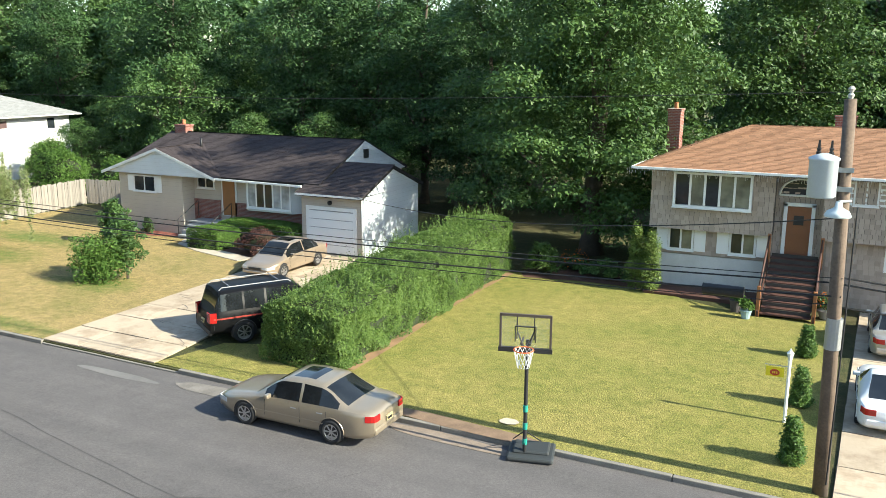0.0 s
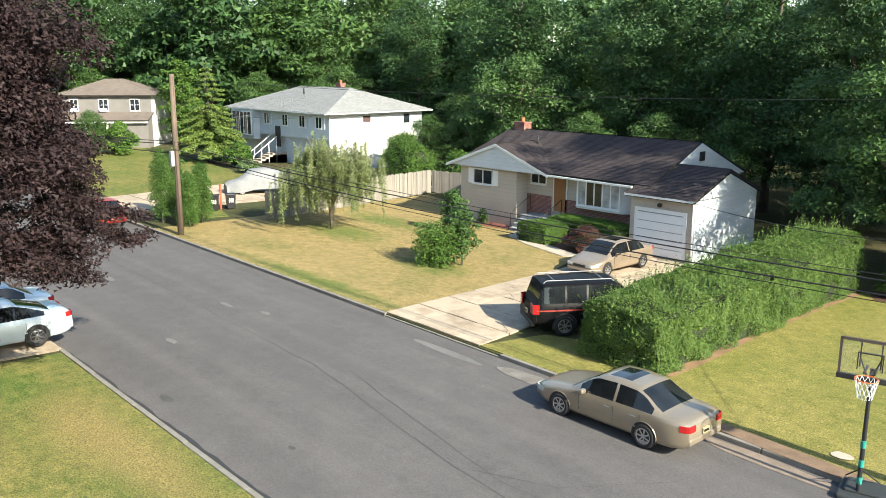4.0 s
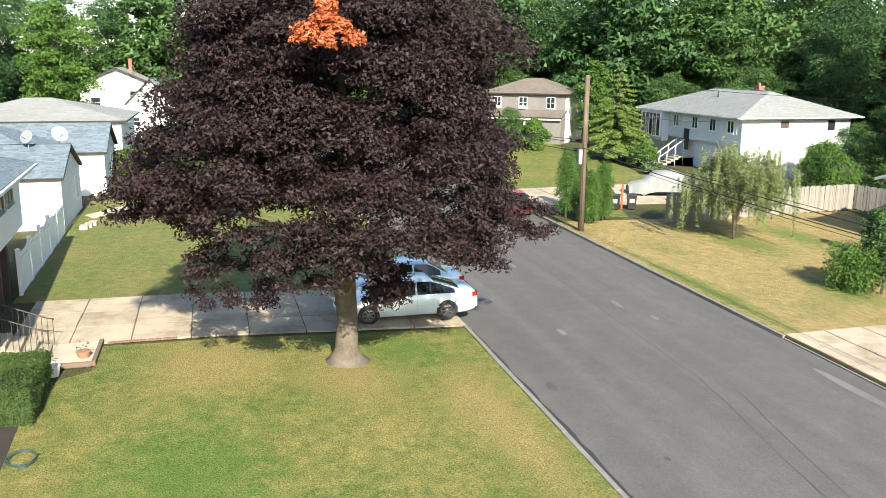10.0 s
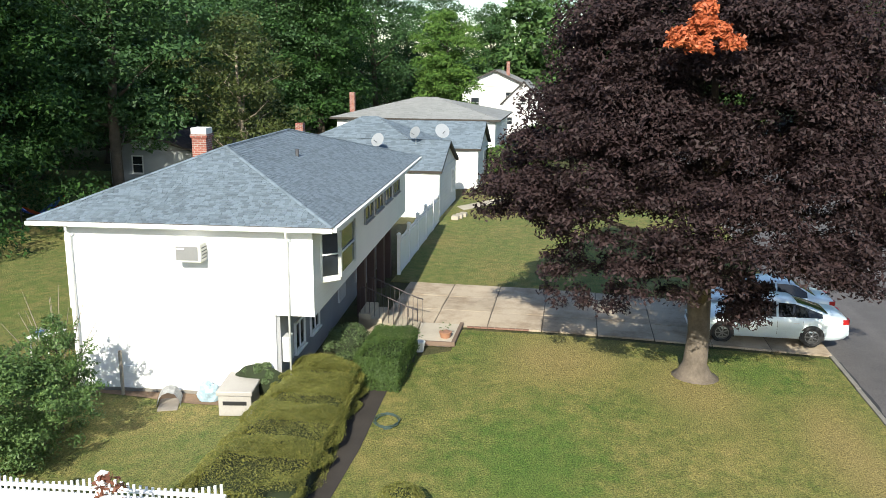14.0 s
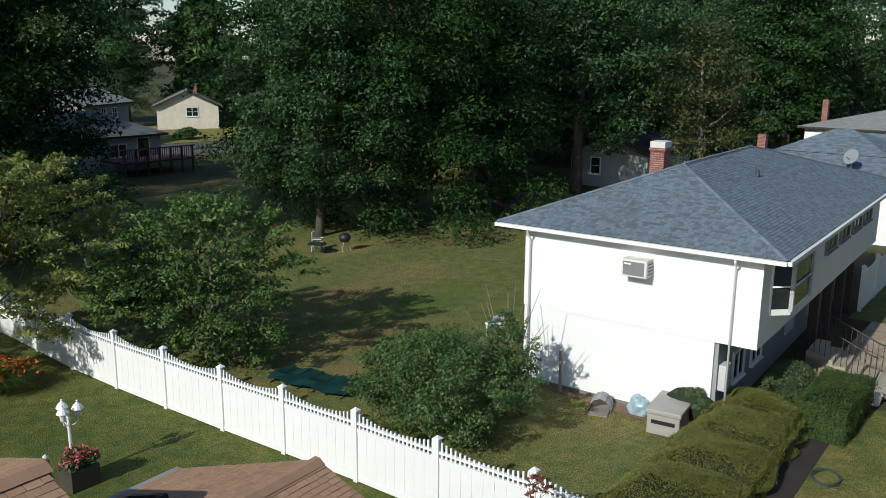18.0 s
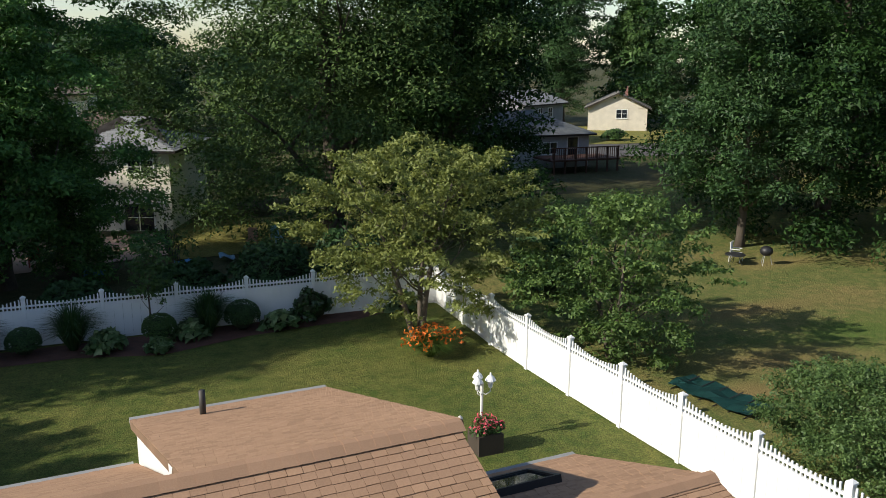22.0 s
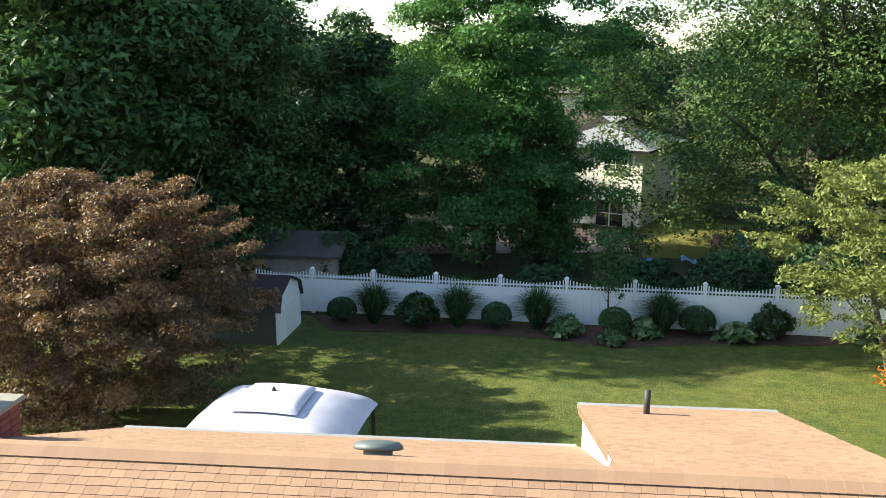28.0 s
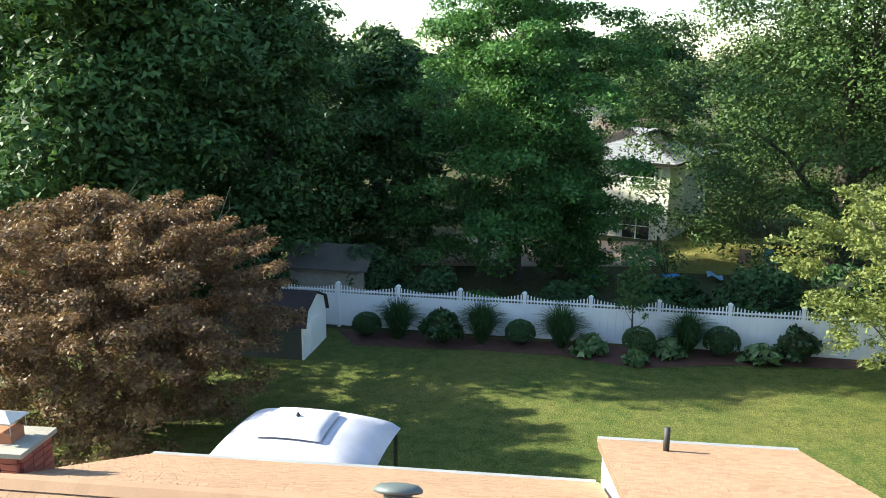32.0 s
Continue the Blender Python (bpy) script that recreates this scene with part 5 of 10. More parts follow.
def plain_house(name_label, x, y, turn, w, d, eave, ridge, wall, roof, seed, hip=True, windows=(), ov=0.5, base=-0.4, z=None, side_wall=None, chim=None, tab=0.4, course=0.2, porch=False):
    """A simple block house built about its own origin; windows: (face, centre, sill, width, height, panes)."""
    h = thing("house", name_label, "house", x, y, z)
    x0, x1, y0, y1 = -w / 2, w / 2, -d / 2, d / 2
    def loc(name, bm, mat, label=""):
        return part(name, bm, mat, h, label)
    loc("wall", quick_box(x0, x1, y0, y1, base, eave), wall)
    if side_wall:
        loc("wall", quick_box(x1, x1 + 0.04, y0, y1, base, eave), side_wall)
    ex0, ex1, ey0, ey1 = x0 - ov, x1 + ov, y0 - ov, y1 + ov
    def plane(a, b, c, dd, s):
        a, b, c, dd = map(Vector, (a, b, c, dd))
        along = (b - a).normalized()
        up = (dd - a) - along * (dd - a).dot(along)
        up.normalize()
        n = along.cross(up)
        ring = [a, b, c] + ([dd] if (dd - c).length > 0.01 else [])
        bm = bmesh.new()
        solid(bm, [p - n * 0.004 for p in ring], -n * 0.15)
        loc("roof_deck", bm, FELT)
        shingled("shingles", a, along, up, [((p - a).dot(along), (p - a).dot(up)) for p in ring], roof, h, tab, course, seed=s)
    i = d / 2 if hip else -ov
    rp, rq = (x1 - i, 0, ridge), (x0 + i, 0, ridge)
    plane((ex0, ey0, eave), (ex1, ey0, eave), rp, rq, seed)
    plane((ex1, ey1, eave), (ex0, ey1, eave), rq, rp, seed + 1)
    if hip:
        plane((ex1, ey0, eave), (ex1, ey1, eave), rp, rp, seed + 2)
        plane((ex0, ey1, eave), (ex0, ey0, eave), rq, rq, seed + 3)
    else:
        for xx, s in ((x0, 1), (x1, -1)):
            bm = bmesh.new()
            solid(bm, [(xx, y0, eave - 0.05), (xx, y1, eave - 0.05), (xx, 0, ridge - 0.12)], (0.1 * s, 0, 0))
            loc("gable_wall", bm, side_wall or wall)
    for face, c, sill, ww, hh, n in windows:
        at = {"-y": y0, "+y": y1, "-x": x0, "+x": x1 + (0.04 if side_wall else 0)}[face]
        e = window(h, face, c, sill, ww, hh, at, n, True)
        rot = {"-y": 0, "+x": 90, "+y": 180, "-x": 270}[face]
        b = (c, at, sill) if face in ("-y", "+y") else (at, c, sill)
        e.matrix_basis = pose(*b, 0, 0, rot)
    if porch:
        plane((x0 - 0.4, y0 - 2.4, eave * 0.53), (x1 + 0.2, y0 - 2.4, eave * 0.53), (x1 + 0.2, y0 + 0.05, eave * 0.66), (x0 - 0.4, y0 + 0.05, eave * 0.66), seed + 5)
        loc("porch_room", quick_box(0.9, x1, y0 - 1.9, y0, base, eave * 0.52), wall)
        for xx in (x0, -1.6, 0.7):
            loc("porch_post", quick_box(xx - 0.08, xx + 0.08, y0 - 2.2, y0 - 2.04, base, eave * 0.53), TRIM)
        # Flat black panel in place of the shade under the porch roof.
        loc("porch_shade_panel", quick_box(x0, 0.9, y0 - 0.06, y0, base, eave * 0.5), BLACK, "black panel standing for the shaded porch recess")
        loc("porch_beam", quick_box(x0 - 0.3, x1 + 0.1, y0 - 2.3, y0 - 2.18, eave * 0.47, eave * 0.53), TRIM)
        for xx in (-3.4, -0.2):
            loc("air_conditioner", quick_box(xx - 0.3, xx + 0.3, y0 - 0.45, y0, 3.75, 4.15, 0.02), WHITE, "white window air conditioner")
    if chim:
        bm = bmesh.new()
        box(bm, chim[0] - 0.22, chim[0] + 0.22, chim[1] - 0.2, chim[1] + 0.2, eave, chim[2])
        loc("chimney", bm, BRICK, "red brick chimney")
    h.rotation_euler = (0, 0, radians(turn))
    return h


plain_house("grey two-storey house with a brown-grey roof", -99, 38.5, 52, 10, 8, 5.6, 7.3, plain("taupe_siding", (0.19, 0.175, 0.165), 0.8), pieces("taupe_shingles", (0.17, 0.14, 0.12), 0.2), 61, True,
            [("-y", -3.4, 3.9, 0.8, 1.2, 2), ("-y", -0.2, 3.9, 0.95, 1.2, 2), ("-y", 3.2, 3.9, 0.95, 1.2, 2), ("-y", 3.4, 0.8, 1.2, 1.5, 2)], side_wall=SIDING_WHITE, porch=True)
# Greyer copy of the white siding: shade put in for walls off the sun.
SHADED_SIDING = planks("shade_side_siding", (0.66, 0.67, 0.68), 1.4, "Z")
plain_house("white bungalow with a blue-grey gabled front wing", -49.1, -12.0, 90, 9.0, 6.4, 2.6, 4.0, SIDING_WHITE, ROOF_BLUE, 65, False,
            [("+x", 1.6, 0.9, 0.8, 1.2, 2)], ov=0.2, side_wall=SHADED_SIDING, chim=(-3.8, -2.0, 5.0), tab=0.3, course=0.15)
plain_house("white bungalow's main block with a blue-grey hip roof", -54.2, -13.4, 90, 10.0, 9.0, 2.75, 4.95, SIDING_WHITE, ROOF_BLUE, 93, True,
            [("+x", -2.6, 0.9, 1.6, 1.2, 2)], ov=0.25, tab=0.3, course=0.15)
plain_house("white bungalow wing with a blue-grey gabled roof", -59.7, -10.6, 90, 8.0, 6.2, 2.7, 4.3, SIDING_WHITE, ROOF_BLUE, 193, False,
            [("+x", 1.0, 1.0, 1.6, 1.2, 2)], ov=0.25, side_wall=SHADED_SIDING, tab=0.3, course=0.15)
plain_house("white house with a pale grey hip roof", -75.5, -13.4, 90, 13.4, 11.6, 3.65, 5.15, SIDING_WHITE, ROOF_PALE, 69, True,
            [("-y", -3.2, 1.6, 3.0, 1.0, 4), ("-y", 4.6, 1.2, 1.2, 1.5, 2)], chim=(-6.2, -2.5, 5.6))
plain_house("white gabled house among trees", -100, -6.1, 0, 9, 4.9, 3.4, 6.0, SIDING_WHITE, ROOF_PALE, 73, False, [("+x", 0.0, 3.4, 0.5, 0.5, 1), ("+x", -1.6, 1.2, 0.8, 0.8, 1)], ov=0.2)
plain_house("tall white house with small windows", -110, -10.3, 0, 9, 8, 5.0, 7.0, SIDING_WHITE, ROOF_PALE, 97, False, [("+x", -2.4, 2.5, 1.0, 1.1, 1), ("+x", 1.8, 3.4, 0.9, 0.9, 1)], chim=(3.0, 1.5, 8.0))
plain_house("small cream cottage with a brown roof far off", -126, -23.5, 90, 10, 8, 3.4, 5.0, SIDING_CREAM, ROOF_BROWN, 197, False, [("-y", 1.0, 1.2, 1.2, 1.0, 2)])
plain_house("cream two-storey house with a grey roof behind the back fence", -2.75, -52.9, -22, 5.8, 7.6, 4.45, 6.0, plain("pale_cream_siding", (0.82, 0.78, 0.68), 0.7, spots=0.1), pieces("mid_grey_shingles", (0.27, 0.275, 0.285), 0.25), 77, True,
            [("+y", -1.35, 3.2, 1.35, 0.7, 2), ("+y", -1.1, 0.0, 1.6, 1.5, 2)], z=0.0)
plain_house("tall pale house with a tan roof beyond the cream house", 1.6, -80, -8, 5, 6, 6.4, 7.6, SIDING_CREAM, pieces("taupe_tiles", (0.16, 0.13, 0.11), 0.2), 301, False, [("+y", -1.2, 4.6, 0.7, 1.0, 1)], z=0.0)
plain_house("low tan-roofed house beyond the cream house", -3.4, -76, -8, 6, 5, 3.6, 5.0, SIDING_CREAM, pieces("brown_tiles", (0.2, 0.15, 0.12), 0.2), 311, False, z=0.0)
plain_house("small cream gabled house across a far street", -63.4, -92.8, 56, 8, 7.2, 2.8, 4.7, plain("sunny_stucco", (0.70, 0.64, 0.54), 0.9), pieces("grey_tiles", (0.2, 0.19, 0.18), 0.2), 81, False,
            [("+x", 0.5, 1.6, 1.3, 1.0, 2), ("+y", 1.0, 1.6, 1.0, 1.1, 1)], z=0.65, chim=(1, 1, 5.4))
# Siding grey is set dark to put the tree shade into its colour.
plain_house("pale house with a dark hip roof, siding darkened for tree shade", -34.7, -66, 0, 10, 7.4, 2.8, 4.6, plain("shade_darkened_siding", (0.42, 0.43, 0.45), 0.7), pieces("slate_tiles", (0.13, 0.14, 0.15), 0.2), 85, True,
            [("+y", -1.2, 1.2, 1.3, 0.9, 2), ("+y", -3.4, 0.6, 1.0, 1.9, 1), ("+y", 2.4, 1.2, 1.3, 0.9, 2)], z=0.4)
plain_house("grey house glimpsed behind a hip roof", -43, -82, 30, 8, 7, 4.3, 5.6, plain("far_grey_siding", (0.3, 0.31, 0.31), 0.8), ROOF_PALE, 205, False, [("+y", 0.8, 2.9, 0.8, 0.9, 2), ("+y", -1.2, 2.9, 0.8, 0.9, 2)])
plain_house("small grey garden outbuilding under trees", -57, -28.5, 0, 7, 6, 2.6, 3.6, plain("grey_stucco", (0.40, 0.41, 0.42), 0.9), ROOF_DARK, 89, False, [("+x", -1.0, 1.0, 0.7, 1.1, 1)], z=0.5)

# ---- trees, hedges, shrubs ----
LEAF_DARK = leafy("oak_leaves", (0.032, 0.076, 0.026), (0.07, 0.142, 0.042), 0.26)
LEAF_MID = leafy("maple_leaves", (0.048, 0.104, 0.03), (0.108, 0.19, 0.05), 0.28)
LEAF_LIGHT = leafy("light_leaves", (0.062, 0.132, 0.026), (0.14, 0.235, 0.05), 0.3, 0.6, 0.22)
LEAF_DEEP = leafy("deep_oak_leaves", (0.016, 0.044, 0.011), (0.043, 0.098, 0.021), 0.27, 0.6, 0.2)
LEAF_BIG = leafy("fine_shaded_leaves", (0.042, 0.083, 0.022), (0.112, 0.178, 0.046), 0.1, 0.6, 0.22)
LEAF_SHRUB = leafy("shrub_leaves", (0.058, 0.112, 0.03), (0.145, 0.225, 0.07), 0.28)
LEAF_LOCUST = leafy("locust_leaves", (0.042, 0.125, 0.034), (0.15, 0.30, 0.07), 0.38)
LEAF_PRIVET = leafy("clipped_leaves", (0.045, 0.085, 0.02), (0.1, 0.15, 0.035), 0.25)
LEAF_DUSTY = leafy("dusty_leaves", (0.08, 0.125, 0.05), (0.16, 0.21, 0.09), 0.3)
LEAF_ARBOR = leafy("arborvitae_leaves", (0.05, 0.115, 0.022), (0.125, 0.215, 0.04), 0.2)
LEAF_BRIGHT = leafy("bright_hedge_leaves", (0.07, 0.15, 0.025), (0.16, 0.27, 0.05), 0.35)
LEAF_OLIVE = leafy("olive_leaves", (0.145, 0.18, 0.045), (0.30, 0.33, 0.10), 0.35)
LEAF_COPPER = leafy("copper_maple_leaves", (0.026, 0.0165, 0.0175), (0.048, 0.029, 0.03), 0.14, 0.6, 0.16, (0.066, 0.041, 0.04))
LEAF_RUST = leafy("rust_leaves", (0.125, 0.07, 0.036), (0.32, 0.19, 0.1), 0.3, young=(0.16, 0.19, 0.05))
LEAF_ORANGE = leafy("orange_leaves", (0.36, 0.08, 0.03), (0.5, 0.15, 0.06), 0.2)
LEAF_HEDGE = leafy("privet_leaves", (0.064, 0.125, 0.026), (0.165, 0.25, 0.06), 0.32)
LEAF_YEW = leafy("yew_leaves", (0.115, 0.128, 0.028), (0.26, 0.245, 0.062), 0.22)
LEAF_WILLOW = leafy("willow_leaves", (0.17, 0.22, 0.085), (0.31, 0.36, 0.16))
LEAF_SPRUCE = leafy("conifer_needles", (0.09, 0.15, 0.03), (0.22, 0.29, 0.07), 0.25)
LEAF_GLOSSY = leafy("glossy_leaves", (0.02, 0.06, 0.012), (0.04, 0.10, 0.02), 0.25, 0.35, 0.6)
LEAF_HOSTA = leafy("hosta_leaves", (0.07, 0.14, 0.04), (0.25, 0.32, 0.16), 0.25)
BLADE = leafy("blade_leaves", (0.03, 0.085, 0.03), (0.08, 0.14, 0.045), 0.3)
# Near-black solid cores stand in for the shade inside bushes and hedges.
SHADE_CORE = plain("inner_shade", (0.02, 0.03, 0.01), 0.95, spots=0.4)
PETAL = leafy("orange_petals", (0.7, 0.16, 0.02), (0.8, 0.25, 0.04), 0.3)
PINK = leafy("pink_petals", (0.65, 0.07, 0.12), (0.75, 0.2, 0.25), 0.3)


def make_tree(label, x, y, height, radius, mat, seed, trunk=0.3, leaves=9000, size=0.42, bark=None, n=48, base=0.12, shape=1, flat=0.72, z=None, droop=0.0, name="tree", shell=0.55, skirt=0.75, lobe=(0.2, 0.34), forks=9, fill=14, stems=1, sprays=0):
    """A tree about its own foot: tapered trunk and limbs, and a lobed crown of single leaves."""
    t = thing(name, label, "tree", x, y, z, seed * 47 % 360)
    bm = bmesh.new()
    cz = height * (1 + base) / 2
    if stems == 1:
        limbs(bm, (0, 0, -0.15), (0, 0, height * 0.85), trunk, trunk * 0.2, seed, forks, radius * 0.6, 9, max(0.15, base * 0.9))
    for k in range(stems if stems > 1 else 0):
        a = 6.283 * k / stems + seed
        lean = radius * (0.3 + 0.15 * (k % 2))
        limbs(bm, (0.12 * math.cos(a), 0.12 * math.sin(a), -0.15), (lean * math.cos(a), lean * math.sin(a), height * 0.8), trunk, trunk * 0.2, seed + k, max(4, forks // 2), radius * 0.5, 8, 0.3)
    part("trunk", bm, bark or BARK, t, smooth=True)
    c, r = lobes((0, 0, cz), radius, height * (1 - base) / 2, n, seed, lobe[0], lobe[1], skirt)
    c.append((0, 0, cz))
    r.append(radius * 0.5)
    rng = random.Random(seed + 5)
    for k in range(fill):
        a, q = k * 2.39996, radius * 0.5 * rng.random() ** 0.5
        c.append((q * math.cos(a), q * math.sin(a), cz + height * (1 - base) * 0.36 * (2 * (k + 0.5) / fill - 1)))
        r.append(radius * rng.uniform(0.3, 0.42))
    for k in range(sprays):
        a, up = k * 2.39996, rng.uniform(-0.25, 1.0)
        d = Vector((math.cos(a) * math.cos(up), math.sin(a) * math.cos(up), math.sin(up) * height * (1 - base) / 2 / radius))
        ln = rng.uniform(0.98, 1.16)
        for f in (0.8, 0.88, 0.95, 1.0):
            e = d * radius * f * ln
            c.append((e.x, e.y, cz + e.z))
            r.append(radius * 0.085 * (1.75 - f))
    me = leaf_cloud("crown", c, r, leaves, size, seed, flat, droop, shell, shape)
    mesh_part("crown", me, mat, t)
    return t


def at(x, y, turn=0.0, s=1.0, z=None, sz=None):
    return Matrix.LocRotScale((x, y, ground(x, y) if z is None else z), Euler((0, 0, radians(turn))), (s, s, sz or s))


MAPLE_BARK = plain("maple_bark", (0.13, 0.105, 0.082), 0.95, spots=0.45, grain=14, coarse=3.0, bump=1.0)


# the copper maple on the front lawn
def copper_maple():
    t = thing("maple_tree", "large copper-leaved maple with one orange dying branch", "tree", -23.9, 3.6)
    bm = bmesh.new()
    tube(bm, [(0, 0, -0.1), (0, 0, 0.1), (0.02, 0, 0.4), (0.0, 0.05, 1.3), (-0.05, 0, 2.2), (0, 0, 3.2), (0.1, 0, 6.5), (0, 0, 9.5)], [0.85, 0.5, 0.35, 0.31, 0.33, 0.29, 0.17, 0.05], 14)
    rng = random.Random(4)
    for k in range(13):
        a = k * 2.4
        z = 2.2 + k * 0.42
        d = Vector((math.cos(a), math.sin(a), 0.45 + 0.03 * k))
        p = Vector((0, 0, z))
        q = p + d * rng.uniform(3.2, 4.4) * (1 - k * 0.035)
        tube(bm, [p, (p + q) / 2 + Vector((0, 0, 0.25)), q], [0.15, 0.09, 0.03], 7)
    part("trunk", bm, MAPLE_BARK, t, smooth=True)
    c, r = [], []
    for k in range(460):
        f = (k + 0.5) / 460
        a = k * 2.39996
        low = 3.9 - 0.35 * math.sin(a) + 0.5 * noise.noise(Vector((math.cos(a) * 2, math.sin(a) * 2, 3)))
        z = low + (12.3 - low) * f
        sway = 1 + 0.12 * noise.noise(Vector((math.cos(a) * 1.6, math.sin(a) * 1.6, z * 0.45)))
        ring = (5.1 - 0.55 * max(0, math.sin(a))) * (1 - max(0, (f - 0.22) / 0.83) ** 2.2) ** 0.62 * (0.9 + 0.1 * min(1, f / 0.1)) * (1 - 0.11 * min(1, max(0, (f - 0.3) / 0.15))) * sway
        rr = ring * rng.uniform(0.86, 1.03)
        c.append((rr * math.cos(a), rr * math.sin(a), z + rng.uniform(-0.2, 0.2)))
        r.append(rng.uniform(0.34, 0.78))
    for k in range(80):
        a, f = k * 2.39996, rng.random() ** 0.5
        c.append((4.2 * f * math.cos(a), 4.2 * f * math.sin(a), rng.uniform(4.4, 10.6)))
        r.append(rng.uniform(0.9, 1.5))
    # boughs that hang below and stand out from the dome
    for x, y, z, spread, drop in ((0.4, -5.3, 5.1, 1.1, 1.3), (1.2, -3.4, 3.2, 1.0, 1.4), (2.0, 0.9, 3.1, 0.5, 1.3), (0.4, 5.4, 4.2, 1.2, 0.8), (2.8, 2.6, 3.9, 1.0, 0.8), (3.4, -1.2, 3.6, 1.2, 1.0)):
        for _ in range(16):
            q = Vector((rng.uniform(-1, 1), rng.uniform(-1, 1), rng.uniform(-1, 1)))
            c.append((x + q.x * spread, y + q.y * spread, z + q.z * drop * 0.6))
            r.append(rng.uniform(0.3, 0.55))
    me = leaf_cloud("crown", c, r, 340000, 0.105, 9, 0.72, 0.15, 0.6, 1)
    mesh_part("crown", me, LEAF_COPPER, t, "dense dark purple-brown foliage")
    me = leaf_cloud("dying_branch", [(4.8, -1.05, 9.6), (5.0, -1.5, 9.3), (4.9, -0.75, 9.45), (4.7, -1.0, 9.95), (5.05, -0.45, 9.2), (5.05, -1.15, 9.15)], [0.34, 0.34, 0.32, 0.26, 0.26, 0.3], 3600, 0.12, 12, 0.9, 0, 0.7, 1)
    mesh_part("dying_branch", me, LEAF_ORANGE, t, "bright orange withered leaves")


copper_maple()

# woodland stock: a few shapes, planted many times
STOCK = [
    make_tree("tall broad-leaved tree in dense dark leaf", -60, 66, 17, 5.2, LEAF_DARK, 101, n=80, leaves=24000, size=0.235),
    make_tree("tall broad-leaved tree in mid-green leaf", -52, 70, 16, 5.6, LEAF_MID, 102, n=80, leaves=24000, size=0.235),
    make_tree("tall broad-leaved tree in dark leaf", -44, 64, 18, 5.0, LEAF_DARK, 103, n=84, leaves=24000, size=0.235),
    make_tree("rounded tree in fresh green leaf", -48.5, 52.5, 10.5, 4.6, LEAF_MID, 104, base=0.05, leaves=16000, size=0.23),
    make_tree("distant woodland tree in dark leaf", -140, 40, 18, 7.0, LEAF_DARK, 105, n=40, base=0.02, leaves=5600, size=0.72, forks=4),
    make_tree("distant woodland tree in mid-green leaf", -140, 52, 17, 7.5, LEAF_MID, 106, n=40, base=0.02, leaves=5600, size=0.72, forks=4),
]
_rng = random.Random(77)


def plant(x, y, kind=None, s=None, sz=None):
    k = _rng.randrange(3) if kind is None else kind
    s = s or _rng.uniform(0.85, 1.2)
    o = copy_thing(STOCK[k], at(x, y, _rng.uniform(0, 360), s, None, sz))
    return o


for x, y in ((-88, 60), (-80, 66), (-73, 62), (-67, 70), (-36, 62), (-29, 57), (-24, 66), (-18, 60), (-33, 72), (-4, 66), (4, 61), (11, 66), (18, 60), (-56, 60), (-40, 57), (-95, 70), (-104, 58), (-112, 66), (-16, 72), (26, 64)):
    plant(x, y)
for x, y in ((-116, 52), (-122, 44), (-114, 34), (-124, 30), (-118, 22), (-126, 14), (-118, 6), (-124, -4), (-116, -12), (-126, -20), (-112, 46), (-108, 28), (-130, 38), (-134, 2), (-110, -22)):
    plant(x, y)
for x, y in ((-100, -28), (-92, -22), (-84, -32), (-88, -42), (-76, -27), (-72, -38), (-66, -31), (-64, -44), (-55, -38), (-52, -47), (-62, -52), (-76, -50), (-50, -29)):
    plant(x, y)
for x, y in ((-26, -66), (-20, -62), (-12, -66), (-4, -68), (6, -64), (14, -62), (-66, -66), (-70, -92), (-58, -98), (-36, -88)):
    plant(x, y, None, 0.85, 0.62)
for x, y in ((22, -56), (28, -48), (26, -38), (34, -33)):
    plant(x, y)
plant(19, -46, None, 0.9, 0.55)
def SIZE(a):
    """Lower woods to the south and west-south-west, tall ones to the north."""
    deg = math.degrees(a)
    s = _rng.uniform(0.85, 1.2)
    return (s, s * (0.66 if deg > 252 else 0.5 if 182 < deg < 200 else 1.0))


for k in range(78):
    a_ = radians(62 + k * 3.15)
    for q in (118, 138):
        if _rng.random() < 0.85:
            x, y = q * math.cos(a_) + _rng.uniform(-5, 5), q * math.sin(a_) * 0.82 + _rng.uniform(-5, 5)
            k_, size_ = 4 + _rng.randrange(2), SIZE(a_)
            if -76 < x < -42 and -95 < y < -60:
                _rng.uniform(0, 360)  # the open lawn of the far house
            else:
                plant(x, y, k_, *size_)
for x, y in ((-122, 45), (-126, 55), (-118, 62), (-109, 52), (-114, 70), (-98, 62), (-88, 70), (-132, 48), (-78, 74)):
    plant(x, y, None, 1.35)
for x, y, k, s in ((-54, 55, 3, 0.8), (-61, 58, 3, 0.7), (-34, 51, 3, 0.62), (-29, 52, 3, 0.6), (-40, 50.5, 3, 0.6), (-57, 50, 3, 0.5), (-80, 57, 3, 0.9), (-90, 52, 3, 0.8), (-78, 24, 3, 0.35), (-84, 30, 3, 0.42), (-62, 60, 3, 0.9), (-106, 38, 3, 0.8)):
    plant(x, y, k, s)

# named trees
make_tree("young locust beside the paved patio", 1.0, -39.6, 7.4, 2.3, LEAF_LOCUST, 164, 0.1, leaves=26000, size=0.14, base=0.02, n=70, droop=0.5, lobe=(0.16, 0.26), flat=0.5, skirt=1.0)
make_tree("locust with hanging leafy boughs over the garden chairs", -29.6, -32.4, 12.5, 5.1, LEAF_DARK, 162, 0.2, leaves=46000, size=0.17, base=0.2, n=110, droop=0.6, lobe=(0.12, 0.2), flat=0.5, skirt=0.9)
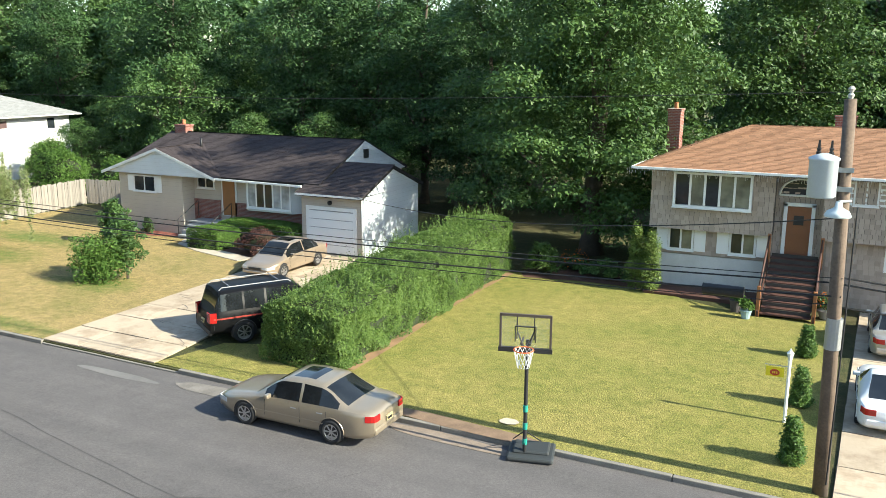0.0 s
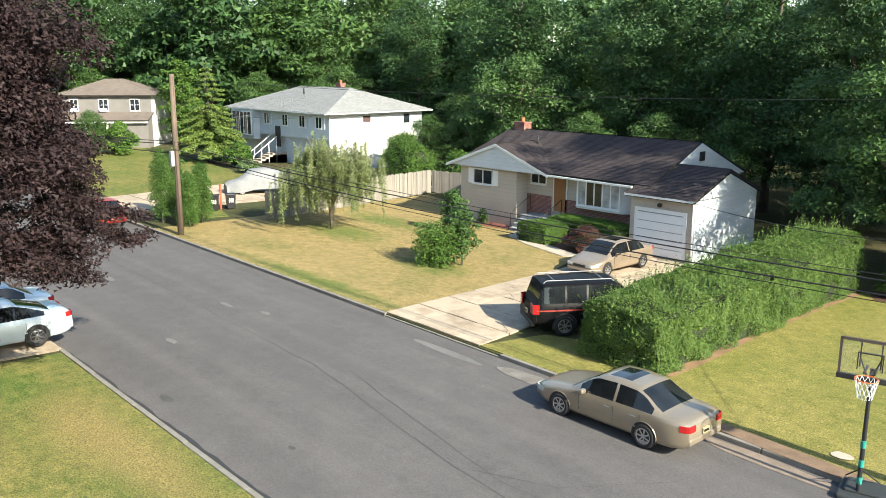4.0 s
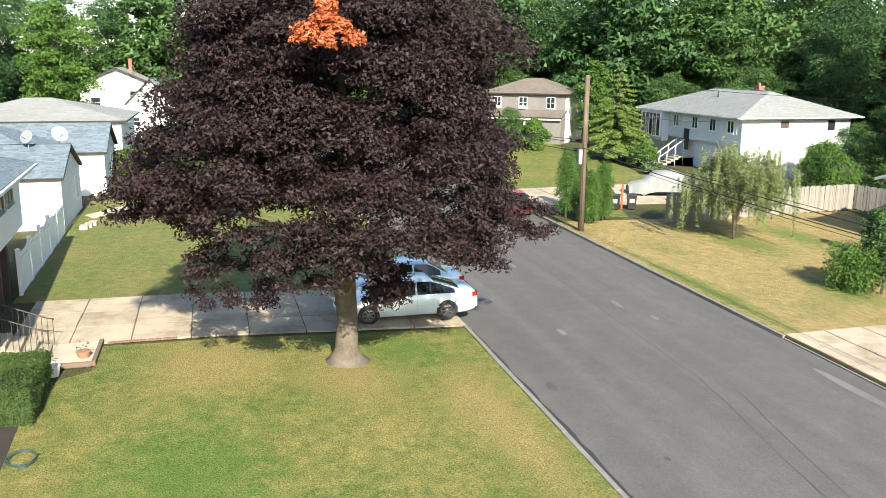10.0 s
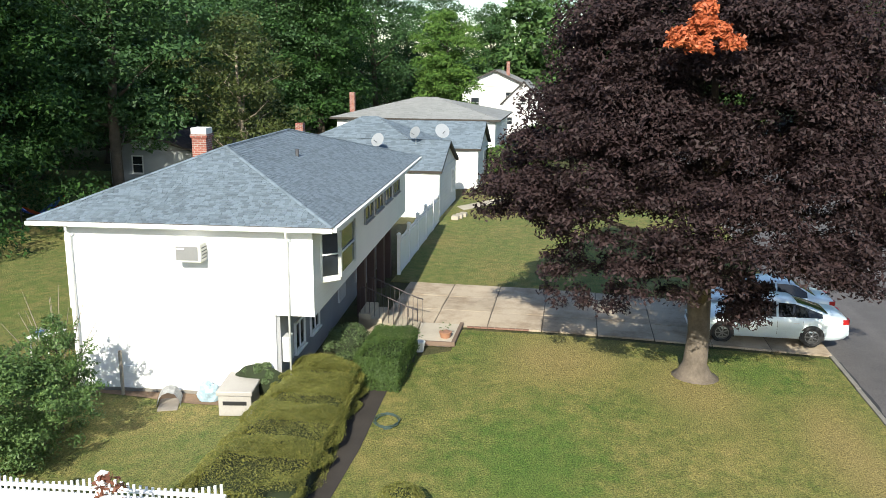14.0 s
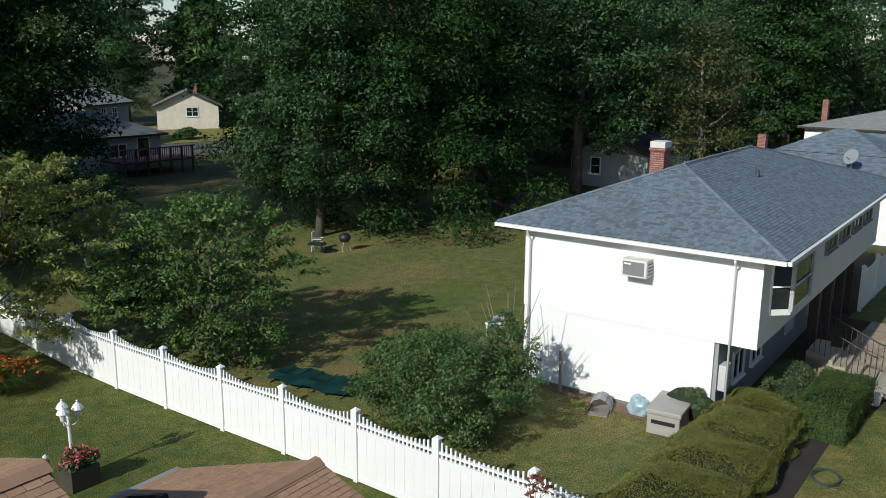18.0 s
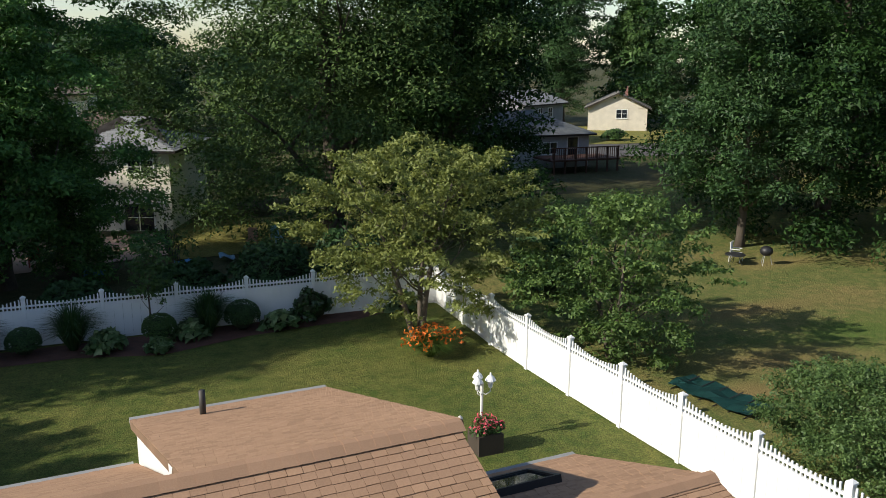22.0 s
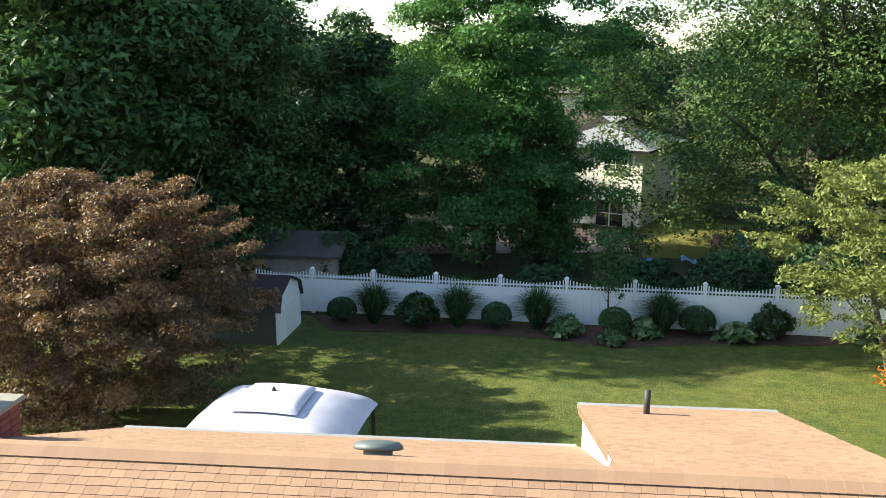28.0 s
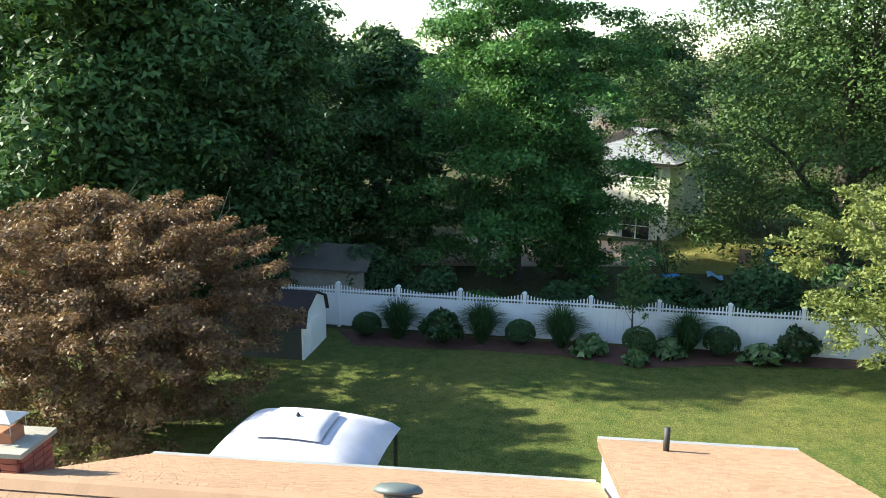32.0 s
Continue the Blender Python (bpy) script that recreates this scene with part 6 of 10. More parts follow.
make_tree("light round tree behind the spruce", -92, 43.2, 9.6, 2.8, LEAF_LIGHT, 163, 0.15, leaves=9000, size=0.24, base=0.1, n=40)
make_tree("dark tree beyond the cream house", -4.5, -88, 12.5, 6.5, LEAF_DEEP, 161, 0.35, leaves=16000, size=0.36, base=0.05, n=60)
make_tree("huge broad tree with a deep hanging crown between the houses", -12.4, 44.6, 20, 8.4, LEAF_MID, 111, 0.5, leaves=120000, size=0.2, base=0.06, n=150, lobe=(0.12, 0.21))
make_tree("dark tree filling the gap beside the ranch house", -22.5, 54, 15, 5.0, LEAF_DARK, 112, 0.35, leaves=44000, size=0.2, base=0.03, n=60)
make_tree("broad tree with fresh green leaves", -3.5, 56, 18, 6.5, LEAF_MID, 113, 0.4, leaves=50000, size=0.22, base=0.1, n=70)
make_tree("tall locust tree with drooping leafy boughs", 3.6, -38.6, 16.6, 5.7, LEAF_LOCUST, 114, 0.28, leaves=130000, size=0.165, base=0.0, n=160, droop=0.5, lobe=(0.14, 0.24), fill=22, flat=0.38, skirt=1.15)
make_tree("huge spreading tree with fine light green leaves behind the fence", -12.0, -44.0, 19.5, 10.0, LEAF_BIG, 115, 0.5, leaves=140000, size=0.18, base=-0.02, n=200, lobe=(0.12, 0.2), droop=0.6, skirt=1.0)
make_tree("dark spreading tree in deep shade", 14.5, -36, 14, 5.2, LEAF_MID, 116, 0.4, leaves=42000, size=0.24, base=0.03, n=90)
make_tree("dark spreading tree in deep shade", 22, -34, 15, 6.0, LEAF_MID, 117, 0.4, leaves=36000, size=0.25, base=0.03, n=80)
make_tree("tall dark tree east of the back lawn", 29, -37, 20, 5.6, LEAF_MID, 131, 0.4, leaves=60000, size=0.34, base=0.25, n=120)
make_tree("tall dark tree beside the garden shed", 18.5, -30.6, 18, 6.8, LEAF_MID, 141, 0.35, leaves=85000, size=0.28, base=0.1, n=130)
make_tree("dark tree in the gap behind the shed", 10.8, -41, 11.5, 4.2, LEAF_DARK, 142, 0.3, leaves=26000, size=0.25, base=0.0, n=60)
# Unseen tree, added to keep the sun off the far pale house.
make_tree("added tree, hidden from view, that shades the far pale house", -23, -57.5, 17, 5.6, LEAF_DEEP, 143, 0.35, leaves=18000, size=0.34, base=0.05, n=60)
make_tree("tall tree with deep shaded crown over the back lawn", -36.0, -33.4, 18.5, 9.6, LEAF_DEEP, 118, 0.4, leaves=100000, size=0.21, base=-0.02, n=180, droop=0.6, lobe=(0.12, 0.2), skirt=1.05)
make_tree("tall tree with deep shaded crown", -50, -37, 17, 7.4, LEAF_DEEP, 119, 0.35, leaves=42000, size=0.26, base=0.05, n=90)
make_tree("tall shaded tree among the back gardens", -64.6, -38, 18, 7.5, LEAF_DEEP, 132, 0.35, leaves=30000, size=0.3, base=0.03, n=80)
make_tree("dense dark tree at the end of the view", -60, -101, 20, 6.8, LEAF_DARK, 133, 0.4, leaves=26000, size=0.36, base=0.25, n=70)
make_tree("lighter tree beyond the far cream house", -68, -96, 17, 5.0, LEAF_MID, 144, 0.3, leaves=14000, size=0.36, base=0.2, n=50)
make_tree("tall dark tree beyond the bungalows", -78, -24, 17.5, 6.0, LEAF_DEEP, 134, 0.35, leaves=24000, size=0.32, base=0.05, n=70)
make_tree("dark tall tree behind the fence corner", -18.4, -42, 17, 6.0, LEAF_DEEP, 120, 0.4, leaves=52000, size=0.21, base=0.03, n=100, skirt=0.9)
make_tree("thin-leaved tree with pale bare limbs", -53.5, -21.8, 11.5, 4.2, leafy("dull_olive_leaves", (0.045, 0.065, 0.018), (0.1, 0.12, 0.035), 0.3), 121, 0.22, leaves=12000, size=0.2, base=0.12, n=50, bark=PALE_BARK, forks=16)
make_tree("light green tree beyond the bungalows", -81, -12.5, 13, 4.2, LEAF_LIGHT, 122, 0.3, leaves=24000, size=0.24, base=0.1)
make_tree("multi-stemmed dogwood with pale olive leaves", -9.8, -25.8, 6.9, 4.1, LEAF_OLIVE, 123, 0.1, leaves=36000, size=0.125, base=0.14, n=190, bark=MAPLE_BARK, shape=1, stems=3, name="dogwood_tree", lobe=(0.065, 0.13), fill=2, flat=0.6, forks=17, shell=0.9, sprays=70)
make_tree("straggling shrub tree leaning over the fence", -14.8, -21.6, 5.3, 3.3, leafy("straggling_leaves", (0.062, 0.125, 0.03), (0.165, 0.245, 0.065), 0.34), 124, 0.08, leaves=26000, size=0.12, base=0.0, n=150, bark=MAPLE_BARK, lobe=(0.08, 0.18), forks=14, stems=4, fill=5, flat=0.75, shell=0.85, sprays=40)
make_tree("broad rust-red japanese maple", 13.2, -20.3, 6.8, 4.9, LEAF_RUST, 125, 0.2, leaves=200000, size=0.095, base=0.02, n=340, shape=1, flat=0.28, stems=3, name="japanese_maple", lobe=(0.07, 0.15), fill=8, droop=0.2, shell=0.8, sprays=110)
def willow(x, y, height, radius, seed):
    """Arching limbs with long hanging strands of narrow leaves."""
    t = thing("willow_tree", "young weeping willow with trailing pale twigs", "tree", x, y)
    rng = random.Random(seed)
    bm = bmesh.new()
    c = []
    for k in range(38):
        a, f = k * 2.39996, rng.uniform(0.35, 1.05)
        d = Vector((math.cos(a), math.sin(a), 0))
        tip = d * radius * f + Vector((0, 0, height * (0.98 - 0.45 * f * f) * rng.uniform(0.85, 1.0)))
        mid = d * radius * f * 0.4 + Vector((0, 0, height * 0.62))
        tube(bm, [(0, 0, 0.0), d * 0.12 + Vector((0, 0, height * 0.25)), mid, tip], [0.07, 0.05, 0.03, 0.008], 6)
        for m in range(11):
            g = 0.25 + 0.75 * m / 10
            p = mid.lerp(tip, g) + Vector((rng.uniform(-0.75, 0.75), rng.uniform(-0.75, 0.75), rng.uniform(-0.15, 0.3)))
            ln = min(p.z - 0.1, rng.uniform(0.8, 2.9) * (1.15 - 0.25 * f))
            drift = Vector((rng.uniform(-0.2, 0.2), rng.uniform(-0.2, 0.2), 0))
            end = p + drift - Vector((0, 0, ln))
            tube(bm, [p, p.lerp(end, 0.5) + drift * 0.3, end], [0.006, 0.004, 0.003], 4)
            n = int(ln / 0.045)
            for q in range(n):
                c.append((p.lerp(end, (q + rng.random()) / n) + Vector((rng.uniform(-0.05, 0.05), rng.uniform(-0.05, 0.05), 0)))[:])
    part("trunk", bm, PALE_BARK, t, smooth=True)
    me = leaf_cloud("crown", c, [0.05] * len(c), len(c) * 3, 0.18, seed, 1.0, 0.05, 1.0, 3)
    mesh_part("crown", me, LEAF_WILLOW, t, "pale hanging willow leaves")


willow(-39.6, 27.3, 5.8, 3.3, 126)
make_tree("small weeping lawn tree with a leafy drooping crown", -29.1, 26.1, 2.2, 1.5, LEAF_LIGHT, 127, 0.1, leaves=9000, size=0.1, base=0.25, n=26, droop=1.3, flat=0.35)
make_tree("leafy lawn shrub behind the weeping tree", -28.4, 27.0, 2.9, 0.95, LEAF_MID, 129, 0.06, leaves=5000, size=0.12, base=0.1, n=24, flat=0.9)
make_tree("small leafy bush by the ranch house corner", -35.0, 32.6, 2.4, 1.0, LEAF_MID, 128, 0.08, leaves=3500, size=0.15, base=0.05, n=26)


def conifer(label, x, y, height, radius, mat, seed, tiers=16, size=0.3, per=70, sag=0.25, low=0.08):
    """Whorls of drooping boughs round a straight stem."""
    t = thing("conifer_tree", label, "tree", x, y)
    bm = bmesh.new()
    tube(bm, [(0, 0, -0.1), (0, 0, height * 0.5), (0, 0, height)], [height * 0.018, height * 0.011, 0.01], 8)
    rng = random.Random(seed)
    c, r = [], []
    for k in range(tiers):
        f = k / (tiers - 1)
        z = height * (low + (0.98 - low) * f)
        reach = radius * (1 - f) ** 0.8 + 0.12
        for j in range(max(3, int(9 * (1 - f)))):
            a = j * 6.283 / max(3, int(9 * (1 - f))) + rng.uniform(-0.3, 0.3) + k
            ln = reach * rng.uniform(0.75, 1.1)
            p = Vector((0, 0, z))
            q = Vector((ln * math.cos(a), ln * math.sin(a), z - sag * ln + 0.2 * ln * (1 if f > 0.5 else 0)))
            tube(bm, [p, q], [0.03, 0.008], 5)
            for m in range(5):
                g = 0.35 + 0.16 * m
                c.append(p.lerp(q, g)[:])
                r.append((0.10 + ln * 0.16, 0.10 + ln * 0.16, 0.10 + 0.03 * ln))
    part("trunk", bm, BARK, t)
    me = leaf_cloud("foliage", c, np.array(r), len(c) * per // 5, size, seed, 1, 0.1, 0.6, 1)
    mesh_part("foliage", me, mat, t)
    return t


conifer("yellow-green spruce beside the white house", -75.7, 38.2, 9.4, 3.3, LEAF_SPRUCE, 3, 17, 0.16, 760, 0.32, 0.2)
PINE = conifer("tall dark pine with layered boughs", 6.5, 57, 17, 4.6, LEAF_DARK, 4, 13, 0.35, 190, 0.0, 0.3)
copy_thing(PINE, at(13.5, 55, 70, 1.05))
copy_thing(PINE, at(0.5, 60, 140, 1.1))


def lump(label, x, y, w, d, h, mat, seed, leaves, size, name="bush", n=14, shape=1, category="bush", ball=False, group="", z=None, lift=0.0, parts=()):
    """A bush: a solid core, darkened for inner shade, and leaves over its lobes."""
    t = thing(name, label, category, x, y, z, group=group)
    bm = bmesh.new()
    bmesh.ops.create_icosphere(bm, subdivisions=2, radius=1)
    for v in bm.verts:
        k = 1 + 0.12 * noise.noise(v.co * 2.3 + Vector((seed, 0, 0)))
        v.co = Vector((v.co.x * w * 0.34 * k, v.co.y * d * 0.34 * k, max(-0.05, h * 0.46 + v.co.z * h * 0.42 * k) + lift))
    part("core", bm, SHADE_CORE, t, smooth=True)
    rng = random.Random(seed)
    if ball:
        c, r = [(0, 0, h / 2 + lift)], np.array([[w / 2, d / 2, h / 2]])
        me = leaf_cloud("foliage", c, r, leaves, size, seed, 1, 0, 0.12, shape)
    else:
        c, r = [], []
        for k in range(n):
            a, f = k * 2.39996, ((k + 0.5) / n) ** 0.5
            c.append((w * 0.36 * f * math.cos(a), d * 0.36 * f * math.sin(a), lift + h * (0.18 + 0.58 * (1 - f * f) + rng.uniform(-0.08, 0.12))))
            r.append(min(w, d) * rng.uniform(0.17, 0.27))
        me = leaf_cloud("foliage", c, r, leaves, size, seed, min(1.2, 0.8 * h / min(w, d) + 0.35), 0, 0.5, shape)
    co = np.empty(len(me.vertices) * 3)
    me.vertices.foreach_get("co", co)
    co = co.reshape(-1, 3)
    co[:, 2] = np.maximum(co[:, 2], 0.01)
    me.vertices.foreach_set("co", co.ravel())
    mesh_part("foliage", me, mat, t)
    return t


def hedge(label, ring, h0, h1, mat, seed, count, size, wob=0.12, group="", name="hedge", soft=0.14):
    """A clipped hedge over a four-cornered plan (a, b: near end; c, d: far end), with a core darkened for inner shade.
    """
    a, b, c, d = [Vector((*p, 0)) for p in ring]
    o = (a + b + c + d) / 4
    t = thing(name, label, "hedge", o.x, o.y, group=group)
    g0 = t.location.z
    rng = np.random.default_rng(seed)
    def place(u, v, w, inset=0.0):
        p = a.lerp(b, u).lerp(d.lerp(c, u), v)
        return p
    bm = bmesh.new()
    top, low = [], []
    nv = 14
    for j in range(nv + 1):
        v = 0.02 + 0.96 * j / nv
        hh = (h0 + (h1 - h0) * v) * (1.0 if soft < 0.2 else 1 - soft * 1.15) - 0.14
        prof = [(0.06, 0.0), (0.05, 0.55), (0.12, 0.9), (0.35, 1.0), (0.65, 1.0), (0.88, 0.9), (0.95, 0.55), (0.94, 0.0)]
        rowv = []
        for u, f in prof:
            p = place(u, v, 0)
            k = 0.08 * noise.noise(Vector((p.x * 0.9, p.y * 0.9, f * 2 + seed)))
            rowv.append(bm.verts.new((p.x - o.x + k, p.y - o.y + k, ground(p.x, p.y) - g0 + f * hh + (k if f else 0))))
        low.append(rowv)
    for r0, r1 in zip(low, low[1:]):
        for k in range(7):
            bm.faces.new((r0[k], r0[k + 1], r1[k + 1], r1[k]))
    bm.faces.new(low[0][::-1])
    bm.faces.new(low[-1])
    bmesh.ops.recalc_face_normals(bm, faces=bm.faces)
    part("core", bm, SHADE_CORE, t, smooth=True)
    W, L, H = (b - a).length, (d - a).length, (h0 + h1) / 2
    n_top, n_side, n_end = W * L, 2 * L * H, 2 * W * H
    pick = rng.choice(3, count, p=np.array([n_top, n_side, n_end]) / (n_top + n_side + n_end))
    u, v, f = rng.random(count), rng.random(count), rng.random(count) ** 0.85
    flip = rng.random(count) < 0.5
    u = np.where(pick == 1, np.where(flip, 0.0, 1.0), u)
    v = np.where(pick == 2, np.where(flip, 0.0, 1.0), v)
    f = np.where(pick == 0, 1.0, f)
    ab = np.array(a)[:2] + np.outer(u, np.array(b - a)[:2])
    dc = np.array(d)[:2] + np.outer(u, np.array(c - d)[:2])
    xy = ab * (1 - v[:, None]) + dc * v[:, None]
    hh = h0 + (h1 - h0) * v
    edge = np.minimum(1.0, np.minimum(np.minimum(u, 1 - u) * W, np.minimum(v, 1 - v) * L if soft > 0.2 else 9.0) / (0.35 if soft < 0.2 else 0.9))
    hh = hh * (1 - soft + soft * np.where(pick == 0, np.sqrt(edge), 0.0 if soft > 0.2 else np.where(pick == 1, 0.0, np.sqrt(edge))))
    gz = -0.0107 * xy[:, 0] - 0.02975 * np.maximum(xy[:, 1], 0)
    wav = np.array([noise.noise(Vector((x * 1.1 + seed, y * 1.1, q * 3))) for x, y, q in zip(xy[:, 0], xy[:, 1], f)])
    pos = np.column_stack([xy[:, 0] - o.x, xy[:, 1] - o.y, gz - g0 + np.maximum(0.03, f * hh)])
    side = np.array((b - a).normalized())
    fore = np.array((d - a).normalized())
    nrm = np.where((pick == 0)[:, None], np.array([0, 0, 1.0]), np.where((pick == 1)[:, None], np.where(flip[:, None], -side, side), np.where(flip[:, None], -fore, fore)))
    pos += nrm * ((wav * wob) - 0.10 * rng.random(count) ** 2 + 0.05 * (rng.random(count) < 0.06))[:, None]
    if wob > 0.3:  # upright sprigs that break the outline
        m = count // 9 // 9 * 9
        stem = np.repeat(rng.integers(0, count, m // 9), 9)
        lean = np.repeat(rng.normal(size=(m // 9, 3)) * 0.35, 9, 0) + nrm[stem] * 0.45 + np.array([0, 0, 0.85])
        pos[:m] = pos[stem] + lean * np.tile(np.linspace(0.02, 0.4, 9), m // 9)[:, None] * np.repeat(0.5 + 0.6 * rng.random(m // 9), 9)[:, None]
    nn = nrm * 0.8 + rng.normal(size=(count, 3)) * 0.55 + np.array([0, 0, 0.3])
    nn /= np.linalg.norm(nn, axis=1)[:, None]
    tt = np.cross(nn, rng.normal(size=(count, 3)))
    tt /= np.linalg.norm(tt, axis=1)[:, None]
    bb = np.cross(nn, tt)
    s = (size * (0.6 + 0.8 * rng.random(count)))[:, None]
    blade = [(-0.5, 0.28, 0.04), (0.57, 0, -0.06), (-0.5, -0.28, 0.04)]
    vv = np.concatenate([(pos + tt * s * q + bb * s * w + nn * s * e)[:, None] for q, w, e in blade], 1).reshape(-1, 3)
    me = bpy.data.meshes.new("foliage")
    me.vertices.add(len(vv))
    me.vertices.foreach_set("co", vv.ravel())
    me.loops.add(count * 3)
    me.loops.foreach_set("vertex_index", np.arange(count * 3))
    me.polygons.add(count)
    me.polygons.foreach_set("loop_start", np.arange(count) * 3)
    me.polygons.foreach_set("loop_total", np.full(count, 3))
    me.update(calc_edges=True)
    mesh_part("foliage", me, mat, t)
    return t


hedge("tall untrimmed privet hedge between the two lots", [(-16.4, 21.0), (-13.5, 21.0), (-14.4, 37.8), (-17.2, 37.8)], 1.95, 2.7, LEAF_HEDGE, 3, 200000, 0.066, 0.36)
# clipped yews along the white house
for k, (x, w, hh, y0, y1) in enumerate(((-15.3, 2.3, 1.05, -7.5, -5.2), (-17.2, 2.1, 1.1, -7.4, -5.25), (-18.9, 1.9, 1.18, -7.3, -5.4), (-20.5, 1.9, 1.1, -7.4, -5.5))):
    hedge("clipped olive-green yew, one of a stepped row", [(x - w / 2, y0), (x + w / 2, y0), (x + w / 2, y1), (x - w / 2, y1)], hh, hh * 0.94, LEAF_YEW, 20 + k, 52000, 0.034, 0.3, "clipped yew row", "yew_bush", 0.42)
# Shadow along the yews' +y side, laid down as a near-black strip.
sheet("planting_bed", [(-14.0, -5.4), (-14.0, -4.75), (-17.5, -4.7), (-21.3, -4.85), (-21.3, -5.6)], 0.012, plain("yew_shade", (0.035, 0.028, 0.023), 0.95, spots=0.4), "near-black strip for the shade along the clipped yews", 1.0, category="bed")
hedge("clipped boxy evergreen beside the steps", [(-23.6, -5.75), (-20.9, -5.75), (-20.9, -4.5), (-23.6, -4.5)], 1.3, 1.3, LEAF_PRIVET, 31, 34000, 0.045, 0.12, "", "yew_bush", 0.25)
lump("rounded pale green shrub by the white wall", -23.2, -6.5, 2.0, 1.5, 1.1, LEAF_DUSTY, 32, 13000, 0.05)
make_tree("dense untidy shrub behind the white fence", -15.4, -12.7, 2.5, 2.3, LEAF_SHRUB, 33, 0.05, leaves=40000, base=0.0, n=120, lobe=(0.1, 0.22), forks=12, name="shrub", flat=0.9, size=0.07, fill=6, shell=0.8, sprays=44)
make_tree("sprouting green shrub by the sunny wall", -17.2, -12.0, 2.9, 1.0, LEAF_SHRUB, 34, 0.05, leaves=9000, size=0.065, base=0.0, n=60, lobe=(0.12, 0.26), fill=4, sprays=26, forks=14, name="shrub", flat=0.95)
lump("low ivy-like shrub against the white wall", -19.85, -8.0, 0.6, 2.2, 1.15, LEAF_DUSTY, 35, 9000, 0.05)
# shrubs before the ranch house
hedge("clipped bright green shrub by the front walk", [(-31.3, 33.9), (-29.3, 34.0), (-29.1, 35.6), (-31.3, 35.5)], 1.2, 1.2, LEAF_BRIGHT, 36, 16000, 0.06, 0.1, "", "clipped_shrub", 0.2)
hedge("clipped bright green hedge below the bay window", [(-30.9, 35.9), (-25.9, 35.9), (-25.9, 37.3), (-30.9, 37.3)], 1.35, 1.35, LEAF_BRIGHT, 37, 26000, 0.06, 0.1, "", "clipped_shrub", 0.2)
lump("dark red mounded shrub beside the drive", -27.0, 34.5, 2.8, 2.0, 1.4, leafy("red_shrub_leaves", (0.07, 0.03, 0.025), (0.13, 0.06, 0.045), 0.25), 38, 11000, 0.085)
lump("thin young shrub in red mulch", -36.0, 35.9, 0.7, 0.7, 1.1, LEAF_MID, 39, 700, 0.12)
for x, y, h in ((-8.25, 37.3, 2.8), (-7.55, 37.1, 2.6)):
    make_tree("upright yellow-green arborvitae by the house corner", x, y, h, 0.5, LEAF_SPRUCE, int(h * 9), 0.05, leaves=7000, size=0.075, base=0.0, n=50, flat=1.7, lobe=(0.3, 0.5), name="arborvitae", skirt=1.0)
for x, y, h in ((-0.6, 21.1, 0.98), (-0.65, 25.4, 0.95), (-0.75, 30.5, 0.9)):
    conifer("small dark green conical evergreen on the lawn's edge", x, y, h * 1.12, 0.15, LEAF_ARBOR, int(y), 10, 0.05, 300, -0.6, 0.02)
lump("low green shrubs under the trees", -10.0, 38.6, 3.0, 1.4, 1.0, LEAF_MID, 42, 5000, 0.13)
lump("clump of tall green leaves by the hedge", -12.9, 38.0, 1.6, 1.3, 1.7, LEAF_HEDGE, 43, 2600, 0.3, shape=3)
# columns of arborvitae by the street pole
for x, y, h, w in ((-46.6, 20.4, 4.0, 0.85), (-45.3, 22.2, 3.4, 0.8), (-47.8, 21.8, 3.7, 0.8), (-44.4, 21.0, 3.0, 0.65)):
    make_tree("tall columnar dark green arborvitae", x, y, h, w, LEAF_ARBOR, int(h * 10), 0.06, leaves=20000, size=0.065, base=0.02, n=54, flat=1.5, lobe=(0.3, 0.45), name="arborvitae", skirt=1.0)
lump("large rounded green shrub before the grey house", -86, 33.4, 5.6, 4.0, 3.3, LEAF_BRIGHT, 44, 9000, 0.18)
lump("rounded clipped green shrub by the bungalow", -62.5, -5.4, 3.0, 2.6, 2.6, LEAF_HEDGE, 47, 6000, 0.14)
lump("flowering white shrub by the stairs", -65.5, 36.6, 2.4, 1.8, 1.3, LEAF_HOSTA, 45, 2600, 0.16)
lump("green shrub by the stairs", -70, 38.0, 3.5, 2.5, 2.2, LEAF_LIGHT, 46, 4500, 0.2)
for x, y, s in ((-52, 44, 3.4), (-56, 46.5, 3.8), (-60, 49, 3.6), (-48.5, 46, 3.0), (-45, 47, 3.2)):
    lump("unruly green undergrowth by the fence", x, y, 4.2, 3.6, s, LEAF_LIGHT, int(-x), 13000, 0.14, n=22)
# under the back fence: far undergrowth
for x, y, w, h in ((-6.5, -33.5, 4, 2.2), (-9.5, -32.5, 4, 2.6), (-16.5, -29, 4, 2.4), (9.5, -34, 4, 2.4), (14, -31.5, 5, 3.0), (-3.2, -34.5, 3, 1.4), (-19, -33, 4, 2.0), (6.5, -33.2, 3, 1.8), (18.5, -28, 5, 3.4), (1.0, -33.8, 3, 1.2)):
    lump("shaded undergrowth behind the fence", x, y, w, w * 0.7, h, LEAF_DARK, int(x * 3) + 60, 5000, 0.2, n=18)

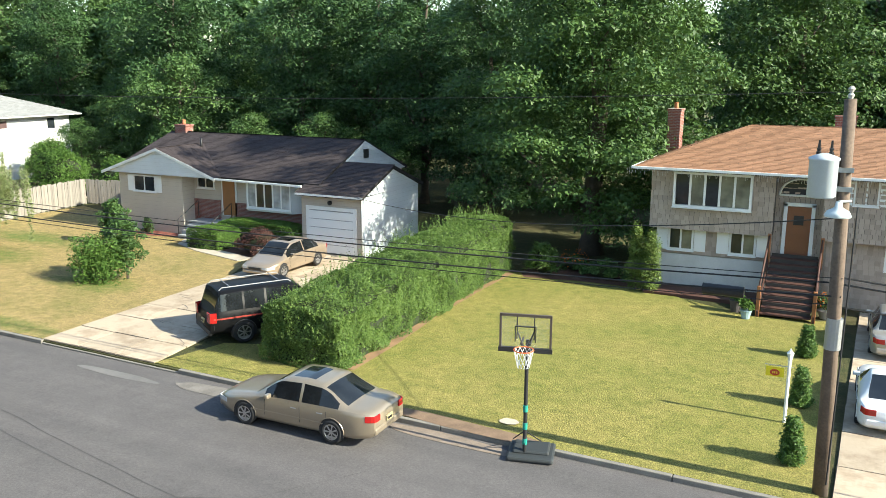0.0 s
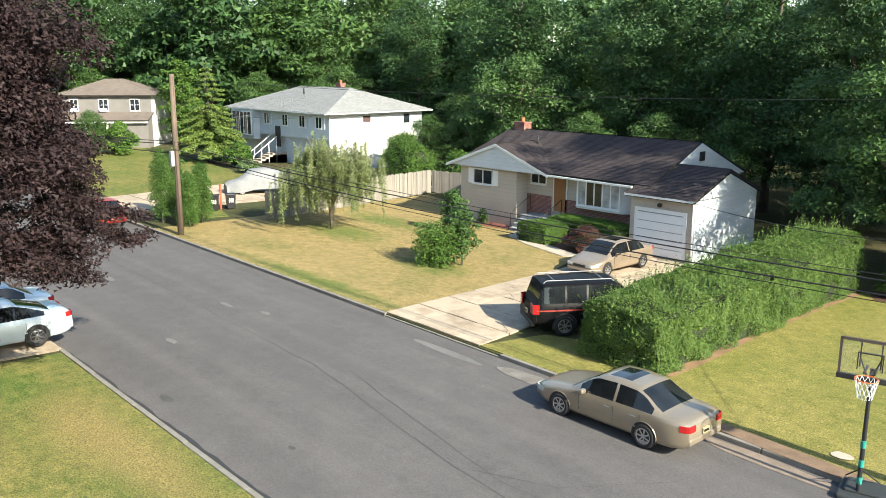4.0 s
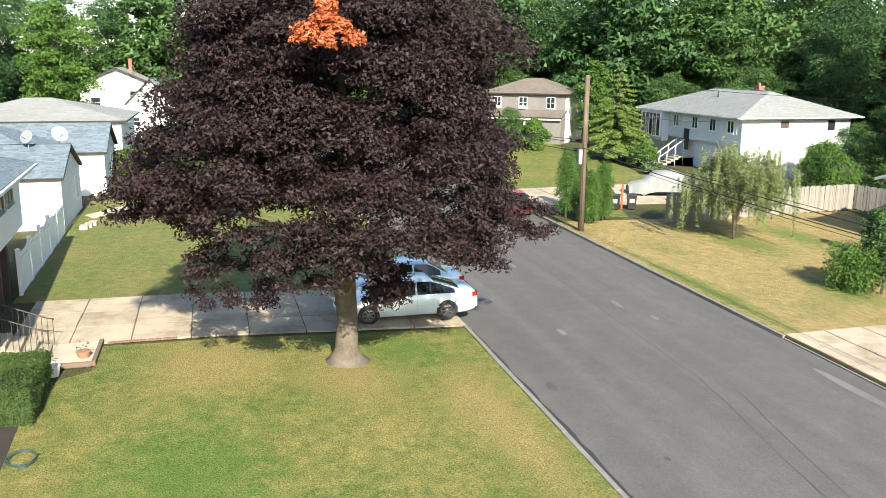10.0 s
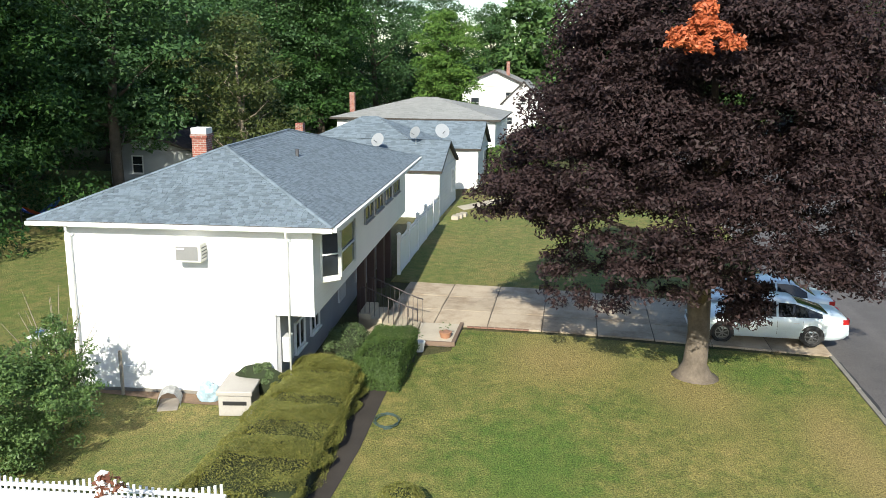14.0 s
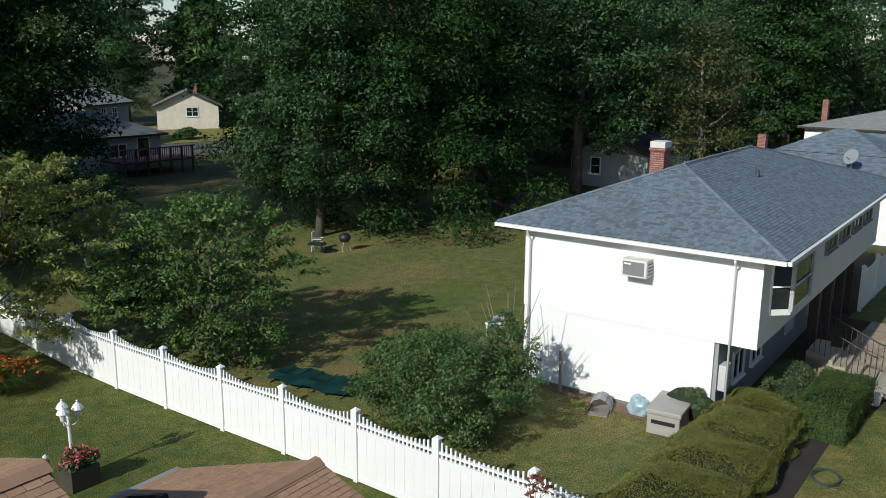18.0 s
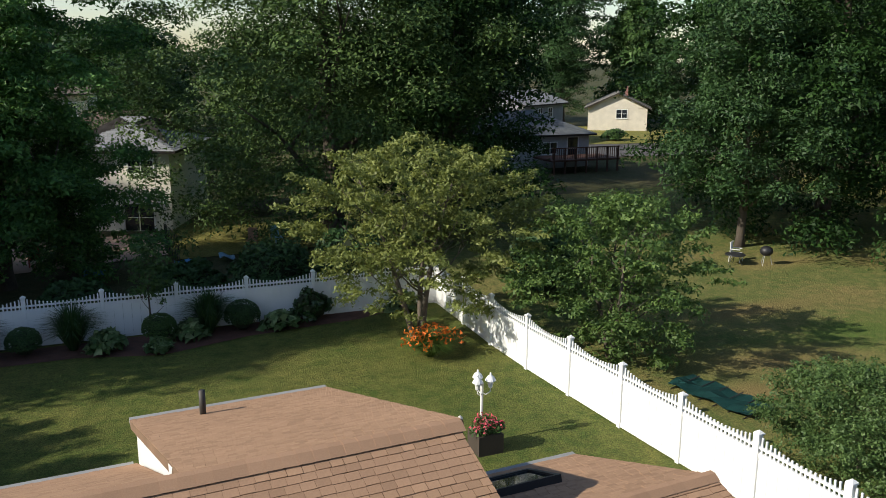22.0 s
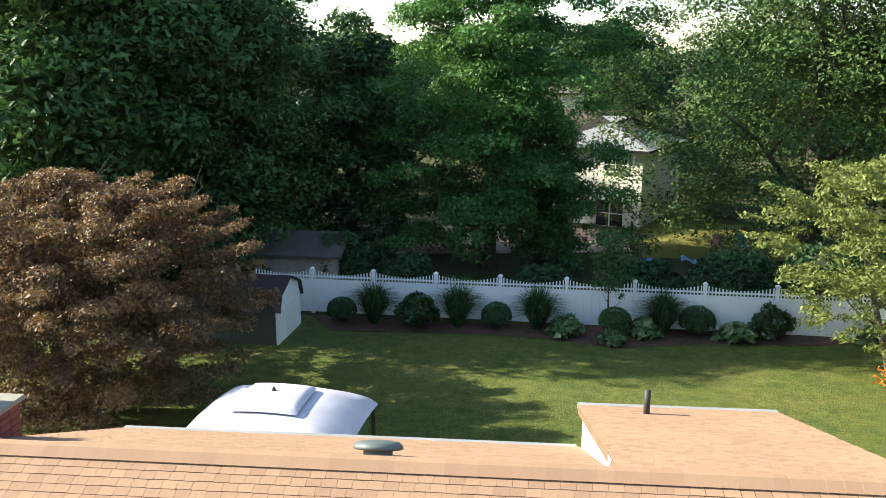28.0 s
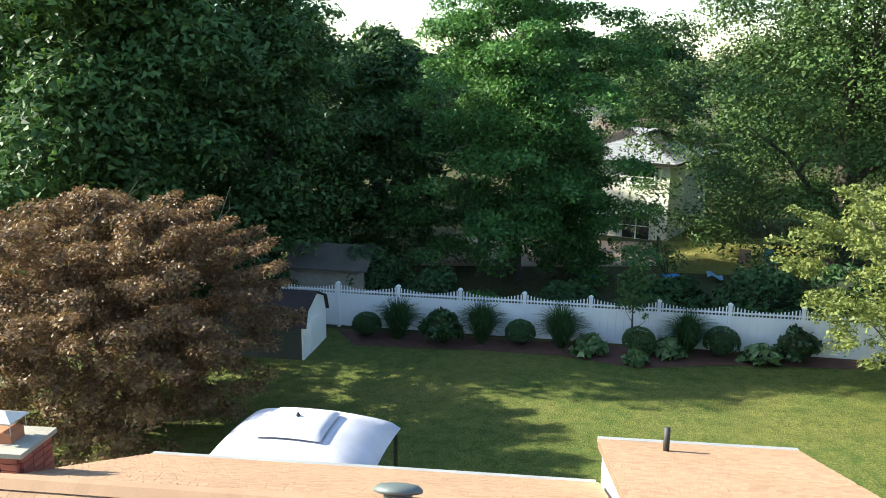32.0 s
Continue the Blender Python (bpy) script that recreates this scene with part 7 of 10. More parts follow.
# ---- vehicles ----
def wheel(parent, x, y, r, w, side, rim_mat, spokes=7):
    """A wheel with its axle along y; side: +1 or -1 for the outer face."""
    e = new("wheel")
    e.parent = parent
    e.matrix_basis = pose(x, y, r, 90 * -side, 0, 0)
    bm = bmesh.new()
    lathe(bm, [(r * 0.62, -w / 2), (r * 0.93, -w / 2), (r, -w * 0.32), (r, w * 0.32), (r * 0.93, w / 2), (r * 0.66, w / 2), (r * 0.62, w * 0.3)], 24)
    part("tyre", bm, RUBBER, e, smooth=True)
    bm = bmesh.new()
    lathe(bm, [(r * 0.60, w * 0.30), (r * 0.66, w * 0.49), (r * 0.60, w * 0.50), (r * 0.56, w * 0.33)], 24)
    for k in range(spokes):
        a = 2 * math.pi * k / spokes
        d, t = Vector((math.cos(a), math.sin(a), 0)), Vector((-math.sin(a), math.cos(a), 0))
        q = [d * r * 0.1 - t * r * 0.05, d * r * 0.6 - t * r * 0.075, d * r * 0.6 + t * r * 0.075, d * r * 0.1 + t * r * 0.05]
        solid(bm, [p + Vector((0, 0, w * 0.36)) for p in q], (0, 0, w * 0.09))
    lathe(bm, [(r * 0.16, w * 0.36), (r * 0.16, w * 0.47), (r * 0.1, w * 0.5)], 12)
    part("rim", bm, rim_mat, e)
    return e


def car(label, x, y, turn, paint, L=4.7, W=1.8, H=1.43, wb=2.7, hood=0.78, belt=0.92, tail=0.95, ws0=1.2, ws1=2.05, rw0=3.3, rw1=4.1, kind="sedan", r=0.32, glass=None, rim=None, clad=None, sunroof=False, plate=True, category="car", low=0.2, stripe=None):
    """A car about its middle, nose toward +x, skinned over stations from nose to tail; the glass lies in the same skin."""
    t = thing("car", label, category, x, y, ground(x, y) - (0.1 if NEAR_KERB < y < FAR_KERB else -0.02), turn)
    gl = glass or CARGLASS
    fx, hw = L / 2, W / 2
    suv = kind == "suv"
    m0 = (ws1 + rw0) / 2 + (0.02 if not suv else -0.25)
    mq = rw0 - 0.85 if suv else None
    end = min(rw1 + 0.12, L - 0.2)
    top = [(0.0, 0.62), (0.06, hood - 0.13), (0.2, hood - 0.06), (0.6, hood), (ws0, hood + 0.11), (ws0 + 0.02, hood + 0.13), (ws1 - 0.12, H - 0.075), (ws1 + 0.06, H - 0.02), ((ws1 + rw0) / 2, H + 0.015), (rw0 - 0.05, H - 0.02), (rw0 + 0.1, H - 0.075),
           (rw1 - 0.02, tail + 0.02), (end, tail), (L - 0.22, tail - 0.015), (L - 0.06, tail - 0.06), (L, tail - 0.14)]
    if suv:
        top[-4:] = [(L - 0.1, tail + 0.03), (L - 0.06, tail), (L - 0.03, tail - 0.04), (L, tail - 0.1)]
    tx, tz = np.array([a for a, _ in top]), np.array([b for _, b in top])
    keep = np.concatenate([[True], np.diff(tx) > 1e-4])
    tx, tz = tx[keep], tz[keep]
    marks = [0.0, 0.03, 0.08, 0.2, 0.4, ws0, ws0 + 0.06, ws1 - 0.05, ws1 + 0.06, m0 - 0.04, m0 + 0.04, rw0 - 0.05, rw0 + 0.05, rw1 - 0.05, rw1, L - 0.3, L - 0.12, L - 0.05, L - 0.02, L]
    if mq:
        marks += [mq - 0.04, mq + 0.04]
    cut = np.unique(np.round(np.concatenate([marks, np.linspace(0.55, L - 0.45, 30)]), 3))
    cut = cut[np.concatenate([[True], np.diff(cut) > 0.012])]
    zt = np.interp(cut, tx, tz)
    bx = [0, 0.3, ws0, ws1, rw0, end, L - 0.1, L]
    bz = np.interp(cut, bx, [0.56, hood - 0.12, hood + 0.04, belt - 0.02, belt, min(belt + 0.03, tail - 0.03), tail - 0.08, tail - 0.2])
    bz = np.minimum(bz, zt - 0.02)
    sill = np.interp(cut, [0, 0.1, 0.45, L - 0.5, L - 0.1, L], [0.3, 0.24, low, low, low + 0.05, 0.34])
    nose, back = np.clip(1 - cut / 0.75, 0, 1), np.clip(1 - (L - cut) / 0.65, 0, 1)
    wd = hw * (1 - 0.24 * nose ** 2.2) * (1 - (0.2 if not suv else 0.1) * back ** 2.2) * (1 - 0.02 * np.abs(cut - L / 2) / L)

    def wide(q):
        return float(np.interp(q, cut, wd))
    half = 10
    rows = []
    for q, w, zs, b, z in zip(cut, wd, sill, bz, zt):
        g = z - b
        k = min(1.0, max(0.0, (g - 0.1) / 0.3))
        k = k * k * (3 - 2 * k)
        rail = 0.66 if not suv else 0.76
        prof = [(0.78, zs), (0.955, zs + 0.05), (0.985, zs + 0.16), (1.0, zs + (b - zs) * 0.55), (0.99, b - 0.1), (0.955, b), (0.94, b + g * 0.07),
                (0.86 + (rail + 0.07 - 0.86) * k, b + g * (0.6 + 0.27 * k)), (0.74 + (rail - 0.74) * k, b + g * (0.85 + 0.11 * k)), (0.42 + 0.04 * k, z)]
        line = [(-a * w, c) for a, c in prof] + [(0.0, z + 0.012)] + [(a * w, c) for a, c in prof[::-1]]
        row = []
        for a, c in line:
            bend = 0.10 * nose[len(rows)] ** 3 * ((c - 0.5) / 0.35) ** 2 if q < 0.4 else 0.0
            bend -= 0.07 * back[len(rows)] ** 3 * ((c - 0.6) / 0.4) ** 2 if q > L - 0.4 else 0.0
            row.append((fx - q - bend, a, c))
        rows.append(row)
    n = len(rows[0])
    skin = {}
    for i in range(len(cut) - 1):
        mid = (cut[i] + cut[i + 1]) / 2
        g = (zt[i] + zt[i + 1] - bz[i] - bz[i + 1]) / 2
        for j in range(n - 1):
            jj = j if j < half else n - 2 - j
            side = "l" if j < half else "r"
            key = "body"
            if jj == 6 and g > 0.2 and ws0 + 0.25 < mid < rw1 - (0.3 if not suv else 0.12):
                if mid < m0 - 0.04:
                    key = "front_window_" + side
                elif m0 + 0.04 < mid and (not mq or mid < mq - 0.04) and kind != "coupe":
                    key = "back_window_" + side
                elif mq and mid > mq + 0.04:
                    key = "quarter_window_" + side
            if jj >= 8 and ws0 + 0.06 < mid < ws1 - 0.05:
                key = "windscreen"
            if jj >= 8 and rw0 + 0.05 < mid < rw1 - 0.05:
                key = "rear_window"
            if sunroof and jj == 9 and ws1 + 0.2 < mid < ws1 + 0.78:
                key = "sunroof"
            skin.setdefault(key, []).append((i, j))
    for key, quads in skin.items():
        used, faces = {}, []
        for i, j in quads:
            ring = []
            for a, b in ((i, j), (i, j + 1), (i + 1, j + 1), (i + 1, j)):
                ring.append(used.setdefault((a, b), len(used)))
            faces.append(ring)
        verts = [rows[a][b] for a, b in used]
        if key == "body":
            for i in (0, len(rows) - 1):
                faces.append([used[(i, j)] for j in range(n)] if i else [used[(i, j)] for j in range(n - 1, -1, -1)])
            faces += [[used[(i, n - 1)], used[(i, 0)], used[(i + 1, 0)], used[(i + 1, n - 1)]] for i in range(len(cut) - 1)]
            body = mesh_part("body", raw_mesh("body", verts, faces), paint, t, smooth=True)
        else:
            name = "side_window" if "window_" in key else key
            mesh_part(name, raw_mesh(name, verts, faces), gl, t, "dark tinted glass", True)

    def strip(name, a, b, z0, z1, mat, parent, out=0.006, inset=1.0):
        """A thin strip that lies on the car's flank between two stations."""
        for s in (1, -1):
            bm = bmesh.new()
            prev = None
            for q in np.linspace(a, b, max(2, int((b - a) / 0.25) + 1)):
                w = s * (wide(q) * inset + out)
                row = [bm.verts.new((fx - q, w, z0)), bm.verts.new((fx - q, w, z1)), bm.verts.new((fx - q, w - s * 0.03, z1)), bm.verts.new((fx - q, w - s * 0.03, z0))]
                if prev:
                    for k in range(4):
                        bm.faces.new((prev[k], prev[(k + 1) % 4], row[(k + 1) % 4], row[k]))
                prev = row
            bmesh.ops.recalc_face_normals(bm, faces=bm.faces)
            part(name, bm, mat, parent)
    if stripe:
        strip("coach_stripe", 0.5, L - 0.12, belt - 0.22, belt - 0.17, stripe, body)
    else:
        strip("side_moulding", 0.95, L - 1.0, 0.48, 0.52, paint, body)
    for s in (1, -1):
        for m in (ws0 + 0.35, m0, rw0 + 0.2):
            bm = bmesh.new()
            w = s * wide(m)
            box(bm, fx - m - 0.004, fx - m + 0.004, min(w * 0.93, w * 1.003), max(w * 0.93, w * 1.003), low + 0.2, belt - 0.08)
            part("door_seam", bm, BLACK, body)
        for m in (m0 - 0.2, rw0 - 0.0):
            bm = bmesh.new()
            box(bm, fx - m - 0.09, fx - m + 0.09, s * wide(m) * 0.985 - 0.02, s * wide(m) * 0.985 + 0.02, belt - 0.16, belt - 0.135, 0.01)
            part("door_handle", bm, CHROME if clad is None else paint, body)
        bm = bmesh.new()
        box(bm, -0.06, 0.07, -0.1, 0.1, -0.05, 0.07, 0.035, pose(fx - ws0 - 0.5, s * (hw + 0.04), belt + 0.04, 0, 0, 0))
        part("wing_mirror", bm, paint, t)

        def lens(name, stops, lo, hi, mat, note):
            """A lamp glass that follows the corner of the hull."""
            bm = bmesh.new()
            prev = None
            for q, w in stops:
                row = [bm.verts.new((fx - q, s * w, z)) for z in (lo, (lo + hi) / 2, hi)]
                if prev:
                    for k in range(2):
                        bm.faces.new((prev[k], prev[k + 1], row[k + 1], row[k]))
                prev = row
            bmesh.ops.recalc_face_normals(bm, faces=bm.faces)
            bmesh.ops.solidify(bm, geom=bm.faces[:], thickness=0.03)
            part(name, bm, mat, t, note)
        lo, hi = (tail - 0.27, tail - 0.11) if not suv else (0.82, 1.16)
        we = float(wd[-1])
        lens("tail_light", [(L - 0.22, wide(L - 0.22) + 0.004), (L - 0.08, wide(L - 0.08) + 0.006), (L - 0.005, we + 0.004), (L + 0.016, we * 0.9), (L + 0.016, we * 0.66)], lo, hi, RED_LENS, "red tail light")
        lens("headlight", [(0.36, wide(0.36) + 0.003), (0.1, wide(0.1) + 0.004), (0.0, float(wd[0])), (-0.016, float(wd[0]) * 0.86), (-0.016, float(wd[0]) * 0.6)], 0.5, 0.61, LAMP_GLASS, "clear headlight")
        for m in ((L - wb) * 0.46, (L - wb) * 0.46 + wb):
            out = wide(m)
            wheel(t, fx - m, s * (out - 0.085), r, 0.21, s, rim or CHROME)
            bm = bmesh.new()
            arc = [(fx - m + (r + 0.05) * math.cos(a), s * (out + 0.003), r + (r + 0.05) * math.sin(a)) for a in (-0.3 + (math.pi + 0.6) * k / 14 for k in range(15))]
            solid(bm, arc, (0, -0.2 * s, 0))
            part("wheel_arch", bm, BLACK, t)
            bm = bmesh.new()
            tube(bm, [(p[0], s * (out - 0.004), p[2]) for p in arc[1:-1]], 0.014 if clad is None else 0.03, 6)
            part("arch_lip", bm, clad or paint, t)
    for q, z0, z1, w in ((0.03, 0.3, 0.44, float(wd[1])), (L - 0.03, 0.36, 0.54, float(wd[-2]))):
        bm = bmesh.new()
        box(bm, fx - q - 0.05, fx - q + 0.06, -w * 0.97, w * 0.97, z0, z1, 0.045)
        part("bumper", bm, clad or paint, t)
    part("grille", quick_box(fx - 0.06, fx + 0.02, -0.34, 0.34, 0.47, 0.58, 0.015), BLACK, t)
    if plate:
        pz = 0.62 if not suv else 0.74
        p1 = part("number_plate", quick_box(fx - L - 0.022, fx - L + 0.04, -0.15, 0.15, pz - 0.07, pz + 0.07, 0.004), PLATE, t, "yellow number plate")
        part("plate_bar", quick_box(fx - L - 0.028, fx - L - 0.02, -0.1, 0.1, pz - 0.03, pz + 0.03), BLACK, p1)
    if suv:
        for s in (1, -1):
            bm = bmesh.new()
            tube(bm, [(fx - ws1 - 0.1, s * 0.6, H - 0.02), (fx - ws1 - 0.2, s * 0.6, H + 0.07), (fx - rw0 + 0.2, s * 0.6, H + 0.07), (fx - rw0 + 0.1, s * 0.6, H - 0.02)], 0.018, 6)
            part("roof_rail", bm, DULL_GUTTER, t)
        for m in (ws1 + 0.5, rw0 - 0.5):
            bm = bmesh.new()
            tube(bm, [(fx - m, -0.6, H + 0.07), (fx - m, 0.6, H + 0.07)], 0.016, 6)
            part("cross_bar", bm, DULL_GUTTER, t)
    return t


RED_LENS = plain("red_lens", (0.35, 0.015, 0.015), 0.15, spots=0.05)
LAMP_GLASS = plain("lamp_glass", (0.5, 0.52, 0.52), 0.1, spots=0.05)
PLATE = plain("plate", (0.5, 0.42, 0.22), 0.5)
GOLD = carpaint("pale_gold_paint", (0.35, 0.29, 0.215), 0.55, 0.3)
BEIGE = carpaint("beige_paint", (0.36, 0.285, 0.21), 0.5, 0.3)
BLACKP = plain("black_paint", (0.006, 0.006, 0.007), 0.42, spots=0.1, bump=0, spec=0.18)
WHITEP = carpaint("white_paint", (0.72, 0.75, 0.78), 0.0, 0.3)
SILVERP = carpaint("pale_blue_silver_paint", (0.56, 0.63, 0.67), 0.25, 0.35)
SILVER2 = carpaint("silver_paint", (0.42, 0.40, 0.36), 0.5, 0.3)
REDP = carpaint("red_paint", (0.35, 0.03, 0.02), 0.2, 0.3)
STRIPE = plain("red_stripe", (0.3, 0.04, 0.03), 0.5)
car("pale gold sedan parked at the kerb", -12.3, 17.75, 180, GOLD, 4.86, 1.83, 1.42, 2.7, 0.8, 0.9, 0.98, 1.3, 2.1, 3.35, 4.12, sunroof=True)
car("beige sedan parked nose out on the ranch house drive", -23.75, 32.4, -90, BEIGE, 4.8, 1.82, 1.45, 2.74, 0.78, 0.9, 1.0, 1.1, 1.95, 3.3, 4.15, sunroof=True)
car("black sport-utility vehicle parked on the drive", -18.15, 23.95, 57, BLACKP, 5.05, 1.98, 1.86, 2.95, 1.05, 1.14, 1.14, 1.35, 1.95, 4.72, 4.99, "suv", 0.38, clad=BLACK, low=0.36, stripe=STRIPE)
car("white sports coupe parked on a concrete drive", 1.75, 26.1, 90, WHITEP, 4.47, 1.92, 1.31, 2.62, 0.76, 0.86, 0.92, 1.4, 2.3, 2.75, 4.0, "coupe", 0.34, rim=BLACK)
car("silver sedan parked further up the drive", 2.1, 33.6, 90, SILVER2, 4.8, 1.85, 1.45, 2.8)
car("pale blue-silver sedan parked across the drive end under the maple", -28.15, 6.35, -90, SILVERP, 4.9, 1.86, 1.43, 2.77, 0.82, 0.92, 1.04, 1.15, 2.05, 3.25, 4.3, rim=plain("two_tone_rim", (0.2, 0.2, 0.21), 0.3, 0.8), r=0.34)
car("pale blue sedan parked beside another sedan", -30.6, 6.7, -90, SILVERP, 4.7, 1.8, 1.43, 2.7)
car("red car parked by the arborvitae", -48.8, 17.6, 180, REDP, 4.5, 1.78, 1.42, 2.6)


# ---- boat or car under a fitted tarpaulin ----
def covered_vehicle():
    t = thing("covered_car", "vehicle under a pale grey fitted tarpaulin", "covered car", -54.5, 31.5, None, 75)
    bm = bmesh.new()
    rows = []
    for s, w, h in ((-2.7, 0.55, 0.75), (-2.5, 0.85, 1.0), (-1.6, 1.0, 1.15), (-0.8, 1.0, 1.75), (0.5, 1.02, 1.85), (1.4, 1.0, 1.5), (2.3, 0.95, 1.05), (2.8, 0.8, 0.8)):
        rows.append([bm.verts.new((s, w * a, h * b + 0.03 * math.sin(s * 9 + a * 5))) for a, b in ((-1.05, 0.22), (-1.0, 0.55), (-0.8, 0.9), (-0.3, 1.0), (0.3, 1.0), (0.8, 0.9), (1.0, 0.55), (1.05, 0.22))])
    for a, b in zip(rows, rows[1:]):
        for k in range(7):
            bm.faces.new((a[k], a[k + 1], b[k + 1], b[k]))
    bm.faces.new(rows[0])
    bm.faces.new(rows[-1][::-1])
    part("tarpaulin", bm, plain("tarp", (0.22, 0.225, 0.23), 0.85, spots=0.2, coarse=2.5), t, smooth=True)
    for x in (-1.7, 1.7):
        for s in (1, -1):
            wheel(t, x, s * 0.85, 0.32, 0.2, s, CHROME)


covered_vehicle()


# ---- basketball hoop ----
def hoop():
    t = thing("basketball_hoop", "portable basketball hoop standing at the kerb", "basketball hoop", -6.5, 18.5, ground(-6.5, 18.5) - 0.11, 194)
    bm = bmesh.new()
    box(bm, -0.72, 0.42, -0.68, 0.34, 0.0, 0.13, 0.05)
    box(bm, -0.6, 0.3, -0.58, 0.1, 0.1, 0.2, 0.05)
    part("base", bm, plain("dark_base", (0.035, 0.04, 0.042), 0.6), t, "dark grey water-filled base")
    bm = bmesh.new()
    tube(bm, [(0, 0.05, 0.1), (0, 0.0, 1.6), (0, -0.05, 3.00)], [0.05, 0.048, 0.045], 12)
    part("pole", bm, BLACK, t)
    for z in (0.35, 0.75, 1.2):
        bm = bmesh.new()
        lathe(bm, [(0.06, 0), (0.06, 0.16)], 12, (0, 0.03, z))
        part("tape_band", bm, plain("teal_tape", (0.02, 0.28, 0.22), 0.5), t, "teal tape band")
    for s in (1, -1):
        bm = bmesh.new()
        tube(bm, [(0, 0.03, 0.7), (s * 0.35, -0.55, 0.2)], 0.015, 6)
        part("stay", bm, BLACK, t)
    m = pose(0, 0.42, 3.00)
    def b(*a):
        bm = bmesh.new()
        box(bm, *a, m=m)
        return bm
    part("arm", b(-0.12, -0.08, -0.5, 0.0, 0.0, 0.06), BLACK, t)
    part("arm", b(0.08, 0.12, -0.5, 0.0, 0.0, 0.06), BLACK, t)
    board = part("backboard", b(-0.57, 0.57, 0.0, 0.03, -0.05, 0.72), BOARD, t, "clear backboard")
    for a in ((-0.61, -0.56, -0.02, 0.05, -0.1, 0.76), (0.56, 0.61, -0.02, 0.05, -0.1, 0.76), (-0.61, 0.61, -0.02, 0.05, 0.71, 0.77)):
        part("backboard_frame", b(*a), plain("frame_grey", (0.07, 0.055, 0.05), 0.5), board)
    part("backboard_pad", b(-0.63, 0.63, -0.03, 0.06, -0.15, -0.04), BLACK, board, "black edge pad")
    for a in ((-0.25, -0.23, -0.02, 0.045, 0.1, 0.48), (0.23, 0.25, -0.02, 0.045, 0.1, 0.48), (-0.25, 0.25, -0.02, 0.045, 0.46, 0.48)):
        part("target_line", b(*a), BLACK, board)
    for sx in (1, -1):
        bm = bmesh.new()
        tube(bm, [(sx * 0.05, 0.38, 2.97), (sx * 0.2, 0.405, 3.35)], 0.02, 6)
        part("board_brace", bm, BLACK, board)
        bm = bmesh.new()
        tube(bm, [(sx * 0.2, 0.41, 3.15), (sx * 0.2, 0.41, 3.71)], 0.016, 6)
        part("board_brace", bm, BLACK, board)
    bm = bmesh.new()
    pts = [(0.23 * math.cos(k * math.pi / 12), 0.75 + 0.23 * math.sin(k * math.pi / 12), 3.01) for k in range(25)]
    tube(bm, pts, 0.012, 6, False)
    part("rim", bm, plain("orange_rim", (0.6, 0.12, 0.03), 0.5), t, "orange rim")
    bm = bmesh.new()
    for k in range(12):
        for s in (1, -1):
            a0 = k * math.pi / 6
            line = [((0.23 - 0.09 * f) * math.cos(a0 + s * f * 0.9), 0.75 + (0.23 - 0.09 * f) * math.sin(a0 + s * f * 0.9), 3.01 - 0.42 * f) for f in (0, 0.33, 0.66, 1)]
            tube(bm, line, 0.008, 4)
    part("net", bm, WHITE, t, "white net")


BOARD = plain("clear_board", (0.5, 0.5, 0.46), 0.15, spots=0.1)
_nt = BOARD.node_tree
_tr, _ms = _nt.nodes.new("ShaderNodeBsdfTransparent"), _nt.nodes.new("ShaderNodeMixShader")
_ms.inputs[0].default_value = 0.93
_nt.links.new(_nt.nodes["Principled BSDF"].outputs[0], _ms.inputs[1])
_nt.links.new(_tr.outputs[0], _ms.inputs[2])
_nt.links.new(_ms.outputs[0], _nt.nodes["Material Output"].inputs["Surface"])
hoop()


# ---- white vinyl fence ----
FENCE = plain("fence_vinyl", (0.82, 0.82, 0.82), 0.4, spots=0.05, bump=0)


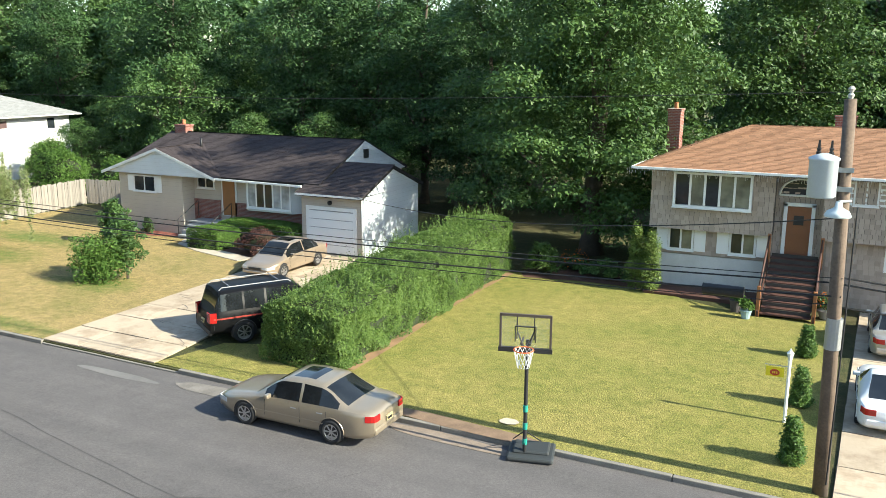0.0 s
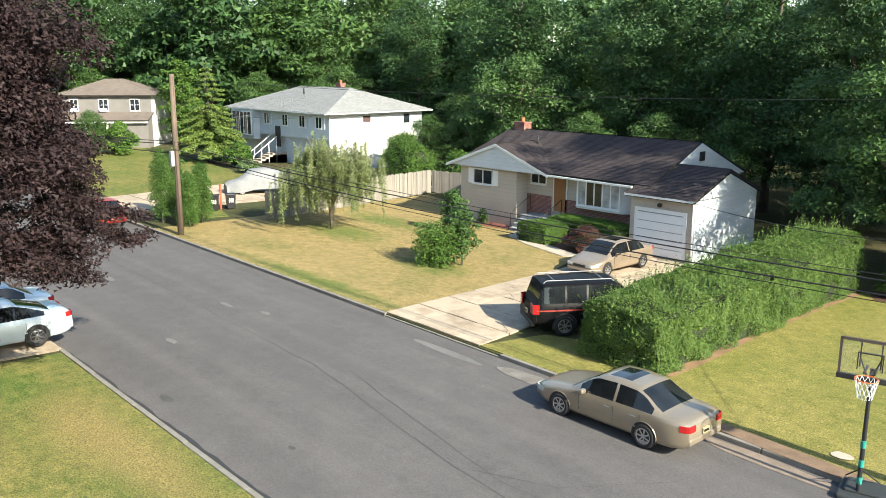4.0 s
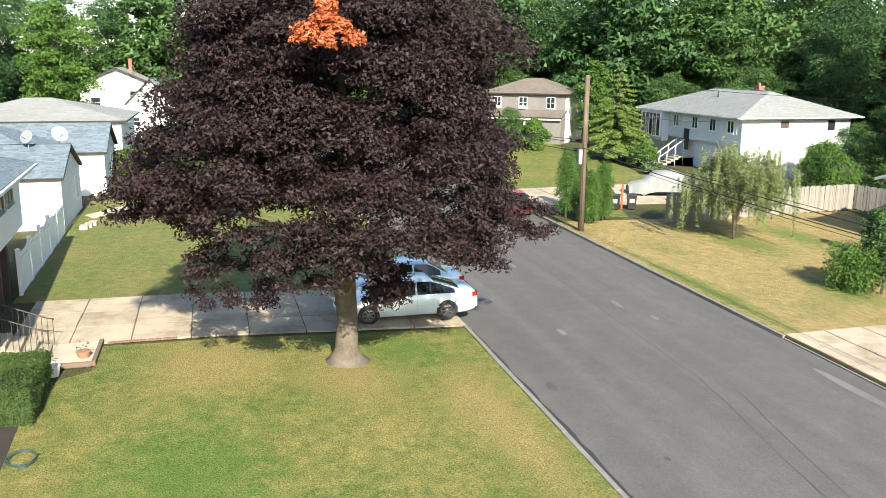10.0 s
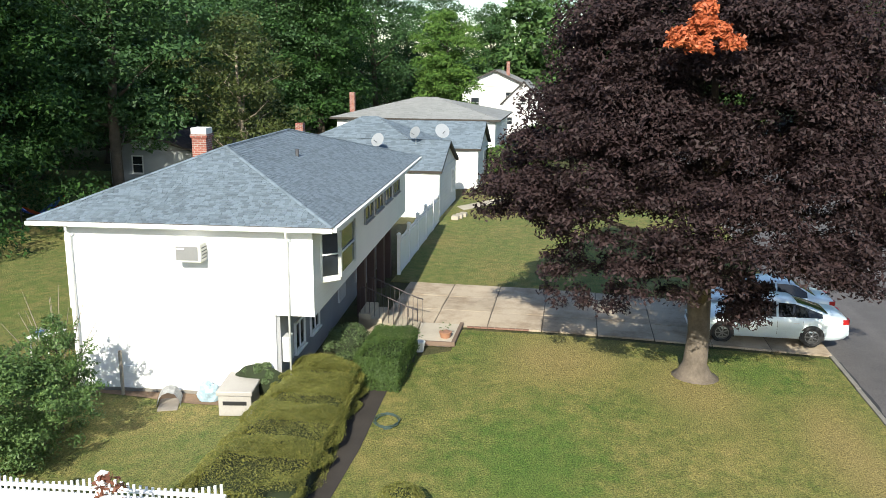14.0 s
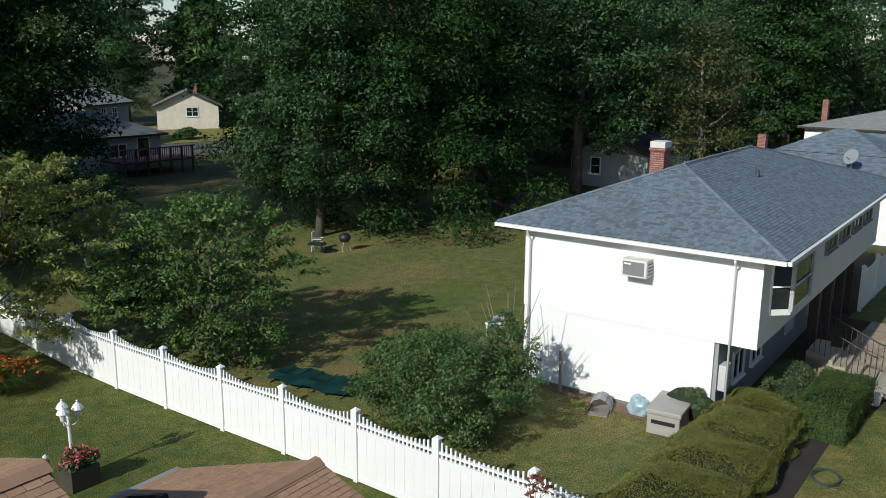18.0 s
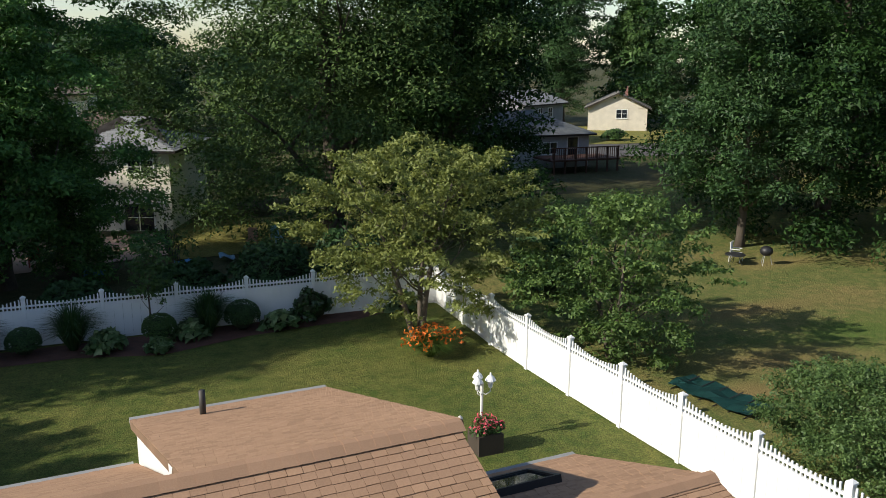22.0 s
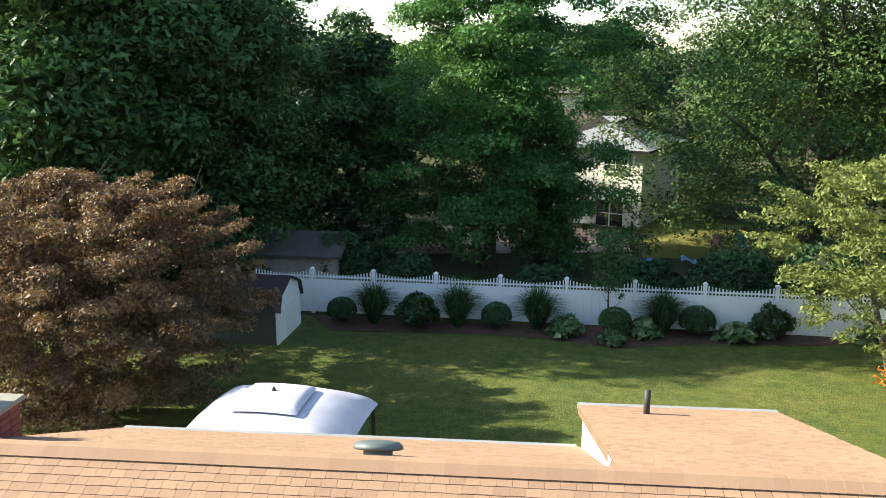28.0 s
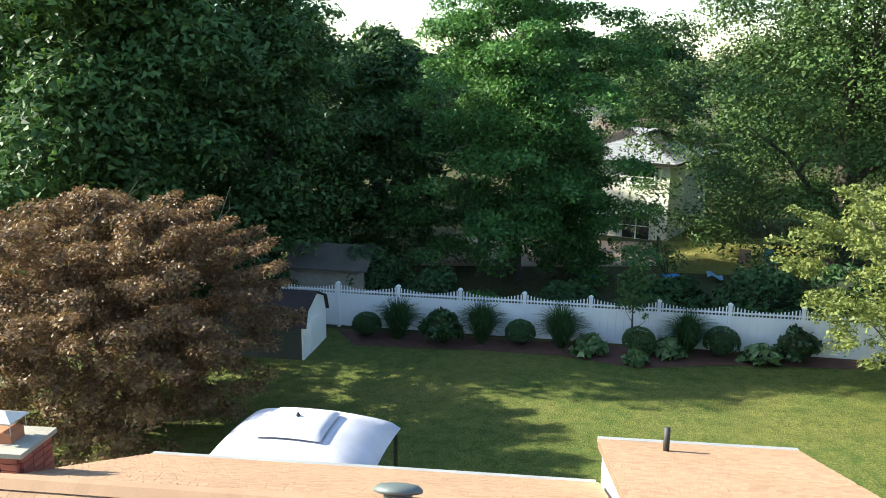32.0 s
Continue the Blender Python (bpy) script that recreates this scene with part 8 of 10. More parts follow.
def fence_run(label, pts, seed=0):
    """Solid panels with a scalloped picket top between capped posts; every bay is one thing with its parts."""
    out = []
    for k, ((xa, ya), (xb, yb)) in enumerate(zip(pts, pts[1:])):
        L = math.hypot(xb - xa, yb - ya)
        z0, z1 = ground(xa, ya), ground(xb, yb)
        t = thing("fence_panel", label, "fence", xa, ya, z0, math.degrees(math.atan2(yb - ya, xb - xa)), "white vinyl fence")
        sh = (z1 - z0) / L
        bm = bmesh.new()
        box(bm, -0.065, 0.065, -0.065, 0.065, -0.1, 1.70, 0.008)
        post = part("post", bm, FENCE, t)
        bm = bmesh.new()
        solid(bm, [(-0.085, -0.085, 1.70), (0.085, -0.085, 1.70), (0.085, 0.085, 1.70), (-0.085, 0.085, 1.70)], (0, 0, 0.03))
        top = bm.verts.new((0, 0, 1.80))
        ring = [bm.verts.new((a * 0.085, b * 0.085, 1.73)) for a, b in ((-1, -1), (1, -1), (1, 1), (-1, 1))]
        for j in range(4):
            bm.faces.new((ring[j], ring[(j + 1) % 4], top))
        part("post_cap", bm, FENCE, post)
        def slanted(x0, x1, y0, y1, a, b, bev=0.0):
            bm = bmesh.new()
            box(bm, x0, x1, y0, y1, a, b, bev)
            for v in bm.verts:
                v.co.z += sh * v.co.x
            return bm
        n = 8
        w = (L - 0.13) / n
        for j in range(n):
            x = 0.065 + w * j
            part("board", slanted(x + 0.002, x + w - 0.002, -0.02, 0.02, 0.08, 1.25), FENCE, t)
        for a, b in ((0.03, 0.15), (1.21, 1.31), (1.40, 1.45)):
            part("rail", slanted(0.05, L - 0.05, -0.035, 0.035, a, b), FENCE, t)
        np_ = 19
        for j in range(np_):
            x = 0.065 + (L - 0.13) * (j + 0.5) / np_
            dip = 0.16 * (1 - (2 * (j + 0.5) / np_ - 1) ** 2)
            bm = slanted(x - 0.022, x + 0.022, -0.015, 0.015, 1.29, 1.67 - dip)
            part("picket", bm, FENCE, t)
        out.append(t)
    return out


SIDE = [(-11.95, -29.45), (-11.85, -26.6), (-11.75, -24.2), (-11.78, -21.75), (-11.88, -19.45), (-12.0, -17.12), (-12.14, -14.92), (-12.27, -12.62), (-12.33, -10.32), (-12.45, -8.03), (-12.56, -5.74)]
fence_run("white vinyl fence panel with dipped picket top in sun", SIDE)
BACK = [(-11.95 + 2.4 * k, -29.45 - 0.105 * k) for k in range(11)]
fence_run("white vinyl fence panel with dipped picket top in shade", BACK)


# ---- utility poles and wires ----
def utility_pole(label, x, y, h, lean=0.0, full=False):
    t = thing("utility_pole", label, "utility pole", x, y)
    bm = bmesh.new()
    tube(bm, [(0, 0, -0.2), (lean * 0.5, 0, h * 0.5), (lean, 0, h)], [0.17, 0.145, 0.12], 14)
    part("pole", bm, POLE_WOOD, t, "weathered brown timber pole", True)
    if not full:
        bm = bmesh.new()
        box(bm, -0.12, 0.12, -0.32, -0.12, 3.7, 4.5, 0.02)
        part("junction_box", bm, STEEL, t)
        return t
    bm = bmesh.new()
    lathe(bm, [(0.24, 0.0), (0.29, 0.04), (0.29, 0.78), (0.31, 0.8), (0.31, 0.84), (0.1, 0.93)], 20, (-0.58, -0.1, h - 2.05))
    tr = part("transformer", bm, plain("transformer_grey", (0.5, 0.55, 0.58), 0.4, spots=0.1), t, "pale grey pole transformer", True)
    for dx in (-0.12, 0.12):
        bm = bmesh.new()
        lathe(bm, [(0.05, 0), (0.05, 0.06), (0.03, 0.07), (0.05, 0.13), (0.03, 0.14), (0.02, 0.3)], 10, (-0.58 + dx, -0.1, h - 1.15))
        part("bushing", bm, BLACK, tr)
    bm = bmesh.new()
    box(bm, -0.3, 0.0, -0.14, -0.06, h - 1.9, h - 1.8)
    box(bm, -0.3, 0.0, -0.14, -0.06, h - 1.5, h - 1.4)
    part("bracket", bm, STEEL, t)
    bm = bmesh.new()
    lathe(bm, [(0.06, 0.32), (0.08, 0.2), (0.22, 0.12), (0.27, 0.02), (0.25, 0.0)], 18, (-0.22, -0.35, h - 2.4))
    part("street_lamp_head", bm, plain("lamp_shade", (0.6, 0.68, 0.70), 0.4), t, "pale enamelled street lamp head", True)
    bm = bmesh.new()
    tube(bm, [(0, 0, h - 2.1), (-0.22, -0.35, h - 2.08)], 0.03, 6)
    part("lamp_arm", bm, STEEL, t)
    bm = bmesh.new()
    lathe(bm, [(0.04, 0), (0.07, 0.08), (0.03, 0.12), (0.07, 0.2), (0.03, 0.26)], 10, (lean, 0, h))
    part("insulator", bm, plain("brown_porcelain", (0.5, 0.48, 0.44), 0.3), t)
    bm = bmesh.new()
    lathe(bm, [(0.17, 0), (0.17, 0.7)], 14, (lean * 0.35, 0, 3.4))
    part("metal_sleeve", bm, STEEL, t, "pale metal sleeve on the pole")
    bm = bmesh.new()
    tube(bm, [(0.1, -0.17, 0.3), (0.12, -0.16, 3.0), (0.14, -0.15, h - 2.2)], 0.02, 6)
    part("conduit", bm, BLACK, t)
    return t


utility_pole("weathered street pole with transformer and street lamp", 0.12, 19.75, 8.75, -0.2, True)
utility_pole("plain weathered timber street pole", -42.4, 19.5, 8.45, 0.1)


def wire(label, p, q, sag, r):
    p, q = Vector(p), Vector(q)
    o = (p + q) / 2
    bm = bmesh.new()
    n = 24
    tube(bm, [p.lerp(q, k / n) - o - Vector((0, 0, sag * 4 * (k / n) * (1 - k / n))) for k in range(n + 1)], r, 5)
    ob = part("overhead_wire", bm, RUBBER, None)
    ob.location = o
    tagged(ob, label, "wire", "overhead wires")


EX, EY, EZ = 0.12, 19.75, ground(0.12, 19.75)
WX, WY, WZ = -42.4, 19.5, ground(-42.4, 19.5)
for hz, r, sg, off in ((4.85, 0.02, 0.5, 0.1), (4.35, 0.011, 0.5, 0.12), (5.0, 0.01, 0.45, -0.1), (4.6, 0.02, 0.55, -0.1)):
    wire("black cable strung between the street poles", (EX, EY + off, EZ + hz), (WX, WY + off, WZ + hz), sg, r)
wire("single bare line along the pole tops", (EX, EY, EZ + 8.9), (WX + 0.1, WY, WZ + 8.3), 0.4, 0.008)
wire("thin service line to the ranch house", (EX, EY, EZ + 6.3), (-24.9, 36.5, 2.8), 0.9, 0.014)
for hz in (4.85, 4.35, 5.0):
    wire("black cable running on up the street", (WX, WY, WZ + hz), (-95, 20.5, 5.3), 0.8, 0.02)
    wire("black cable running on down the street", (EX, EY, EZ + hz), (45, 20.5, 3.6), 0.8, 0.022)
wire("service line to the white house", (WX, WY, WZ + 7.0), (-64, 43.5, 4.5), 0.6, 0.014)
bm = bmesh.new()
tube(bm, [(-0.45, 0, 0), (0.45, 0, 0)], [0.13, 0.13], 12)
sp = part("cable_splice_case", bm, BLACK, None)
sp.matrix_basis = pose(-2.3, 19.8, EZ + 4.42)
tagged(sp, "black splice case hung on the cables", "splice case")


# ---- lawn sign lamp, garden lamp ----
PARASOL = (-5.87, -13.6, 2.85)

def sign_lamp():
    t = thing("lamp_post", "white lawn lamp post carrying a small yellow sign", "lamp post", -0.94, 23.8)
    bm = bmesh.new()
    lathe(bm, [(0.045, -0.1), (0.045, 1.75), (0.06, 1.77), (0.03, 1.8)], 12)
    part("post", bm, WHITE, t)
    bm = bmesh.new()
    lathe(bm, [(0.05, 1.78), (0.085, 1.98), (0.1, 1.99), (0.03, 2.07), (0.01, 2.12)], 8)
    part("lantern", bm, plain("lantern_white", (0.7, 0.72, 0.7), 0.4), t, "small white lantern")
    bm = bmesh.new()
    tube(bm, [(0.1, 0, 1.6), (-0.62, 0, 1.6)], 0.012, 6)
    part("bracket", bm, STEEL, t)
    s = part("sign", quick_box(-0.58, -0.12, -0.012, 0.012, 1.28, 1.55, 0.004), plain("yellow_sign", (0.75, 0.62, 0.03), 0.5), t, "small yellow hanging sign")
    bm = bmesh.new()
    lathe(bm, [(0.09, 0), (0.09, 0.01)], 18)
    bm.transform(Matrix.Translation((-0.35, -0.014, 1.4)) @ Matrix.Diagonal((1.4, 1, 1, 1)) @ pose(0, 0, 0, 90))
    part("emblem", bm, plain("red_emblem", (0.5, 0.06, 0.03), 0.5), s, "red oval with plain bars")
    for k in range(3):
        part("emblem_bar", quick_box(-0.41 + k * 0.05, -0.385 + k * 0.05, -0.03, -0.024, 1.37, 1.43), plain("yellow_bar", (0.75, 0.6, 0.05), 0.5), s)


sign_lamp()


def closed_parasol(x, y, top):
    t = thing("parasol", "closed brown patio parasol with a pale knob", "parasol", x, y)
    z0 = ground(x, y)
    bm = bmesh.new()
    tube(bm, [(0, 0, 0), (0, 0, top - z0 - 0.08)], 0.022, 8)
    part("pole", bm, WHITE, t)
    bm = bmesh.new()
    n = 16
    rings = []
    for f, r in ((0.0, 0.012), (0.12, 0.05), (0.35, 0.09), (0.7, 0.13), (1.0, 0.17)):
        rings.append([bm.verts.new((r * (1 + 0.25 * math.cos(k * math.pi)) * math.cos(k * 6.2832 / n), r * (1 + 0.25 * math.cos(k * math.pi)) * math.sin(k * 6.2832 / n), top - z0 - 0.1 - 1.3 * f)) for k in range(n)])
    for p, q in zip(rings, rings[1:]):
        for k in range(n):
            bm.faces.new((p[k], q[k], q[(k + 1) % n], p[(k + 1) % n]))
    part("canopy", bm, plain("brown_canvas", (0.12, 0.075, 0.055), 0.9, spots=0.25), t, "folded brown canvas", True)
    bm = bmesh.new()
    lathe(bm, [(0.02, -0.1), (0.045, -0.08), (0.02, -0.05), (0.05, -0.02), (0.05, 0.03), (0.0, 0.07)], 12, (0, 0, top - z0))
    part("knob", bm, plain("pale_knob", (0.55, 0.53, 0.5), 0.6), t, "pale round knob", True)


closed_parasol(*PARASOL)


def garden_lamp():
    t = thing("lamp_post", "white garden lamp post with three lanterns over a flower tub", "lamp post", -8.3, -17.7)
    bm = bmesh.new()
    lathe(bm, [(0.07, -0.1), (0.07, 0.2), (0.04, 0.26), (0.035, 1.55), (0.05, 1.58), (0.02, 1.65)], 12)
    part("post", bm, WHITE, t)
    for k in range(3):
        a = k * 2.094 + 0.6
        d = Vector((math.cos(a), math.sin(a), 0))
        bm = bmesh.new()
        tube(bm, [Vector((0, 0, 1.35)), d * 0.1 + Vector((0, 0, 1.3)), d * 0.2 + Vector((0, 0, 1.38)), d * 0.21 + Vector((0, 0, 1.5))], 0.014, 6)
        arm = part("arm", bm, WHITE, t)
        bm = bmesh.new()
        o = d * 0.21
        lathe(bm, [(0.025, 1.47), (0.055, 1.5), (0.085, 1.68)], 10, (o.x, o.y, 0.0))
        part("lantern_glass", bm, plain("frosted", (0.75, 0.76, 0.74), 0.3), arm)
        bm = bmesh.new()
        lathe(bm, [(0.135, 1.67), (0.125, 1.70), (0.09, 1.76), (0.045, 1.80), (0.02, 1.83), (0.028, 1.855), (0.0, 1.88)], 12, (o.x, o.y, 0.0))
        part("lantern_cap", bm, WHITE, arm)
    tub = thing("flower_tub", "square timber tub of pink flowers", "planter", -8.25, -17.35)
    bm = bmesh.new()
    solid(bm, [(-0.33, -0.33, 0), (0.33, -0.33, 0), (0.33, 0.33, 0), (-0.33, 0.33, 0)], (0, 0, 0.5))
    part("tub", bm, plain("dark_tub", (0.06, 0.045, 0.035), 0.85), tub)
    me = leaf_cloud("foliage", [(0, 0, 0.62), (0.2, 0.1, 0.6), (-0.2, 0.1, 0.6)], [0.32, 0.25, 0.25], 1400, 0.09, 71)
    mesh_part("foliage", me, LEAF_MID, tub)
    me = leaf_cloud("blossom", [(0, 0, 0.7), (0.2, 0.1, 0.66), (-0.2, 0.1, 0.66)], [0.32, 0.25, 0.25], 160, 0.09, 72, shell=0.1)
    mesh_part("blossom", me, PINK, tub, "pink and red flowers")


garden_lamp()


# ---- gazebo ----
def gazebo():
    t = thing("gazebo", "pale lilac-white canvas gazebo with a vented two-tier top", "gazebo", 6.0, -15.75)
    z0, w = 2.0, 1.78
    FAB = plain("canopy_cloth", (0.60, 0.57, 0.63), 0.8, spots=0.16, coarse=2)
    def canopy(half, zl, zh, inner, bow, name, label):
        bm = bmesh.new()
        n = 8
        prev = None
        for i in range(n + 1):
            f = i / n
            s = half + (inner - half) * f
            z = zl + (zh - zl) * math.sin(f * math.pi / 2) ** 0.9
            row = []
            for k in range(4):
                for j in range(6):
                    g = j / 6
                    a, b = ((-1, -1), (1, -1), (1, 1), (-1, 1))[k], ((1, -1), (1, 1), (-1, 1), (-1, -1))[k]
                    x, y = a[0] + (b[0] - a[0]) * g, a[1] + (b[1] - a[1]) * g
                    row.append(bm.verts.new((x * s, y * s, z + bow * math.sin(math.pi * g) * (1 - f) - (0.0 if f else 0.05))))
            if prev:
                for k in range(24):
                    bm.faces.new((prev[k], prev[(k + 1) % 24], row[(k + 1) % 24], row[k]))
            prev = row
        bm.faces.new(prev)
        return part(name, bm, FAB, t, label, smooth=True)
    canopy(w, z0, z0 + 0.66, 0.45, 0.16, "canopy", "domed lilac-white canvas roof")
    canopy(0.7, z0 + 0.73, z0 + 0.88, 0.05, 0.03, "vent_canopy", "small upper vent canopy")
    bm = bmesh.new()
    lathe(bm, [(0.03, z0 + 0.85), (0.05, z0 + 0.9), (0.01, z0 + 0.97)], 10)
    part("finial", bm, BLACK, t)
    for a in (-1, 1):
        for b in (-1, 1):
            part("leg", quick_box(a * (w - 0.1) - 0.04, a * (w - 0.1) + 0.04, b * (w - 0.1) - 0.04, b * (w - 0.1) + 0.04, -0.05, z0 - 0.02), BLACK, t)


gazebo()


# ---- back border: clipped balls, grasses, hostas ----
sheet("planting_bed", [(9.6, -29.9), (8.4, -28.2), (4, -28.4), (1, -28.3), (-1.6, -27.5), (-4.5, -28.3), (-8.5, -28.6), (-11.6, -29.6)], 0.02, MULCH, "dark bark mulch bed along the back fence", 1.0, category="bed")
for k, (x, y, s) in enumerate(((8.2, -29.2, 1.1), (2.5, -29.2, 1.1), (-1.65, -28.9, 1.15), (-4.45, -29.1, 1.25))):
    lump("round clipped dark boxwood ball", x, y, s, s, s * 0.88, LEAF_DARK if k != 2 else LEAF_MID, 200 + k, 4500, 0.06, "boxwood", ball=True, group="boxwood balls")


def tuft(label, x, y, w, h, seed, mat=None, n=900, name="ornamental_grass", group="ornamental grasses"):
    """Arching blades from one crown."""
    t = thing(name, label, "grass clump", x, y, group=group)
    rng = random.Random(seed)
    verts, faces = [], []
    for k in range(n):
        a = rng.uniform(0, 6.283)
        ln, lean = h * rng.uniform(0.6, 1.15), rng.uniform(0.1, 1.0)
        d = Vector((math.cos(a), math.sin(a), 0))
        side = Vector((-d.y, d.x, 0)) * 0.012
        p0 = d * rng.uniform(0, 0.12)
        p1 = p0 + d * lean * w * 0.25 + Vector((0, 0, ln * 0.62))
        p2 = p0 + d * lean * w * 0.62 + Vector((0, 0, ln * (1.0 - 0.45 * lean)))
        b = len(verts)
        for p, s in ((p0, 1), (p1, 0.9)):
            verts += [(p - side * s)[:], (p + side * s)[:]]
        verts.append(p2[:])
        faces += [(b, b + 1, b + 3, b + 2), (b + 2, b + 3, b + 4)]
    mesh_part("foliage", raw_mesh("foliage", verts, faces), mat or BLADE, t)
    return t


for k, (x, y) in enumerate(((7.0, -29.2), (3.9, -29.2), (1.05, -29.2), (-3.3, -29.2))):
    tuft("arching ornamental grass clump before the fence", x, y, 2.2, 1.75, 300 + k)
lump("dark broad-leaved shrub by the fence corner", -6.9, -29.1, 1.7, 1.2, 1.3, LEAF_GLOSSY, 222, 1800, 0.16)
lump("leafy dark green rhododendron bush", 5.3, -28.9, 1.6, 1.4, 1.4, LEAF_GLOSSY, 221, 1600, 0.2)
for k, (x, y, s) in enumerate(((0.05, -28.6, 1.2), (-2.65, -28.8, 1.1), (-5.7, -28.7, 1.2), (-1.55, -27.9, 0.8), (-10.4, -28.9, 1.2))):
    lump("variegated pale-edged hosta clump", x, y, s, s, s * 0.55, LEAF_HOSTA, 230 + k, 420, 0.26, "hosta", shape=2, category="plant", group="hostas")
make_tree("slender young tree in the border", -1.4, -29.1, 3.6, 0.9, LEAF_MID, 240, 0.04, leaves=1500, size=0.12, base=0.35, n=12)

# day lilies round the dogwood
tuft("clump of orange day lilies round the dogwood", -9.5, -24.0, 1.9, 0.9, 310, LEAF_HEDGE, 1500, "day_lilies", "")
_l = bpy.data.objects["day_lilies"]
mesh_part("blossom", leaf_cloud("blossom", [(0, 0, 0.7), (0.6, 0.3, 0.6), (-0.6, 0.2, 0.6), (0.3, -0.5, 0.55), (-0.4, -0.5, 0.55)], [0.55, 0.5, 0.5, 0.45, 0.45], 260, 0.13, 311, shell=0.2), PETAL, _l, "orange lily flowers")


# ---- garden shed by the back fence ----
def shed():
    t = thing("garden_shed", "small barn-roofed shed with a white end", "shed", 11.4, -27.7, None, 90)
    W, D, z = 1.25, 1.7, 1.15
    ring = [(-W, z), (-W * 0.82, z + 0.55), (0, z + 0.95), (W * 0.82, z + 0.55), (W, z)]
    part("wall", quick_box(-W, W, -D, D - 0.07, 0, z), plain("dark_green_boards", (0.05, 0.06, 0.05), 0.8), t, "dark boarded side")
    part("end_wall", quick_box(-W, W, D - 0.066, D, 0, z), WHITE, t, "white end wall")
    bm = bmesh.new()
    solid(bm, [(x, D, h) for x, h in ring], (0, -0.06, 0))
    part("gable", bm, WHITE, t, "white barn-shaped gable")
    for (xa, za), (xb, zb) in zip(ring, ring[1:]):
        bm = bmesh.new()
        n = Vector((-(zb - za), 0, xb - xa)).normalized()
        solid(bm, [(xa, -D - 0.1, za), (xb, -D - 0.1, zb), (xb, D + 0.12, zb), (xa, D + 0.12, za)], n * 0.06)
        part("roof", bm, ROOF_DARK, t)
    part("door", quick_box(-0.5, 0.5, D, D + 0.04, 0.05, 1.15), TRIM, t)


shed()
t = thing("garden_shed", "old shed with a mossy grey roof behind the fence", "shed", 10.9, -34.0, -0.35)
part("wall", quick_box(-1.6, 1.6, -1.2, 1.2, 0, 1.9), GREY_WOOD, t)
bm = bmesh.new()
solid(bm, [(-1.8, 1.5, 1.85), (1.8, 1.5, 1.85), (1.8, 0, 2.6), (-1.8, 0, 2.6)], (0, 0, 0.08))
solid(bm, [(-1.8, -1.5, 1.85), (1.8, -1.5, 1.85), (1.8, 0, 2.6), (-1.8, 0, 2.6)], (0, 0, 0.08))
part("roof", bm, plain("mossy_roof", (0.10, 0.088, 0.075), 0.95, spots=0.45), t)

# ---- beds, walks, marks on the ground ----
sheet("front_walk", [(-33.2, 35.9), (-32.4, 34.4), (-30.2, 33.4), (-26.9, 32.6), (-26.6, 33.5), (-29.6, 34.3), (-31.2, 35.2), (-31.6, 36.0)], 0.03, CONCRETE, "curved pale concrete front walk", 0.8, 0.06, category="path")
sheet("planting_bed", [(-39.0, 36.7), (-38.6, 35.7), (-36.2, 35.3), (-33.7, 35.9), (-34.0, 36.8)], 0.02, RED_MULCH, "red mulch bed along the ranch house", 0.8, category="bed")
sheet("planting_bed", [(-31.4, 36.2), (-30.9, 34.6), (-28.4, 33.7), (-25.9, 33.6), (-25.8, 37.6), (-31.0, 37.7)], 0.018, MULCH, "dark mulch bed under clipped shrubs", 0.8, category="bed")
sheet("planting_bed", [(-13.3, 21.6), (-13.45, 24.6), (-13.9, 29.0), (-14.1, 34.0), (-14.1, 37.4), (-15.0, 37.4), (-15.0, 21.2)], 0.02, plain("hedge_litter", (0.25, 0.15, 0.08), 0.95, spots=0.4, grain=30), "brown leaf litter under the hedge", 1.0, category="bed")
sheet("planting_bed", [(-13.8, 37.6), (-13.4, 36.9), (-11, 37.5), (-8.2, 37.6), (-8.2, 40.5), (-14.5, 40.5)], 0.02, MULCH, "dark bed under the trees", 1.0, category="bed")
sheet("bare_ground", [(-20.1, -12.9), (-20.1, -7.6), (-19.4, -7.7), (-19.3, -9.6), (-19.5, -11.2), (-19.6, -12.6)], 0.015, DIRT, "bare brown soil along the white wall", 0.6, category="ground")


def blot(name, label, x, y, rx, ry, lift, mat, seed, turn=0.0, category="ground"):
    """An uneven patch that follows the ground."""
    ring = []
    for k in range(22):
        a = 2 * math.pi * k / 22
        q = 1 + 0.28 * noise.noise(Vector((math.cos(a) * 1.4 + seed * 3.1, math.sin(a) * 1.4, seed)))
        u, v = rx * q * math.cos(a), ry * q * math.sin(a)
        c, s = math.cos(radians(turn)), math.sin(radians(turn))
        ring.append((x + u * c - v * s, y + u * s + v * c))
    return sheet(name, ring, lift, mat, label, 5.0, category=category)


